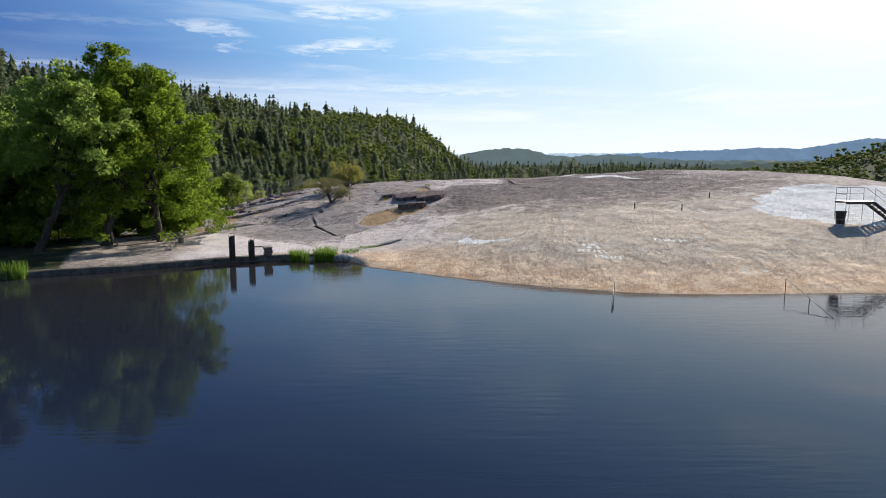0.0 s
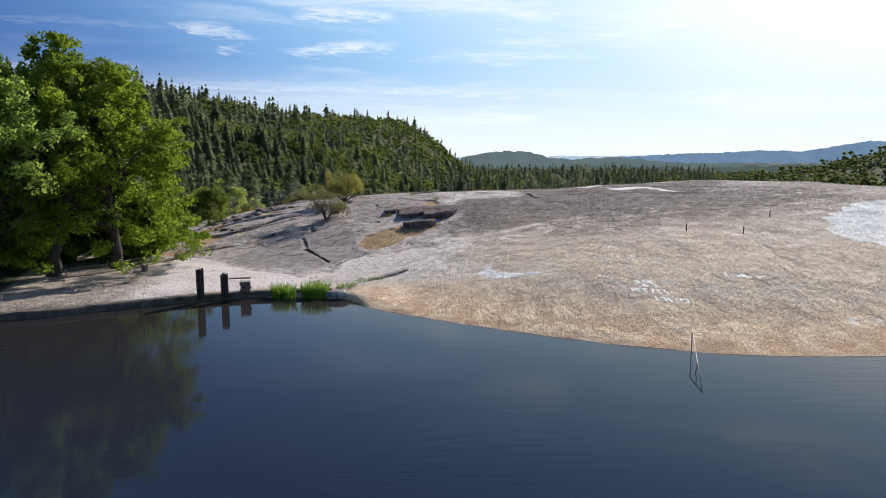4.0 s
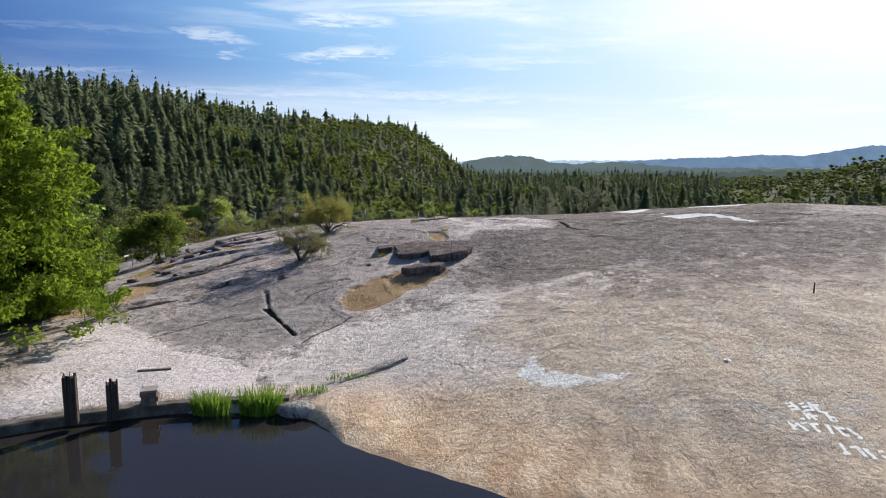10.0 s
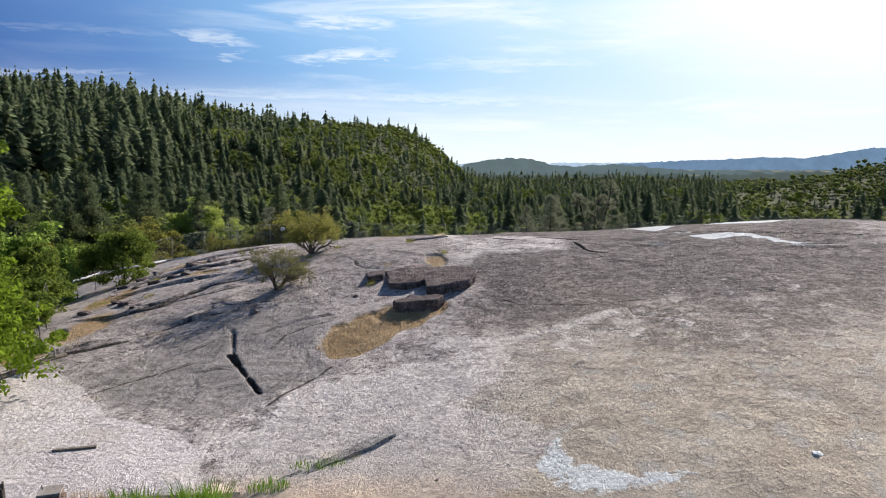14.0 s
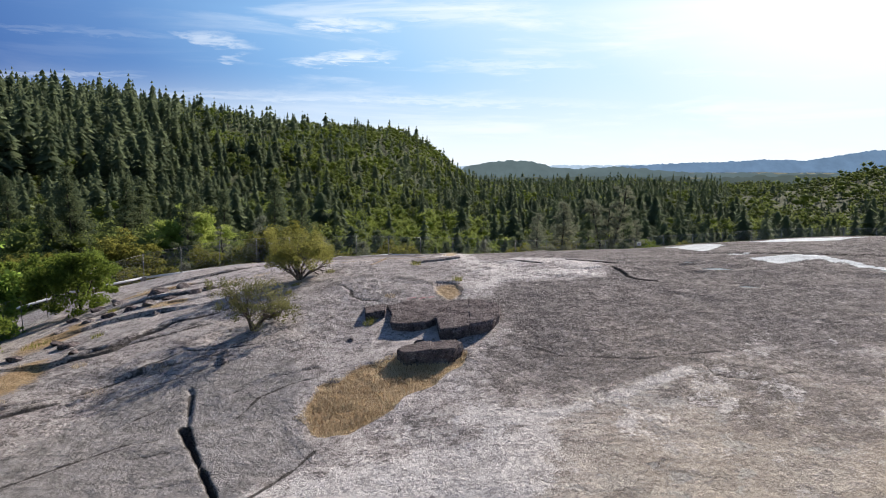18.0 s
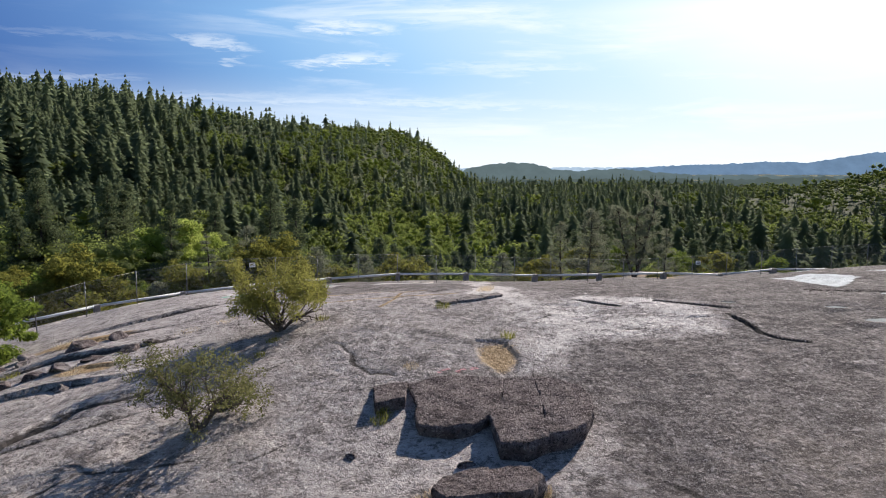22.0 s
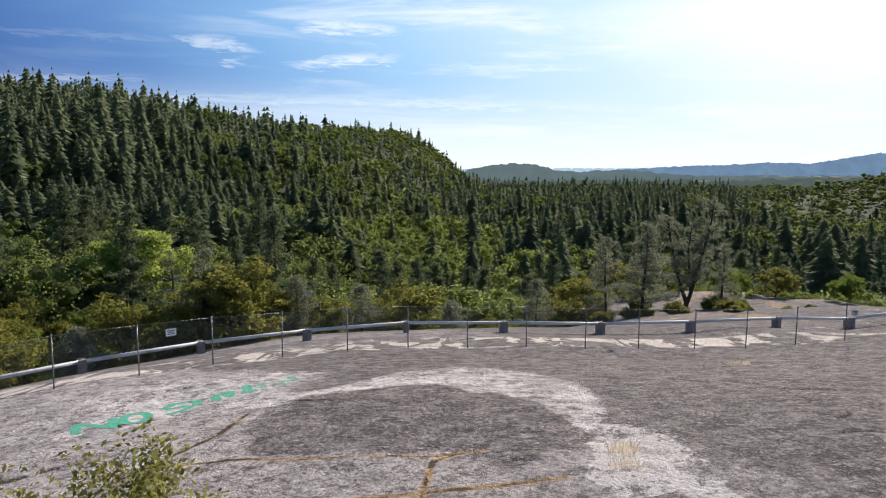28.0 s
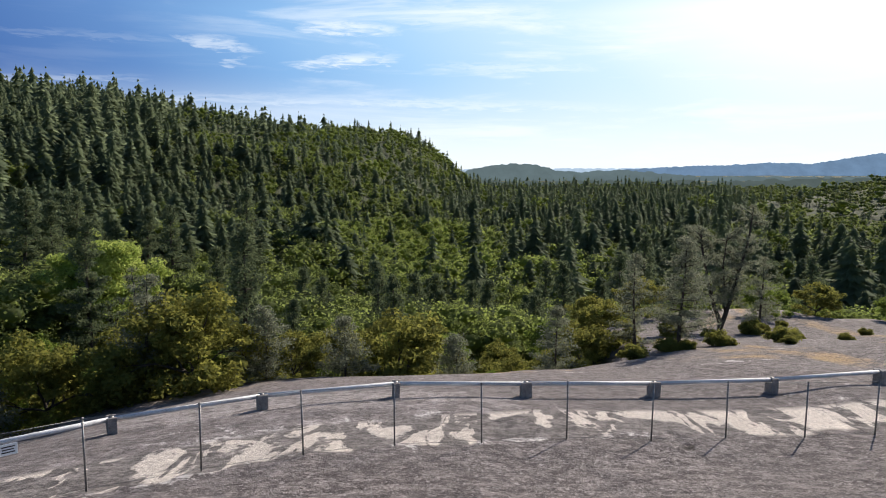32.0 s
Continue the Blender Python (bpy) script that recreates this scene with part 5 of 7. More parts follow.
tree("oak_tree", (-27.5, 46.5), 11, 13.5, 0.30, 4.6, M_OAKLIFT, "tall dark green oak leaning beside the pond", leaf=0.12, count=74, lean=(1.6, 0.3), extra=130, spray=0.62, low=0.42, group="oaks by the pond")
tree("oak_tree", (-24.4, 49.6), 12, 14.8, 0.34, 4.4, M_OAK, "tall green oak with dark trunk by the beach", leaf=0.12, count=84, extra=150, spray=0.6, lean=(0.8, 0.0), group="oaks by the pond", low=0.30, cone=True)
tree("oak_tree", (-21.7, 52.0), 13, 13.3, 0.36, 5.7, M_OAK, "broad bright green oak hanging over the gravel beach", leaf=0.12, count=84, extra=360, spray=0.66, group="oaks by the pond", low=0.08, cone=True)
pine("shore_pine", (-39.5, 60), 19, 21.5, 4.2, M_VALLEYPINE, "tall dark pine rising behind the oaks", leaf=0.16, count=50, thin=1.6, levels=44)
tree("oak_tree", (-32, 54), 14, 13, 0.3, 5.0, M_OAKLIFT, "dark green oak deep in the grove", leaf=0.2, count=70, extra=80, spray=1.3, group="oaks by the pond", low=0.1)
tree("oak_tree", (-28, 58), 15, 9, 0.2, 4.0, M_OAK, "young green oak behind the beach", leaf=0.2, count=45, extra=90, spray=0.85, group="oaks by the pond", low=0.05)
tree("oak_tree", (-36, 47), 16, 14, 0.3, 5.0, M_OAKLIFT, "dark oak at the pond's shaded bank", leaf=0.2, count=70, extra=90, spray=1.3, group="oaks by the pond", low=0.05)
tree("oak_tree", (-24.0, 56.5), 17, 6.5, 0.14, 3.2, M_OAK, "low leafy oak beside the beach rail", leaf=0.16, count=80, extra=70, spray=0.9, group="oaks by the pond", low=0.05)
tree("oak_tree", (-41, 56), 18, 15, 0.3, 5.5, M_OAKLIFT, "dark oak filling the back of the grove", leaf=0.24, count=60, extra=90, spray=1.4, group="oaks by the pond", low=0.05)
tree("oak_tree", (-35, 65), 20, 13, 0.3, 5.5, M_OAKLIFT, "dark oak behind the beach", leaf=0.24, count=60, extra=90, spray=1.4, group="oaks by the pond", low=0.05)
tree("oak_tree", (-44, 48), 26, 13, 0.3, 5.5, M_OAKLIFT, "dark oak along the shaded bank", leaf=0.24, count=60, extra=90, spray=1.4, group="oaks by the pond", low=0.03)
for i, (x, y, h, w) in enumerate(((-30.5, 50.5, 3.2, 2.2), (-27.2, 54.5, 3.0, 2.0), (-34, 50, 3.6, 2.6), (-38.5, 44.5, 3.4, 2.4), (-31.5, 56, 4.0, 2.6), (-22.8, 58.2, 2.6, 1.6))):
    tree("undergrowth_bush", (x, y), 300 + i, h, 0.06, w, M_OAKLIFT if i % 2 else M_OAK, "green leafy bush in the shade of the grove", leaf=0.13, count=60, levels=3, extra=45, spray=0.6, low=0.03, category="bush", group="bushes under the oaks")
tree("valley_oak", (-49, 161.5), 21, 18.5, 0.40, 5.6, M_BRIGHT, "pale spring-green broadleaf tree above the woods", leaf=0.19, count=170, levels=3, extra=260, spray=1.25, low=0.10)
tree("willow_shrub", (-23.8, 75.5), 22, 4.2, 0.10, 2.4, M_GREENOAK, "yellow-green leafy shrub against the fence", leaf=0.10, count=110, levels=3, extra=50, spray=0.6, low=0.05, category="shrub")
tree("willow_shrub", (-25.0, 67.0), 23, 4.6, 0.12, 2.2, M_GREENOAK, "green leafy shrub beside the wire fence", leaf=0.10, count=110, levels=3, extra=50, spray=0.6, low=0.05, category="shrub")
tree("willow_shrub", (-29.5, 72.0), 24, 6.5, 0.14, 3.2, M_OAKLIFT, "tall green shrub outside the fence", leaf=0.16, count=90, levels=3, extra=60, spray=0.9, low=0.05, category="shrub")
tree("willow_shrub", (-22.5, 60.5), 25, 3.4, 0.09, 1.8, M_GREENOAK, "low green shrub at the foot of the rock", leaf=0.09, count=110, levels=3, extra=50, spray=0.5, low=0.03, category="shrub")

# shrubs on the dome
shrub("manzanita", (-10.4, 65.0), 31, 2.35, 1.5, M_SHRUBGREY, "sparse grey-green shrub with bare twisted stems on rock", leaf=0.042, count=17, stems=9, spray=0.24, skirt=0.10, airy=0.45, twig=0.075, group="shrubs on the dome")
shrub("manzanita", (-9.9, 72.5), 32, 2.95, 1.22, M_SHRUB, "rounded yellow-green shrub with bare lower stems on rock", leaf=0.048, count=27, twig=0.055, stems=13, spray=0.32, skirt=0.30, airy=0.2, group="shrubs on the dome")

# trees on the apron below the dome
def forked_tree(at, seed):
    """Two dark stems from one foot, with thin limbs and an airy grey crown."""
    g = np.random.default_rng(seed)
    base = empty("forked_tree", pose(at[0], at[1], height(*at) - 0.15), "tall airy grey tree with a dark forked trunk", "tree")
    stems = ([(0, 0, 0), (0.0, 0, 0.9), (-0.7, 0, 2.6), (-1.3, 0.2, 5.0), (-1.9, 0.3, 7.6), (-2.2, 0.3, 9.8)], [(0, 0, 0.5), (0.35, 0, 1.4), (0.9, 0, 3.4), (1.5, -0.2, 6.2), (2.2, -0.2, 9.0), (2.5, -0.1, 11.6)], [(0.45, 0, 1.8), (0.3, 0.3, 4.0), (0.2, 0.5, 6.6), (0.5, 0.6, 9.4)])
    stems = [[tuple(1.17 * c for c in p) for p in pts] for pts in stems]
    cs, runs = [], []
    for n, pts in enumerate(stems):
        big = (0.34, 0.31, 0.18)[n]
        part("trunk", tubes(bmesh.new(), [(pts, [big * (1 - 0.8 * k / (len(pts) - 1)) for k in range(len(pts))], 10)]), M_BARK, base)
        for _ in range(46 if n < 2 else 30):
            f = g.uniform(0.28, 1.0) * (len(pts) - 1)
            k = min(int(f), len(pts) - 2)
            s = Vector(pts[k]).lerp(Vector(pts[k + 1]), f - k)
            a = g.uniform(0, 6.28)
            w = g.uniform(1.0, 3.0) * (1.15 - 0.5 * f / (len(pts) - 1))
            e = s + Vector((math.cos(a) * w, math.sin(a) * w, g.uniform(-0.1, 0.7) * w))
            m_ = s.lerp(e, 0.5) + Vector((0, 0, 0.12 * w))
            runs.append(([s, m_, e], [0.05, 0.032, 0.012], 4))
            cs += [tuple(s.lerp(m_, 0.8)), tuple(m_.lerp(e, 0.4)), tuple(m_.lerp(e, 0.75)), tuple(e)]
    tagged(part("branching", tubes(bmesh.new(), runs), M_BARK, base), kind="stuff")
    v, f = sprays(g, cs, 0.62, 52, 0.085, 0.6)
    raw("crown", v, f, M_GREYPINE, base)
    return base


forked_tree((26.0, 150.0), 41)
pine("grey_pine", (15.2, 132.5), 42, 9.8, 3.0, M_GREYPINE, "thin grey-green pine on the bare slope", bare=0.10, leaf=0.08, count=48, group="grey pines", thin=1.3, levels=34)
for i, (x, y, h, w, lab) in enumerate(((3.6, 127.5, 6.2, 1.8, "small wispy grey pine at the rock's edge"), (-39, 147, 14, 3.4, "tall grey-green pine at the wood's edge"), (-17.5, 119.8, 5.2, 2.1, "rounded grey-green young pine"),
                                       (-12.4, 121.4, 4.6, 2.0, "rounded grey-green pine by the slope"), (-4.4, 124.5, 4.4, 1.7, "slim grey pine before the oaks"), (12.2, 136, 9.0, 2.2, "slender grey pine beside the forked tree"),
                                       (-24.5, 117.5, 8.5, 2.4, "bushy grey-green pine below the pipe"), (31.5, 152, 8.5, 2.2, "wispy grey pine on the slope"), (-31.5, 111.5, 4.0, 2.0, "low bushy pine beside the pipe"))):
    pine("grey_pine", (x, y), 60 + i, h, w, M_GREYPINE, lab, bare=0.06, leaf=0.08, count=44, group="grey pines", levels=24, thin=1.2)
tallp = []
for i, (x, y, h, w) in enumerate(((-22.5, 131, 18.5, 2.8), (-12, 160, 15, 2.8), (-46, 150, 18, 3.2), (-1, 168, 16, 2.8), (-30, 158, 15, 2.8), (-36, 172, 17, 3.0), (9, 178, 15, 2.8))):
    tallp.append(pine("valley_pine", (x, y), 80 + i, h, w, M_VALLEYPINE, "tall dark pine standing above the slope oaks", bare=0.10, leaf=0.14, count=44, group="valley pines", thin=1.6, levels=36))
far = random.Random(12)
for x, y in ((-42, 182), (-24, 176), (-16, 184), (-7, 186), (2, 182), (-58, 176), (-66, 150), (-52, 190), (16, 192), (24, 188), (34, 186), (44, 184), (-30, 194), (-70, 182), (52, 178), (38, 178), (-10, 172), (60, 190)):
    c = copy_thing(tallp[far.randrange(7)], pose(x, y, height(x, y) - 0.2, rz=far.uniform(0, 360)))
    k = far.uniform(0.95, 1.35)
    c.scale = (k, k, k)
for x, y, z, hi, wd, tn, ti in band(spots_c, 0)[:60]:
    c = copy_thing(tallp[far.randrange(7)], pose(x, y, z, rz=math.degrees(tn)))
    k = hi / 16
    c.scale = (k * 1.1, k * 1.1, k)
SLOPE = [(-37, 141), (-24, 143), (-17, 147), (-11, 145), (-5, 149), (1, 147), (7, 152), (13, 157), (-30, 150), (-14, 155), (-44, 135), (-50, 128), (-47, 142), (-8, 157), (3, 160), (20, 160), (28, 163), (-21, 157), (36, 160), (44, 163), (52, 158), (-52, 152), (-58, 140), (-40, 158), (-4, 172), (12, 170), (24, 175), (-34, 168), (-62, 160), (58, 168)]
proto = []
for i in range(4):
    proto.append(tree("slope_oak", (SLOPE[i][0], SLOPE[i][1], height(*SLOPE[i]) - 0.2), 100 + i, 8.0, 0.18, 4.0, M_YELLOWOAK if i % 2 else M_GREENOAK, "rounded yellow-green oak on the valley slope", leaf=0.17, count=70, levels=3, fork=0.2, extra=55, spray=0.8, low=0.05, group="slope oaks"))
for i, (x, y) in enumerate(SLOPE[4:]):
    c = copy_thing(proto[i % 4], pose(x, y, height(x, y) - 0.2, rz=random.uniform(0, 360)))
    s = random.uniform(0.45, 0.8)
    c.scale = (s * random.uniform(0.9, 1.15), s * random.uniform(0.9, 1.15), s)
# the olive-coloured thicket on the slope below the pipe
thick = np.random.default_rng(77)
for i in range(13):
    for j in range(9):
        x, y = -33 + 3.6 * i + thick.uniform(-1.3, 1.3), 112.5 + 3.4 * j + thick.uniform(-1.2, 1.2)
        if y < 125.5 + 0.8 * max(0, x + 4) - 0.75 * max(0, -x - 10) or x > 12 or thick.random() < 0.25:
            continue
        c = copy_thing(proto[1 if thick.random() < 0.6 else int(thick.integers(0, 4))], pose(x, y, height(x, y) - 0.25, rz=thick.uniform(0, 360)))
        s = thick.choice((thick.uniform(0.35, 0.6), thick.uniform(0.55, 1.1)))
        c.scale = (s * thick.uniform(1.0, 1.3), s * thick.uniform(1.0, 1.3), s)
for i in range(44):
    x, y = thick.uniform(-66, -31), thick.uniform(97, 142)
    if x + 0.35 * (y - 97) > -30:
        continue
    c = copy_thing(proto[int(thick.integers(0, 4))], pose(x, y, height(x, y) - 0.25, rz=thick.uniform(0, 360)))
    s = thick.uniform(0.55, 0.95)
    c.scale = (s * thick.uniform(0.95, 1.2), s * thick.uniform(0.95, 1.2), s)
for x, y, s in ((-36, 141, 0.55), (-41, 146, 0.6), (-38, 150, 0.65), (-45, 152, 0.6), (-43, 158, 0.7), (-49, 160, 0.6), (-47, 166, 0.75), (-53, 170, 0.7), (-55, 178, 0.75), (-58, 184, 0.7), (-34, 136, 0.5), (-50, 174, 0.8), (-62, 192, 0.7)):
    c = copy_thing(proto[int(thick.integers(0, 4))], pose(x, y, height(x, y) - 0.25, rz=thick.uniform(0, 360)))
    c.scale = (s * 1.2, s * 1.2, s)
LOW = [(13.2, 129.5), (14.6, 129.0), (28.0, 147.0), (29.2, 148.2), (34.5, 153), (24, 131), (25, 134), (18, 131), (10, 128), (5.5, 128), (29, 140), (33, 138), (17, 140), (0, 134), (-8, 134), (30, 148), (40, 146), (22, 143), (12, 141)]
lowp = tree("brush_bush", (LOW[0][0], LOW[0][1]), 130, 1.3, 0.05, 0.9, M_YELLOWOAK, "low yellow-green bush on bare rock", leaf=0.09, count=60, levels=3, fork=0.1, extra=40, spray=0.35, low=0.05, category="bush", group="low bushes")
for x, y in LOW[1:]:
    s = random.uniform(0.6, 1.3)
    c = copy_thing(lowp, pose(x, y, height(x, y) - 0.05, rz=random.uniform(0, 360)))
    c.scale = (s, s, s)

# ---- dam, posts and beach ----


def sweep(name, line, profile, material, zs=None, jit=0.02, step=0.6, **tags):
    """A solid of one profile (offset across, height) along a line in plan."""
    pts = []
    for (ax, ay), (bx, by) in zip(line, line[1:]):
        n = max(1, int(math.hypot(bx - ax, by - ay) / step))
        pts += [(ax + (bx - ax) * k / n, ay + (by - ay) * k / n) for k in range(n)]
    pts.append(line[-1])
    vs, fs, m = [], [], len(profile)
    for i, (x, y) in enumerate(pts):
        (px, py), (qx, qy) = pts[max(0, i - 1)], pts[min(len(pts) - 1, i + 1)]
        d = math.hypot(qx - px, qy - py)
        nx, ny = -(qy - py) / d, (qx - px) / d
        z0 = zs(x, y) if zs else 0.0
        for o, h in profile:
            vs.append((x + nx * o + random.uniform(-jit, jit), y + ny * o + random.uniform(-jit, jit), z0 + h + random.uniform(-jit, jit)))
    for i in range(len(pts) - 1):
        for k in range(m):
            n = (k + 1) % m
            fs.append((i * m + k, i * m + n, (i + 1) * m + n, (i + 1) * m + k))
    vs, fs = list(vs), list(fs)
    bm = bmesh.new()
    bv = [bm.verts.new(v) for v in vs]
    for f in fs:
        bm.faces.new([bv[i] for i in f])
    bm.faces.new([bv[i] for i in range(m)][::-1])
    bm.faces.new([bv[(len(pts) - 1) * m + i] for i in range(m)])
    bmesh.ops.recalc_face_normals(bm, faces=bm.faces)
    return part(name, bm, material)


dam = tagged(sweep("dam_wall", DAM, [(-0.22, -1.3), (0.22, -1.3), (0.20, 0.30), (0.15, 0.36), (-0.15, 0.38), (-0.21, 0.32)], M_CONCRETE, jit=0.012), "low dark weathered concrete dam along the pond", "dam", kind="structure")


def timber_post(at, high, wide, label):
    th = empty("timber_post", pose(at[0], at[1], 0.0, rz=random.uniform(10, 30)), label, "post", "posts on the dam")
    bm = bmesh.new()
    # splintered planks of uneven height round a solid core
    box(bm, (wide * 0.9, wide * 0.9, high - 0.05), (0, 0, 0.2 + (high - 0.05) / 2), 0.02, 0.01)
    part("core", bm, M_TIMBER, th)
    n = 4
    for side in range(4):
        for k in range(n):
            w = wide / n
            h = high + random.uniform(-0.12, 0.06)
            o = -wide / 2 + w * (k + 0.5)
            bm = bmesh.new()
            box(bm, (w * 0.92, 0.035, h), (o, wide / 2, 0.2 + h / 2), 0.006, 0.006)
            bmesh.ops.rotate(bm, verts=bm.verts, cent=(0, 0, 0), matrix=Matrix.Rotation(side * math.pi / 2, 3, "Z"))
            part("splinter", bm, M_TIMBER, th)
    rod("spike", [(0.03, 0, high + 0.1), (0.02, 0, high + 0.32)], 0.012, M_DULLSTEEL, th, 6, "rusty bolt")
    return th


timber_post((-13.5, 44.1), 1.62, 0.34, "charred-looking square timber post on the dam")
timber_post((-12.37, 44.55), 1.27, 0.32, "shorter dark splintered timber post on the dam")

pier = empty("stone_pier", pose(-11.5, 45.35, 0.38, rz=18), "squat stone pier with a flat cap beside the posts", "pier")
for r in range(3):
    for k in range(2):
        for q in range(2):
            bm = bmesh.new()
            sh = 0.025 if r % 2 else -0.02
            box(bm, (0.27 + (sh if k else -sh), 0.26, 0.17), ((-0.135 + sh / 2) if k == 0 else (0.135 + sh / 2), -0.135 + 0.27 * q, 0.09 + 0.175 * r), 0.025, 0.012)
            part("stone", bm, M_PIER, pier)
bm = bmesh.new()
box(bm, (0.56, 0.55, 0.06), (0, 0, 0.545), 0.02, 0.01)
part("cap", bm, M_BLOCK, pier, "paler concrete cap")
rod("bolt", [(-0.2, 0.05, 0.58), (-0.2, 0.05, 0.72)], 0.012, M_DULLSTEEL, pier, 6)


def stone(name, at, size, seed, material, label, category="rock", group="", sink=0.25, turn=0.0, sharp=False):
    """A rounded or angular stone."""
    r = np.random.default_rng(seed)
    bm = bmesh.new()
    bmesh.ops.create_icosphere(bm, subdivisions=3, radius=1.0)
    cuts = [Vector(r.normal(size=3)).normalized() for _ in range(9)]
    lim = [r.uniform(0.42, 0.85) if sharp else r.uniform(0.62, 0.95) for _ in cuts]
    for v in bm.verts:
        for c, l in zip(cuts, lim):
            e = v.co.dot(c) - l
            if e > 0:
                v.co -= c * e * (1.0 if sharp else 0.85)
        v.co += v.co.normalized() * 0.05 * noise.noise(v.co * 2.2 + Vector((seed, 0, 0)))
        v.co = Vector((v.co.x * size[0], v.co.y * size[1], v.co.z * size[2]))
    ob = part(name, bm, material)
    for p in ob.data.polygons:
        p.use_smooth = not sharp
    ob.matrix_basis = pose(at[0], at[1], (at[2] if len(at) > 2 else height(at[0], at[1])) + size[2] * (1 - 2 * sink) * 0.6, rz=turn)
    return tagged(ob, label, category, group)


stone("boulder", (-6.45, 45.35, 0.05), (0.74, 0.5, 0.36), 3, M_BOULDER, "mottled grey rounded boulder at the water's edge", "boulder", turn=12)
def low_ledge():
    return slab([(-6.3, 46.75), (-5.0, 47.75), (-3.4, 48.85), (-2.8, 48.8), (-3.3, 48.35), (-4.8, 47.4), (-6.0, 46.5)], 0.04, "low ledge of broken rock at the dam's end", 9, material=M_BOULDER)


# loose blocks along the broken ledges
for i, (x, y, s) in enumerate(((-17.6, 71.0, 0.55), (-18.5, 70.7, 0.5), (-19.3, 70.2, 0.6), (-20.3, 69.9, 0.45), (-16.7, 71.6, 0.5), (-15.6, 72.2, 0.6), (-21.2, 68.9, 0.5), (-19.9, 66.3, 0.4), (-21.0, 64.8, 0.45), (-20.2, 73.2, 0.5), (-18.4, 74.4, 0.45), (-22.0, 71.6, 0.5), (-20.4, 62.0, 0.35),
                               (-18.2, 73.4, 0.75), (-17.1, 74.6, 0.6), (-20.8, 74.2, 0.55), (-19.0, 65.7, 0.5), (-18.0, 64.2, 0.4), (-16.6, 69.2, 0.45), (-21.3, 72.9, 0.6), (-15.0, 72.9, 0.4), (-10.9, 62.2, 0.38), (-5.9, 63.4, 0.22), (-3.0, 62.7, 0.24))):
    stone("rock", (x, y), (s, s * 0.8, s * 0.42), 50 + i, M_ROCK if i % 3 else M_BLOCKROCK, "angular grey rock broken off the ledge", "rock", "rocks along the ledge", turn=47 * i, sharp=True, sink=0.42)


def clump(name, at, blades, high, wide, width, material, label, seed, category="reeds", lean=0.35, kind="", group="", ry=None, on=None):
    """A tuft of curved tapering blades."""
    r = np.random.default_rng(seed)
    V, F = [], []
    z0 = on if on is not None else None
    for _ in range(blades):
        a, q = r.uniform(0, 6.28), math.sqrt(r.uniform(0, 1))
        x, y = q * wide * math.cos(a), q * (ry or wide) * math.sin(a)
        z = (z0 if z0 is not None else 0.0)
        h = high * r.uniform(0.55, 1.1)
        b = r.uniform(0, 6.28)
        d = np.array((math.cos(b), math.sin(b), 0)) * lean * h * r.uniform(0.2, 1.0) + np.array((x / wide, y / wide, 0)) * lean * h * 0.4
        t = np.array((-math.sin(b), math.cos(b), 0)) * width / 2
        base = np.array((x, y, z))
        n = len(V)
        for k, wk in ((0, 1.0), (0.45, 0.85), (0.8, 0.5)):
            p = base + np.array((0, 0, h * k * (1 - 0.12 * k))) + d * k * k
            V += [p - t * wk, p + t * wk]
        V.append(base + np.array((0, 0, h * 0.88)) + d)
        F += [(n, n + 1, n + 3, n + 2), (n + 2, n + 3, n + 5, n + 4), (n + 4, n + 5, n + 6, n + 6)]
    th = empty(name, pose(at[0], at[1], at[2] if len(at) > 2 else height(at[0], at[1]) - 0.02), label, category, group, kind)
    V = np.array(V)
    if len(at) < 3:
        X, Y = V[:, 0] + at[0], V[:, 1] + at[1]
        V[:, 2] += np.repeat(ground_z(X.reshape(-1, 7)[:, 0], Y.reshape(-1, 7)[:, 0]), 7) - th.location.z - 0.02
    me = bpy.data.meshes.new("foliage")
    me.from_pydata(V.tolist(), [], [tuple(dict.fromkeys(f)) for f in F])
    me.materials.append(material)
    ob = tagged(new("foliage", me), kind="stuff")
    ob.parent = th
    return th


clump("reed_clump", (-9.45, 45.5, -0.05), 420, 1.0, 0.65, 0.03, M_REED, "tall bright green reeds growing against the dam", 1, group="reeds by the dam", ry=0.35)
clump("reed_clump", (-7.75, 45.55, -0.05), 560, 1.15, 0.72, 0.03, M_REED, "dense bright green reeds with a few yellow flowers", 2, group="reeds by the dam", ry=0.4)
clump("reed_clump", (-6.2, 46.5), 150, 0.35, 0.6, 0.02, M_REED, "short green grass beside the boulder", 3, "grass", group="reeds by the dam", ry=0.3)
clump("reed_clump", (-5.0, 47.5), 120, 0.22, 0.8, 0.02, M_REED, "short green grass along the dam's end", 4, "grass", ry=0.25)
clump("reed_clump", (-24.6, 39.0, -0.05), 320, 1.3, 0.9, 0.03, M_REED, "green reeds at the shaded end of the dam", 5, ry=0.5)
clump("reed_clump", (-27.0, 37.8, -0.05), 320, 1.6, 1.1, 0.03, M_OAKLIFT, "dark reeds at the shaded bank", 6, ry=0.6)
clump("dry_tuft", (-4.3, 48.0), 160, 0.14, 0.9, 0.014, M_DRY, "dry straw weeds along the low ledge", 9, "grass", ry=0.3)
clump("dry_tuft", (-10.8, 46.1), 120, 0.25, 0.7, 0.015, M_DRY, "dry straw tuft beside the stone pier", 7, "grass", ry=0.3)
clump("dry_tuft", (-12.9, 45.4), 80, 0.2, 0.6, 0.015, M_DRY, "dry straw tuft behind the posts", 8, "grass", ry=0.25)

# the grassy hollow below the slabs
rp = np.random.default_rng(9)
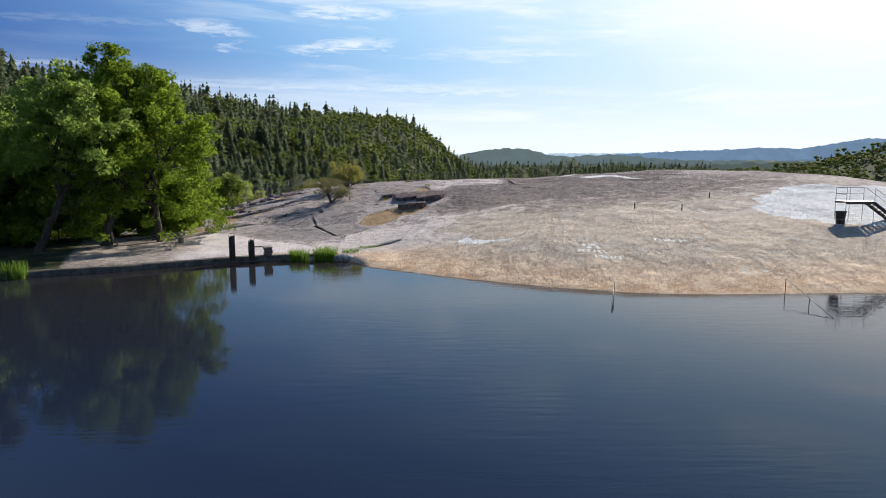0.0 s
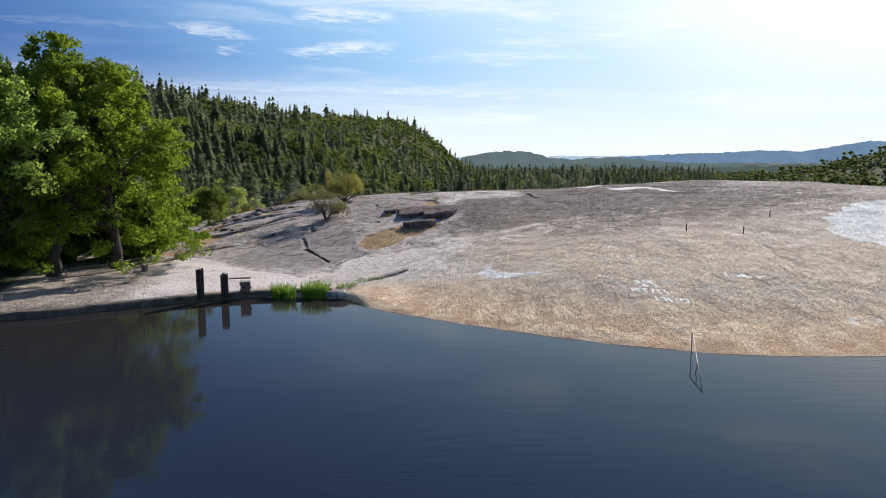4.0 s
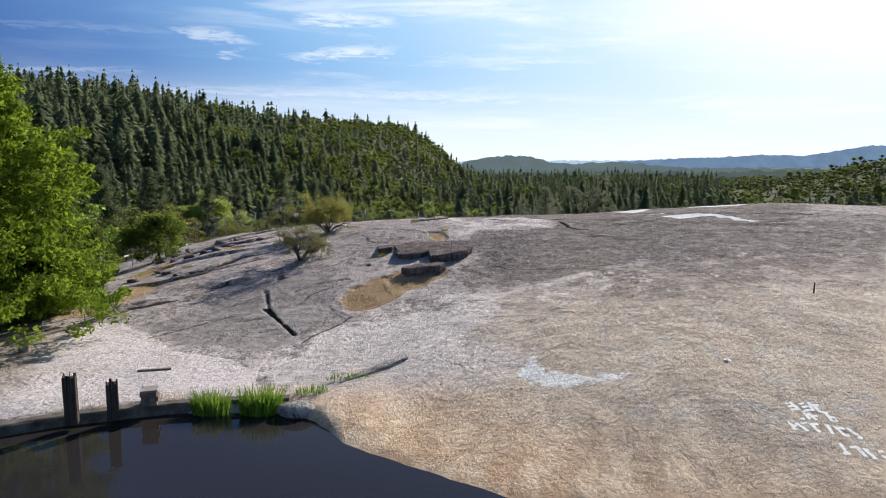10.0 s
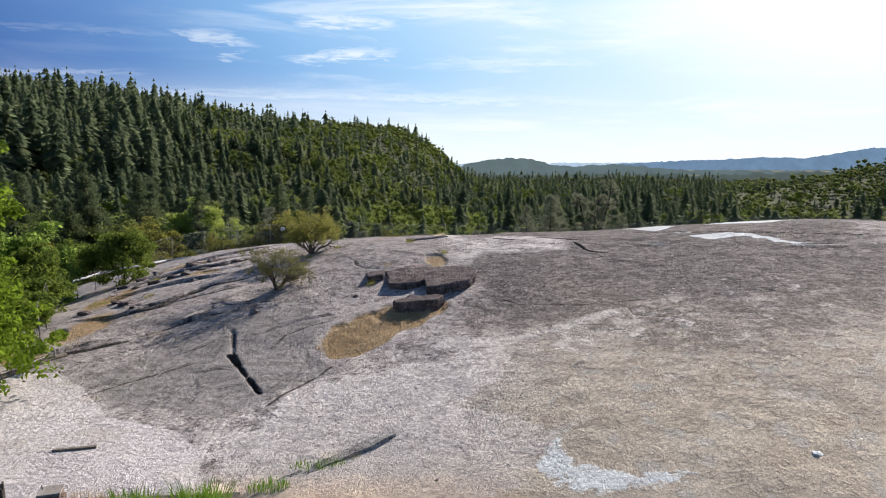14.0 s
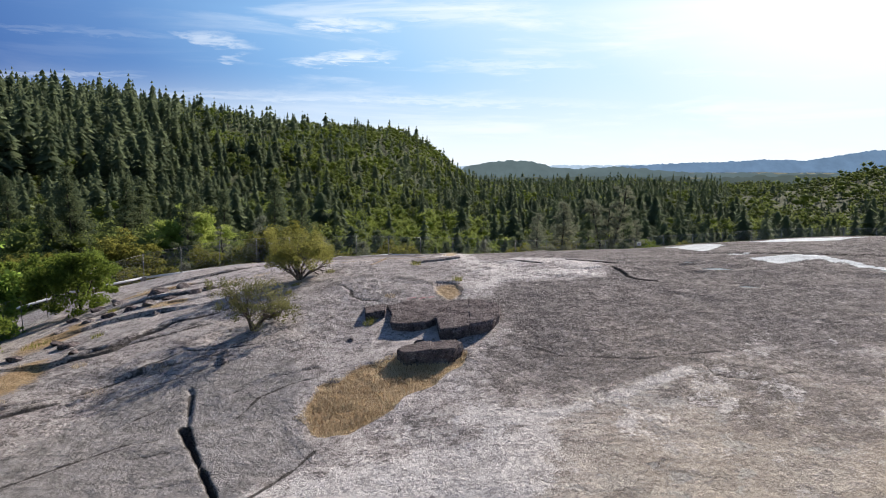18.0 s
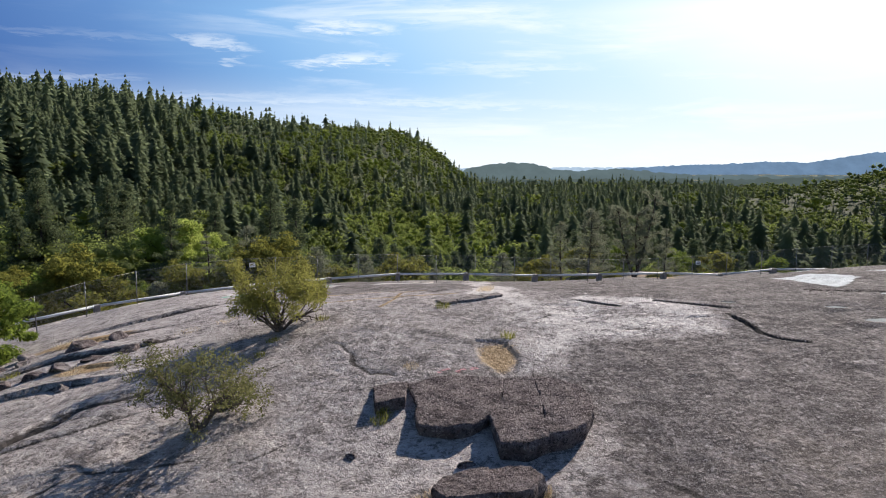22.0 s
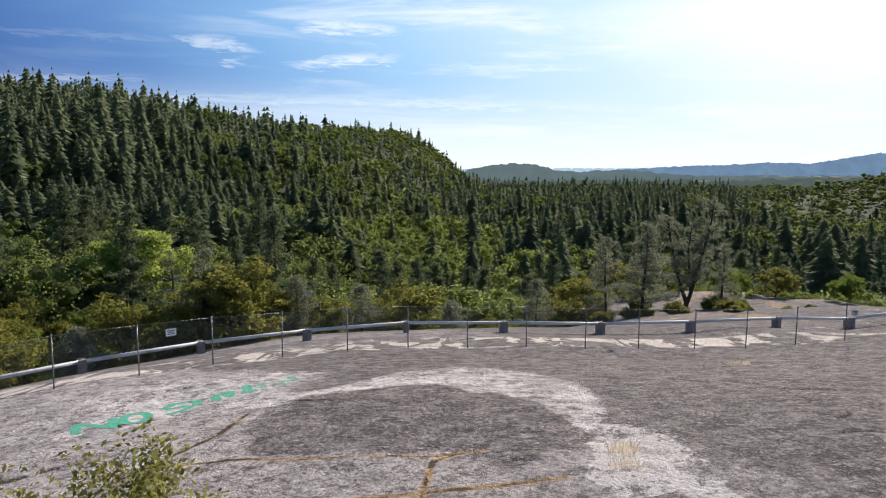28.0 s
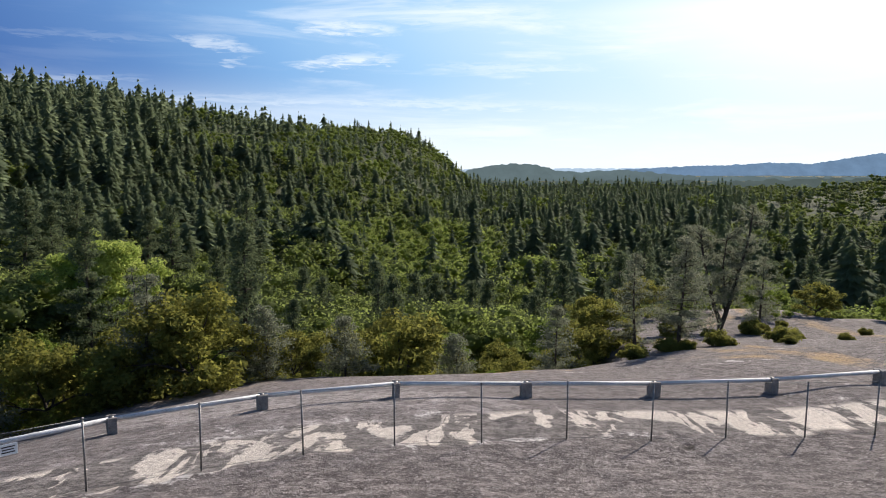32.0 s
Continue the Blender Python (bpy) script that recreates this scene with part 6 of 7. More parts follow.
HX, HY = rp.uniform(-7.4, -0.6, 46000), rp.uniform(55.4, 63.4, 46000)
grassy = inside(HX, HY, PIT) + 0.30 * lattice(HX, HY, 0.8, 81) > 0.02
HX, HY = HX[grassy], HY[grassy]
HZ = ground_z(HX, HY)
edge = np.clip(inside(HX, HY, PIT) / 0.5, 0.15, 1)
n = len(HX)
b = rp.uniform(0, 6.28, n)
hh = rp.uniform(0.05, 0.13, n) * (1 + 0.5 * lattice(HX, HY, 0.4, 83)) * (0.5 + 0.5 * edge) * np.where(HY > 61, 1.5, 1.0)
out = np.c_[np.cos(b), np.sin(b), np.zeros(n)]
across = np.c_[-np.sin(b), np.cos(b), np.zeros(n)] * 0.008
P0 = np.c_[HX, HY, HZ - 0.01]
P1 = P0 + np.c_[np.zeros(n), np.zeros(n), hh * 0.7] + out * (hh * 0.25)[:, None]
P2 = P0 + np.c_[np.zeros(n), np.zeros(n), hh] + out * (hh * 0.8)[:, None]
V = np.stack([P0 - across, P0 + across, P1 + across, P1 - across, P2], 1).reshape(-1, 3)
i5 = np.arange(n)[:, None] * 5
F = np.concatenate([i5 + np.array([[0, 1, 2]]), i5 + np.array([[0, 2, 3]]), i5 + np.array([[3, 2, 4]])])
tagged(raw("dry_grass", V, F, M_DRY), "golden dry grass filling a hollow in the rock", "grass", kind="stuff")
for i, (x, y, r, h, m) in enumerate(((-3.6, 74.0, 0.28, 0.3, M_SHRUB), (-1.3, 70.0, 0.25, 0.34, M_SHRUB), (-1.8, 68.4, 0.45, 0.07, M_DRY), (-2.1, 69.2, 0.35, 0.07, M_DRY), (-8.4, 73.3, 0.3, 0.2, M_SHRUB), (-9.9, 71.4, 0.25, 0.2, M_SHRUB), (-10.0, 70.0, 0.2, 0.22, M_SHRUB), (-1.7, 77.4, 0.35, 0.22, M_DRY), (-5.2, 65.2, 0.22, 0.3, M_SHRUB), (-4.6, 68.0, 0.25, 0.15, M_DRY),
                                   (-16.8, 70.3, 0.4, 0.25, M_DRY), (-19.5, 75.2, 0.7, 0.25, M_DRY), (-18.2, 66.6, 0.3, 0.25, M_SHRUB), (-21.2, 66.8, 0.6, 0.3, M_SHRUB), (-19.8, 61.4, 0.6, 0.25, M_DRY), (-18.6, 59.5, 0.6, 0.2, M_DRY), (-14.6, 53.3, 0.4, 0.12, M_DRY), (7.0, 92.3, 0.55, 0.30, M_DRY), (1.55, 90.9, 0.45, 0.08, M_DRY), (-1.55, 78.3, 0.35, 0.3, M_DRY), (-12.6, 74.6, 0.5, 0.15, M_DRY), (-14.0, 73.8, 0.5, 0.12, M_DRY), (-13.2, 62.0, 0.3, 0.12, M_DRY), (-15.2, 60.6, 0.4, 0.14, M_DRY), (-5.35, 64.95, 0.25, 0.25, M_SHRUB), (-20.0, 71.8, 0.35, 0.25, M_SHRUB), (-17.0, 62.8, 0.3, 0.2, M_DRY))):
    clump("grass_tuft", (x, y), 90, h, r, 0.014, m, "small yellow-green tuft rooted in a rock joint" if m == M_SHRUB else "small dry tuft rooted in a rock joint", 200 + i, "grass", group="tufts on the dome", lean=0.6)

# ---- slabs on the dome ----


def slab(outline, thick, label, seed, back=None, front=None, axis=None, material=None):
    """A sheet of granite, flush with the rock behind and standing proud in front, with broken undercut edges."""
    cx, cy = sum(p[0] for p in outline) / len(outline), sum(p[1] for p in outline) / len(outline)
    back = max(p[1] for p in outline) if back is None else back
    front = min(p[1] for p in outline) if front is None else front
    ring = []
    m = len(outline)
    for i, (x, y) in enumerate(outline):
        qx, qy = outline[(i + 1) % m]
        k = max(2, int(math.hypot(qx - x, qy - y) / 0.12))
        ring += [(x + (qx - x) * t / k, y + (qy - y) * t / k) for t in range(k)]
    ax = cx if axis is None else axis

    def top(x, y):
        t = min(1, max(0, (back - y) / (back - front)))
        return float(dome(np.array([x]), np.array([y]))[0]) + 0.06 + (thick - 0.06) * t ** 0.7 + 0.04 * (x - ax)

    bm = bmesh.new()
    layers = ((0.93, 0.0), (0.94, 0.2), (0.96, 0.45), (0.99, 0.62), (1.0, 0.78), (0.992, 0.90), (0.972, 0.97), (0.94, 1.0), (0.87, 1.0), (0.80, 1.0), (0.72, 1.0), (0.64, 1.0), (0.55, 1.0), (0.46, 1.0), (0.37, 1.0), (0.28, 1.0), (0.19, 1.0), (0.1, 1.0))
    rows = []
    for f, h in layers:
        row = []
        for x, y in ring:
            X, Y = cx + (x - cx) * f, cy + (y - cy) * f
            dx, dy = X - cx, Y - cy
            dl = math.hypot(dx, dy) + 1e-6
            w = (0.07 * noise.noise(Vector((X * 1.5, Y * 1.5, h * 0.6 + seed))) * (0.25 + 0.75 * (1 if min(height(X, Y) + 0.2, top(X, Y)) < top(X, Y) else 0)) + 0.05 * noise.noise(Vector((X * 5, Y * 5, h * 4 + seed)))) * (1 if f > 0.9 else 0.2)
            g = min(height(X, Y), top(X, Y)) - 0.15
            z = g + (top(X, Y) - g) * h
            if h >= 0.95:
                z += 0.05 * noise.noise(Vector((X * 1.6, Y * 1.6, 0.0))) + 0.02 * noise.noise(Vector((X * 7, Y * 7, seed)))
            row.append(bm.verts.new((X + dx / dl * w, Y + dy / dl * w, z)))
        rows.append(row)
    for a, c in zip(rows, rows[1:]):
        for j in range(len(ring)):
            q = (j + 1) % len(ring)
            bm.faces.new((a[j], a[q], c[q], c[j]))
    mid = bm.verts.new((cx, cy, top(cx, cy)))
    for j in range(len(ring)):
        bm.faces.new((rows[-1][j], rows[-1][(j + 1) % len(ring)], mid))
    bmesh.ops.recalc_face_normals(bm, faces=bm.faces)
    return tagged(part("rock_slab", bm, material or M_ROCK), label, "rock slab", "slabs on the dome")


slab([(-4.75, 67.2), (-3.0, 67.3), (-1.75, 66.65), (-1.9, 65.3), (-2.3, 64.3), (-2.8, 63.85), (-3.4, 63.75), (-4.25, 64.1), (-4.4, 65.6)], 0.56, "thick dark granite slab with an undercut broken edge", 1, 67.4, 62.6, -1.9)
slab([(-1.76, 66.6), (-0.88, 66.5), (-0.92, 64.5), (-0.94, 62.8), (-1.5, 62.5), (-2.2, 62.7), (-2.34, 64.2), (-1.94, 65.2)], 0.56, "granite slab split along a straight joint", 2, 67.4, 62.6, -1.9)
slab([(-0.91, 66.5), (-0.5, 66.4), (-0.1, 66.1), (0.28, 65.5), (0.45, 64.7), (0.35, 63.9), (0.05, 63.3), (-0.45, 62.9), (-0.98, 62.8), (-0.96, 64.5)], 0.56, "rounded corner slab of dark granite", 3, 67.4, 62.6, -1.9)
slab([(-3.6, 62.0), (-2.52, 62.15), (-2.48, 60.9), (-3.5, 60.9), (-3.85, 61.4)], 0.48, "block of dark granite above the dry grass", 4, 62.9, 60.9)
slab([(-2.58, 62.15), (-1.5, 62.05), (-1.3, 61.4), (-1.6, 60.9), (-2.52, 60.9)], 0.48, "cracked granite block beside the grassy hollow", 5, 62.9, 60.9)
slab([(-5.7, 66.8), (-4.65, 67.0), (-4.65, 65.5), (-5.5, 65.3)], 0.36, "small dark slab beside the larger slabs", 6)
slab([(-2.9, 74.6), (-2.1, 74.75), (-1.4, 75.2), (-1.0, 75.55), (-1.2, 76.0), (-2.3, 75.8), (-3.1, 75.2)], 0.15, "thin lip of speckled granite on the crest", 7, material=M_BLOCKROCK)
slab([(-3.6, 74.3), (-3.0, 74.5), (-3.1, 75.4), (-3.9, 75.2)], 0.12, "small flake of granite on the crest", 8, material=M_BLOCKROCK)

low_ledge()

# ---- rails in the water, markers, stairs ----


def handrail(post, mid, end, label):
    th = empty("handrail", pose(post[0], post[1], 0), label, "handrail", "handrails in the pond")
    o = Vector((post[0], post[1], 0))
    top = Vector((0, 0, post[2]))
    e = Vector(end) - o
    g = -0.9
    rod("upright", [(0, 0, g), (0, 0, 0.3), tuple(top)], 0.017, M_RUST, th, 8)
    rod("rail", [tuple(top), tuple(top.lerp(e, 0.5)), tuple(e)], 0.016, M_DULLSTEEL, th, 8)
    m = top.lerp(e, mid)
    rod("brace", [(m.x, m.y, m.z), (m.x, m.y, m.z - 0.3), (m.x - 0.06, m.y, m.z - 0.45), (m.x - 0.06, m.y, -1.0)], 0.017, M_RUST, th, 8)
    return th


handrail((9.0, 35.0, 0.94), 0.52, (7.75, 30.6, -0.02), "thin steel handrail running down into the pond")
handrail((17.75, 34.8, 0.82), 0.52, (17.25, 29.5, -0.02), "bent steel handrail running down into the pond")
for i, (x, y, h) in enumerate(((14.8, 52.0, 0.42), (18.2, 51.4, 0.45), (22.1, 56.1, 0.42))):
    th = empty("marker_rod", pose(x, y, height(x, y) - 0.05), "short dark iron rod set upright in the rock", "rod", "iron rods on the dome")
    rod("shaft", [(0, 0, 0), (0.01, 0, h), (0.012, 0, h + 0.08)], 0.028, M_TIMBER, th, 8)
    rod("socket", [(0, 0, 0.0), (0, 0, 0.07)], 0.06, M_BLOCK, th, 10)

stair = empty("platform_stair", pose(28.5, 47.0, 0.0), "rusty steel platform with open stairs on the rock", "stairs")
PZ = 3.92
bm = bmesh.new()
box(bm, (2.0, 1.3, 0.06), (0, 0, PZ), 0.01)
part("deck", bm, M_DULLSTEEL, stair)
for yy in (-0.65, 0.65):
    bm = bmesh.new()
    box(bm, (2.0, 0.06, 0.16), (0, yy, PZ - 0.06), 0.008)
    part("edge_beam", bm, M_TIMBER, stair)
for x, y in ((-0.97, -0.62), (-0.97, 0.62), (0.95, -0.62), (0.95, 0.62), (0.0, 0.62)):
    gz = height(28.5 + x, 47 + y) - 0.05
    rod("leg", [(x, y, gz), (x, y, PZ + 0.95)], 0.016, M_DULLSTEEL, stair, 8)
for x0, y0, x1, y1 in ((-0.97, -0.62, -0.97, 0.62), (-0.97, 0.62, 0.95, 0.62)):
    for hz in (0.5, 0.93):
        rod("guard_rail", [(x0, y0, PZ + hz), (x1, y1, PZ + hz)], 0.016, M_DULLSTEEL, stair, 8)
foot = Vector((2.75, -0.3, height(31.2, 46.7)))
head_ = Vector((1.0, 0.0, PZ))
for yy in (-0.5, 0.5):
    d = foot - head_
    bm = bmesh.new()
    L_ = d.length
    box(bm, (L_, 0.06, 0.22), (0, 0, 0), 0.008)
    ob = part("stringer", bm, M_TIMBER, stair)
    ob.matrix_basis = Matrix.Translation((head_ + foot) / 2 + Vector((0, yy, -0.08))) @ Vector((1, 0, 0)).rotation_difference(d).to_matrix().to_4x4()
    rod("stair_rail", [tuple(head_ + Vector((0, yy, 0.93))), tuple(foot + Vector((0, yy, 0.93))), tuple(foot + Vector((0, yy, 0)))], 0.016, M_DULLSTEEL, stair, 8)
for k in range(7):
    p = head_.lerp(foot, (k + 0.6) / 7.4)
    bm = bmesh.new()
    box(bm, (0.26, 0.94, 0.04), (p.x, p.y, p.z), 0.006)
    part("tread", bm, M_BLOCK, stair, "pale worn tread")

bin_ = empty("barrel_planter", pose(27.35, 46.6, height(27.35, 46.6) - 0.03), "dark tapered tub standing beside the platform", "tub")
bm = bmesh.new()
tubes(bm, [([(0, 0, 0), (0, 0, 0.28), (0, 0, 0.56), (0, 0, 0.84)], [0.25, 0.285, 0.31, 0.335], 20)])
part("body", bm, M_TIMBER, bin_)
rod("rim", [(0, 0, 0.80), (0, 0, 0.87)], 0.36, M_TIMBER, bin_, 20)
rod("hoop", [(0, 0, 0.3), (0, 0, 0.34)], 0.3, M_DULLSTEEL, bin_, 20)

# beach: stump, plank and low rail
stump = empty("tree_stump", pose(-19.7, 51.6, height(-19.7, 51.6) - 0.03, rz=20), "short sawn log stump on the gravel", "stump")
part("trunk", tubes(bmesh.new(), [([(0, 0, 0), (0.01, 0, 0.2), (0, 0.01, 0.42)], [0.25, 0.22, 0.21], 16)]), M_WOOD, stump)
rod("cut_face", [(0, 0.01, 0.415), (0, 0.01, 0.428)], 0.195, M_BLOCK, stump, 16, "pale sawn top")
bm = bmesh.new()
box(bm, (1.25, 0.13, 0.07), (0, 0, 0.03), 0.015, 0.012)
plank = tagged(part("driftwood_plank", bm, M_WOOD), "grey weathered plank lying on pale gravel", "plank")
plank.matrix_basis = pose(-12.9, 49.0, height(-12.9, 49.0) + 0.005, rz=14)
rail = empty("beach_rail", pose(-20.4, 54.2, height(-20.4, 54.2)), "low wooden rail along the edge of the beach", "rail")
RL = [(-2.9, -5.2), (-1.5, -2.9), (0.0, 0.0), (1.0, 1.9), (1.9, 3.5)]
for x, y in RL:
    z = height(-20.4 + x, 54.2 + y) - rail.location.z
    rod("post", [(x, y, z - 0.1), (x, y, z + 0.55)], 0.035, M_DULLSTEEL, rail, 8)
for hz in (0.28, 0.52):
    rod("rail", [(x, y, height(-20.4 + x, 54.2 + y) - rail.location.z + hz) for x, y in RL], 0.02, M_DULLSTEEL, rail, 8)
logk = tagged(sweep("edging_log", [(-23.6, 48.6), (-21.9, 51.2), (-20.5, 54.1), (-19.0, 57.0), (-18.3, 58.2)], [(-0.12, -0.1), (0.12, -0.1), (0.13, 0.08), (0.07, 0.16), (-0.07, 0.16), (-0.13, 0.08)], M_WOOD, zs=lambda x, y: height(x, y), jit=0.015), "weathered timber edging between beach and trees", "edging")

# ---- fence and pipe behind the dome ----
FENCE = [(-20.5, 60.0), (-21.8, 62.7), (-23.2, 65.3), (-24.6, 68.0), (-25.6, 70.8), (-26.2, 73.7), (-26.5, 76.7), (-26.3, 79.7), (-25.6, 82.6), (-24.3, 85.3), (-22.4, 87.6), (-20.0, 89.4), (-17.4, 90.8), (-15.15, 92.8), (-12.55, 94.3), (-9.75, 95.35), (-7.0, 96.5), (-4.1, 97.15), (-1.15, 97.6), (1.85, 97.85),
         (4.75, 98.55), (7.7, 98.75), (10.6, 99.3), (13.5, 99.85), (16.45, 100.4), (19.4, 100.9), (22.4, 101.3), (25.4, 101.6), (28.4, 101.8), (31.4, 101.9), (34.4, 101.9), (37.4, 101.7), (40.4, 101.4), (43.3, 100.9), (46.2, 100.2)]
fence = empty("chain_link_fence", pose(0, 0, 0), "tall grey chain-link fence along the rock's far edge", "fence")
FH = 2.05
tops = []
for x, y in FENCE:
    z = height(x, y)
    lx, ly = random.uniform(-0.03, 0.03), random.uniform(-0.03, 0.03)
    tops.append((Vector((x, y, z + 0.04)), Vector((x + lx, y + ly, z + FH))))
    p = rod("post", [(x, y, z - 0.15), (x + lx, y + ly, z + FH)], 0.027, M_DULLSTEEL, fence, 8)
    part("cap", tubes(bmesh.new(), [([(x + lx, y + ly, z + FH), (x + lx, y + ly, z + FH + 0.03), (x + lx, y + ly, z + FH + 0.05)], [0.04, 0.036, 0.015], 8)]), M_DULLSTEEL, p)
for (a0, a1), (b0, b1) in zip(tops, tops[1:]):
    wide = (b0 - a0).length
    V, F = [], []
    step, half = 0.085, 0.0014
    nx_ = int((wide + FH) / step)
    for sgn in (1, -1):
        for k in range(nx_ + 1):
            u0 = -FH + k * step if sgn > 0 else k * step
            # a wire climbs 45 degrees across the panel; clip it to the panel
            s0, s1 = (max(0, -u0), min(FH, wide - u0)) if sgn > 0 else (max(0, u0 - wide), min(FH, u0))
            if s1 - s0 < 0.05:
                continue
            q = []
            for s in (s0, s1):
                u, h = (u0 + sgn * s) / wide, s / FH
                q.append(a0.lerp(b0, u).lerp(a1.lerp(b1, u), h))
            across = Vector((0, 0, half * 1.4))
            n = len(V)
            V += [q[0] - across, q[0] + across, q[1] + across, q[1] - across]
            F.append((n, n + 1, n + 2, n + 3))
    raw("wire_mesh", [tuple(v) for v in V], F, M_WIRE, fence)
    rod("top_wire", [tuple(a1), tuple(b1)], 0.007, M_WIRE, fence, 5)
    rod("bottom_wire", [tuple(a0 + Vector((0, 0, 0.03))), tuple(b0 + Vector((0, 0, 0.03)))], 0.005, M_WIRE, fence, 5)


def sign(x, y, z, rz, label):
    th = empty("fence_sign", pose(x, y, z, rz=rz), label, "sign", "signs on the fence")
    bm = bmesh.new()
    box(bm, (0.42, 0.015, 0.3), (0, 0, 0), 0.004)
    part("plate", bm, M_SIGN, th)
    for k, w in ((0.07, 0.3), (0.0, 0.26), (-0.07, 0.3)):
        bm = bmesh.new()
        box(bm, (w, 0.004, 0.03), (0, -0.0115, k), 0.0)
        part("print", bm, M_TIMBER, th, "dark bar of lettering")


M_SIGN = simple("sign_white", (0.66, 0.66, 0.66), (0.80, 0.80, 0.79), 2.0, 0.5, bump=0.05)
sign(-16.4, 91.62, height(-16.4, 91.62) + 1.6, 41, "small white notice wired to the chain-link fence")
sign(16.9, 100.42, height(16.9, 100.42) + 1.5, 10, "small pale notice wired to the fence")

PIPE = [(-41.0, 74.0), (-39.5, 80.0), (-36.8, 85.6), (-33.0, 90.3), (-28.5, 94.4), (-23.8, 98.2), (-19.0, 101.8), (-13.55, 104.5), (-7.6, 105.4), (-1.6, 105.4), (4.6, 106.3), (10.5, 106.9), (16.9, 108.7), (22.8, 110.4), (28.7, 112.0), (34.6, 113.3), (40.6, 114.2)]
pipe = empty("pipeline", pose(0, 0, 0), "silver-white water pipe carried along the slope on blocks", "pipe")
PTS = []
for i, (x, y) in enumerate(PIPE):
    z = height(x, y) + 0.52
    PTS.append(Vector((x, y, z + 0.11)))
    qx, qy = PIPE[min(i + 1, len(PIPE) - 1)]
    px_, py_ = PIPE[max(i - 1, 0)]
    th = empty("pipe_support", pose(x, y, height(x, y), rz=math.degrees(math.atan2(qy - py_, qx - px_))), "weathered concrete block carrying the pipe", "block", "blocks under the pipe")
    w = random.uniform(0.34, 0.5)
    bm = bmesh.new()
    vs = box(bm, (w, 0.55, 0.78), (0, 0, 0.18), 0.03, 0.02)
    part("block", bm, M_BLOCK, th)
    for yy in (-0.2, 0.2):
        bm = bmesh.new()
        box(bm, (w, 0.14, 0.2), (0, yy, 0.64), 0.03, 0.015)
        part("cheek", bm, M_BLOCK, th)
for a, b in zip(PTS, PTS[1:]):
    ob = rod("pipe_length", [tuple(a), tuple(a.lerp(b, 0.5)), tuple(b)], 0.10, M_PIPE, pipe, 14)
    d = (b - a).normalized()
    rod("coupling", [tuple(a - d * 0.09), tuple(a + d * 0.09)], 0.122, M_DULLSTEEL, ob, 14)

# ---- paint on the rock ----


def paint(name, strokes, width, material, label, lift=0.010):
    """Brush strokes that follow the rock."""
    V, F = [], []
    for line in strokes:
        pts = []
        for (ax, ay), (bx, by) in zip(line, line[1:]):
            n = max(1, int(math.hypot(bx - ax, by - ay) / 0.1))
            pts += [(ax + (bx - ax) * k / n, ay + (by - ay) * k / n) for k in range(n)]
        pts.append(line[-1])
        base = len(V)
        for i, (x, y) in enumerate(pts):
            (px, py), (qx, qy) = pts[max(0, i - 1)], pts[min(len(pts) - 1, i + 1)]
            d = math.hypot(qx - px, qy - py) or 1
            for s in (-1, 0, 1):
                X, Y = x - (qy - py) / d * width / 2 * s, y + (qx - px) / d * width / 2 * s
                V.append((X, Y, height(X, Y) + lift))
        for i in range(len(pts) - 1):
            for c in (0, 1):
                F.append((base + 3 * i + c, base + 3 * i + c + 1, base + 3 * i + c + 4, base + 3 * i + c + 3))
    ob = raw(name, V, F, material, smooth=True)
    return tagged(ob, label, "graffiti", "painted marks on the rock")


def worn_paint(name, tone, cover=0.5):
    k = Mat(name, 0.8, 0, 0.2)
    v = k.noise(7, 6, 0.72)
    k.color(k.mix(k.ramp(k.noise(20, 3), 0.4, 0.6), tone, tuple(min(0.8, 1.25 * c + 0.03) for c in tone)))
    bare = k.t.nodes.new("ShaderNodeBsdfTransparent")
    ms = k.t.nodes.new("ShaderNodeMixShader")
    k.link(k.ramp(v, cover - 0.04, cover + 0.06), ms.inputs[0])
    k.link(k.b.outputs[0], ms.inputs[1])
    k.link(bare.outputs[0], ms.inputs[2])
    k.link(ms.outputs[0], k.t.nodes["Material Output"].inputs["Surface"])
    return k.m


M_GREEN = worn_paint("green_paint", (0.06, 0.29, 0.20), 0.58)
M_GREENOLD = worn_paint("worn_green_paint", (0.12, 0.30, 0.23), 0.52)
M_PINK = worn_paint("pink_paint", (0.50, 0.24, 0.25), 0.48)
M_WHITE = worn_paint("white_paint", (0.72, 0.74, 0.72), 0.60)
M_SLATE = worn_paint("slate_paint", (0.07, 0.10, 0.10), 0.56)
M_FADED = worn_paint("faded_paint", (0.27, 0.22, 0.185), 0.42)


def along(ax, ay, bx, by, letters):
    """Letter strokes given in a unit square, set on a slanted baseline."""
    return lambda i, n, h: [[(ax + (bx - ax) * (i + 0.8 * u) / n + h[0] * v, ay + (by - ay) * (i + 0.8 * u) / n + h[1] * v) for u, v in s] for s in letters]


N_ = [[(0, 0), (0, 1), (1, 0), (1, 1)]]
O_ = [[(0.5 + 0.5 * math.sin(a), 0.5 + 0.5 * math.cos(a)) for a in np.linspace(0, 2 * math.pi, 13)]]
S_ = [[(0.95, 0.95), (0.5, 1.0), (0.1, 0.8), (0.3, 0.58), (0.7, 0.45), (0.9, 0.22), (0.5, 0.0), (0.05, 0.05)]]
up_ = (-0.68, 1.2)
paint("painted_letter", along(-14.9, 81.75, -13.9, 82.3, N_)(0, 1, up_), 0.26, M_GREEN, "large faded green painted letter N on pale rock")
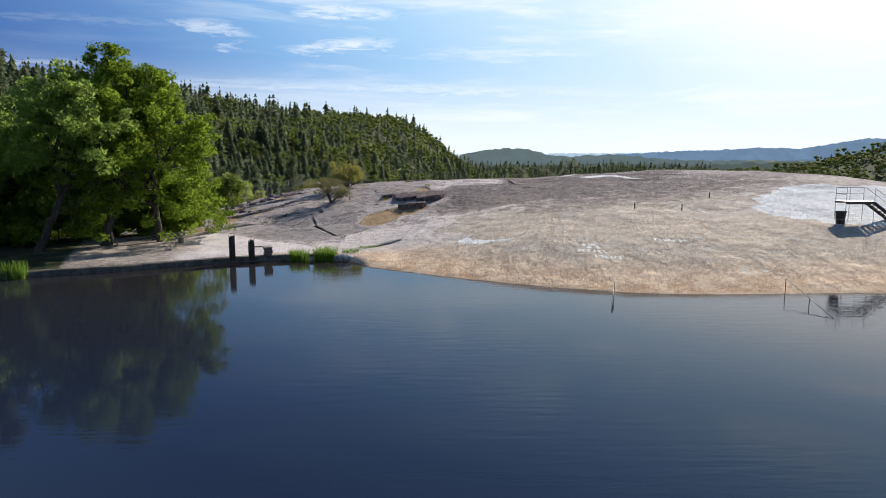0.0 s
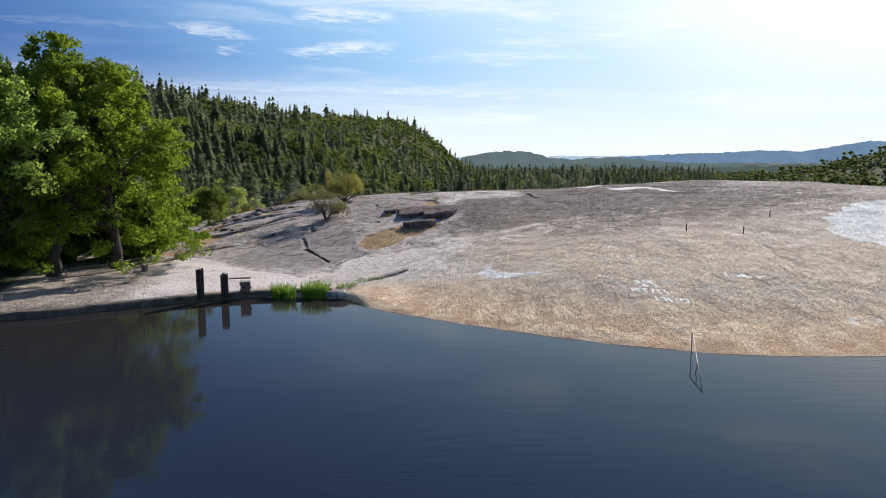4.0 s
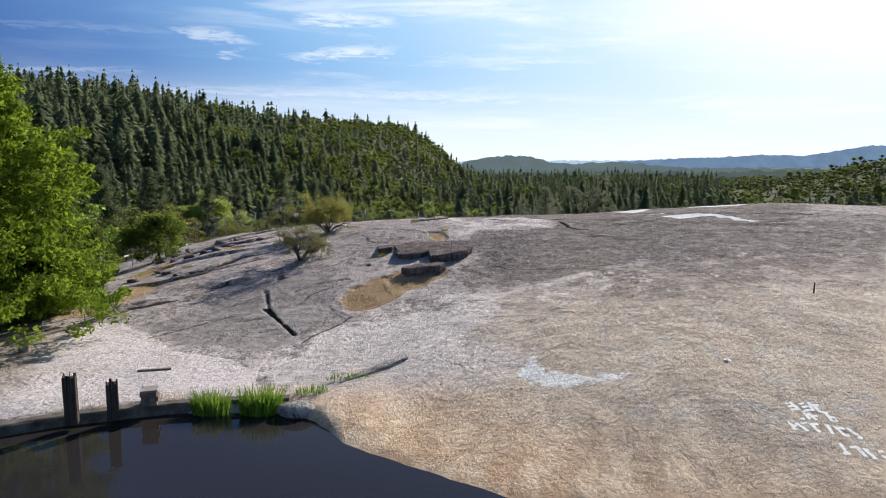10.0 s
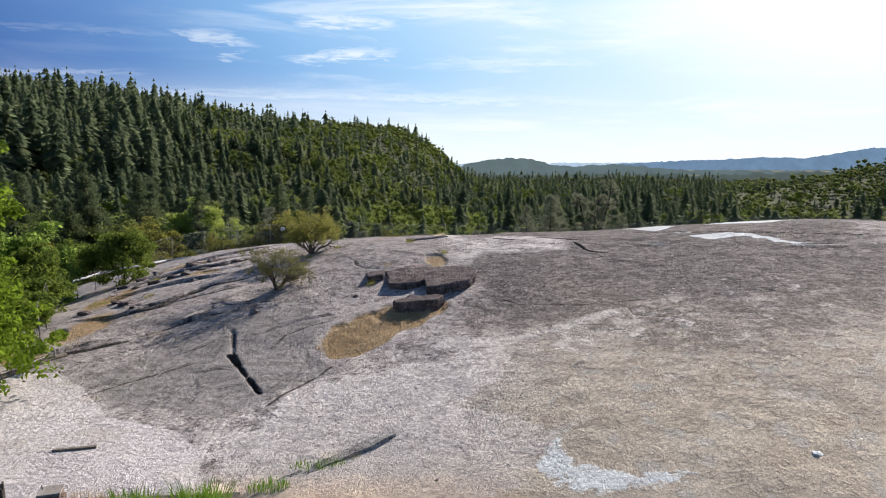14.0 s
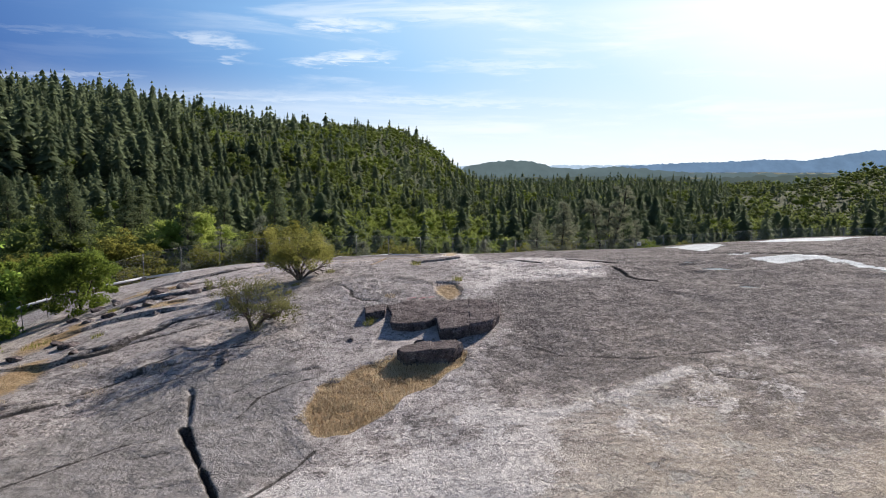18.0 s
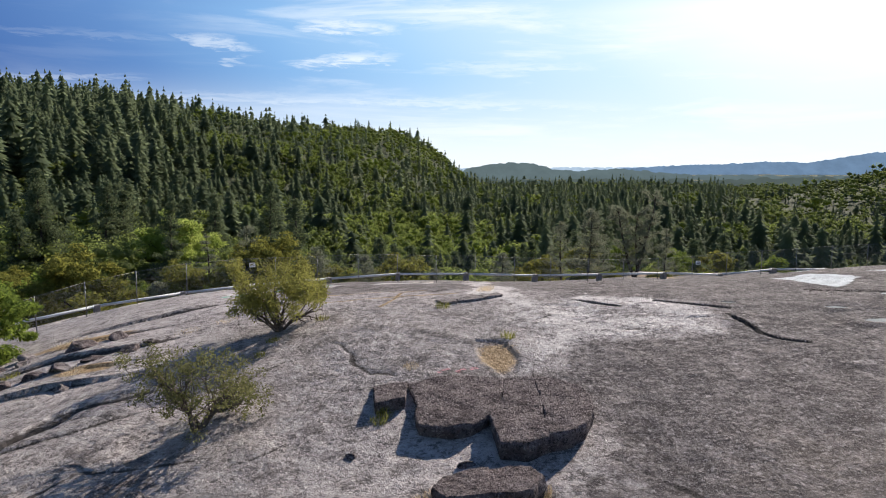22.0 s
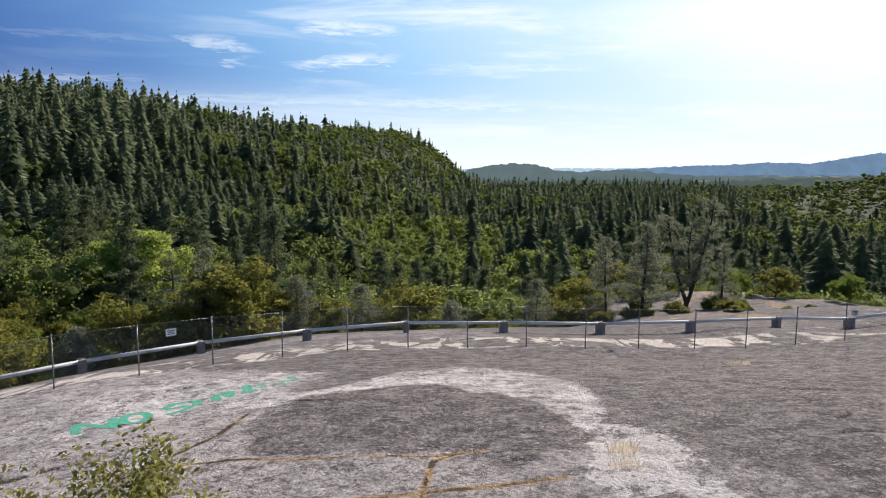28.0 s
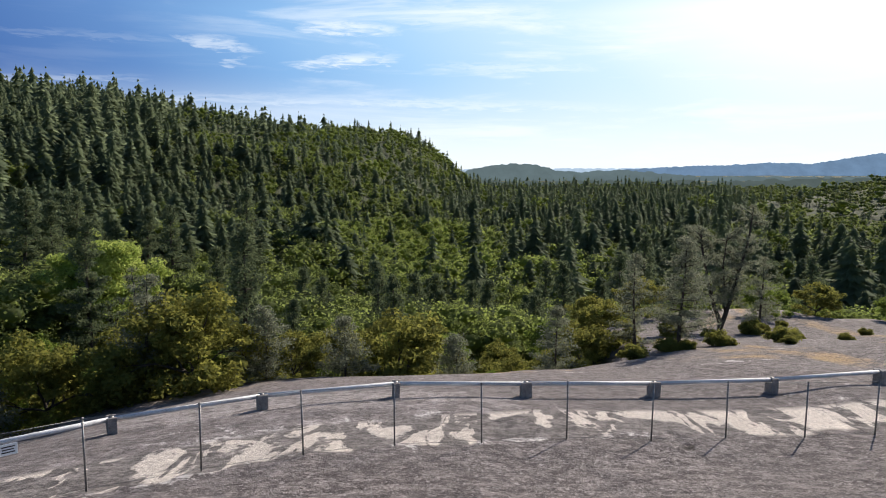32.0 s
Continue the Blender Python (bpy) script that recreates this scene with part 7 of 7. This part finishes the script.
paint("painted_letter", along(-13.95, 82.4, -13.3, 83.0, O_)(0, 1, up_), 0.26, M_GREEN, "large faded green painted letter O on pale rock")
paint("painted_letter", along(-13.2, 83.25, -12.4, 84.1, S_)(0, 1, up_), 0.26, M_GREEN, "large faded green painted letter S on pale rock")
# the rest of the word is too worn to read
for i, (ax, ay, bx, by) in enumerate(((-12.65, 84.3, -13.0, 85.1), (-12.2, 84.7, -12.55, 85.5), (-12.55, 85.45, -12.2, 85.9), (-11.95, 85.1, -12.2, 85.9), (-11.75, 85.6, -11.3, 85.9), (-11.6, 85.9, -11.9, 86.7), (-11.2, 86.2, -11.5, 87.0), (-11.0, 86.7, -10.6, 87.0), (-10.9, 87.2, -10.5, 87.6), (-10.4, 87.3, -10.8, 88.3))):
    paint("painted_bar", [[(ax, ay), (bx, by)]], 0.30, M_GREEN if i < 6 else M_GREENOLD, "short worn bar of green paint on pale rock")

scrawl = random.Random(21)
for ax, ay, bx, by, n in ((8.76, 42.05, 9.86, 41.75, 3), (8.78, 41.53, 10.0, 41.33, 3), (8.39, 41.07, 10.14, 40.5, 6), (9.08, 39.93, 10.61, 39.37, 5), (13.41, 42.4, 15.42, 41.93, 4)):
    for k in range(n):
        u = k / n
        x0, y0 = ax + (bx - ax) * u, ay + (by - ay) * u
        w = 0.6 * math.hypot(bx - ax, by - ay) / n
        for lift in (0.0, 0.18, 0.36):
            if scrawl.random() < 0.6:
                a = scrawl.uniform(-0.6, 0.2)
                v = w * scrawl.uniform(0.5, 1.0)
                paint("painted_bar", [[(x0, y0 + lift), (x0 + v * math.cos(a), y0 + lift + v * math.sin(a))]], scrawl.uniform(0.09, 0.12), M_WHITE, "short white bar of paint on tan rock")
        o = scrawl.choice((0.0, 0.5, 1.0)) * w
        paint("painted_bar", [[(x0 + o, y0 - 0.04), (x0 + o + scrawl.uniform(-0.15, 0.1), y0 + 0.42)]], 0.10, M_WHITE, "short white bar of paint on tan rock")
# a dark painted scroll on the pale band, and one bar beside it
scroll = [(-6.45 + 0.42 * (1 - 0.10 * q) * math.cos(0.9 * q), 87.55 + 0.36 * (1 - 0.10 * q) * math.sin(0.9 * q)) for q in np.arange(0, 8, 0.35)]
paint("painted_scroll", [scroll, [(-6.03, 87.55), (-5.6, 88.1), (-5.2, 88.5), (-4.9, 88.3)]], 0.07, M_SLATE, "thin dark painted scroll on pale rock")
bm = bmesh.new()
bmesh.ops.create_icosphere(bm, subdivisions=2, radius=0.13)
for v in bm.verts:
    v.co = Vector((v.co.x * (1 + 0.5 * noise.noise(v.co * 14)), v.co.y * (1 + 0.5 * noise.noise(v.co * 11)), max(0, v.co.z) * 0.5 * (1 + noise.noise(v.co * 20))))
scrap = tagged(part("paper_scrap", bm, M_SIGN), "small crumpled white paper scrap on the rock", "litter")
scrap.matrix_basis = pose(8.25, 45.31, height(8.25, 45.31) + 0.005, rz=30)
for ax, ay, bx, by in ((8.0, 43.6, 9.6, 43.0), (10.0, 43.0, 11.2, 42.6), (9.2, 45.4, 10.6, 45.0), (11.0, 44.9, 12.2, 44.5), (7.4, 42.4, 8.4, 42.1)):
    paint("painted_bar", [[(ax, ay), (ax + (bx - ax) * 0.42, ay + (by - ay) * 0.42)]], 0.09, M_FADED, "thin faded dark bar of paint on rock")
    paint("painted_bar", [[(ax + (bx - ax) * 0.55, ay + (by - ay) * 0.55), (bx, by)]], 0.09, M_FADED, "thin faded dark bar of paint on rock")

for ax, ay, bx, by in ((-3.75, 67.55, -3.35, 67.75), (-3.15, 67.5, -2.85, 67.7), (-2.75, 67.65, -2.45, 67.75)):
    paint("painted_bar", [[(ax, ay), (bx, by)]], 0.16, M_PINK, "small smear of pink paint behind the slab")

# rain pools on the crest
for i, (x, y, rx, ry) in enumerate(POOLS):
    z = POOL_Z(x, y)
    a = np.linspace(0, 2 * math.pi, 33)[:-1]
    q = 1.2 + 0.1 * np.sin(2 * a + 2 * i) + 0.05 * np.sin(3 * a + i)
    V = np.concatenate([[(x, y, z)], np.c_[x + rx * q * np.cos(a), y + ry * q * np.sin(a), np.full(32, z)]])
    F = [(0, 1 + k, 1 + (k + 1) % 32) for k in range(32)]
    tagged(raw("rain_pool", V, F, M_POOL), "shallow rain pool lying in a dip of the rock", "puddle", "rain pools on the crest")
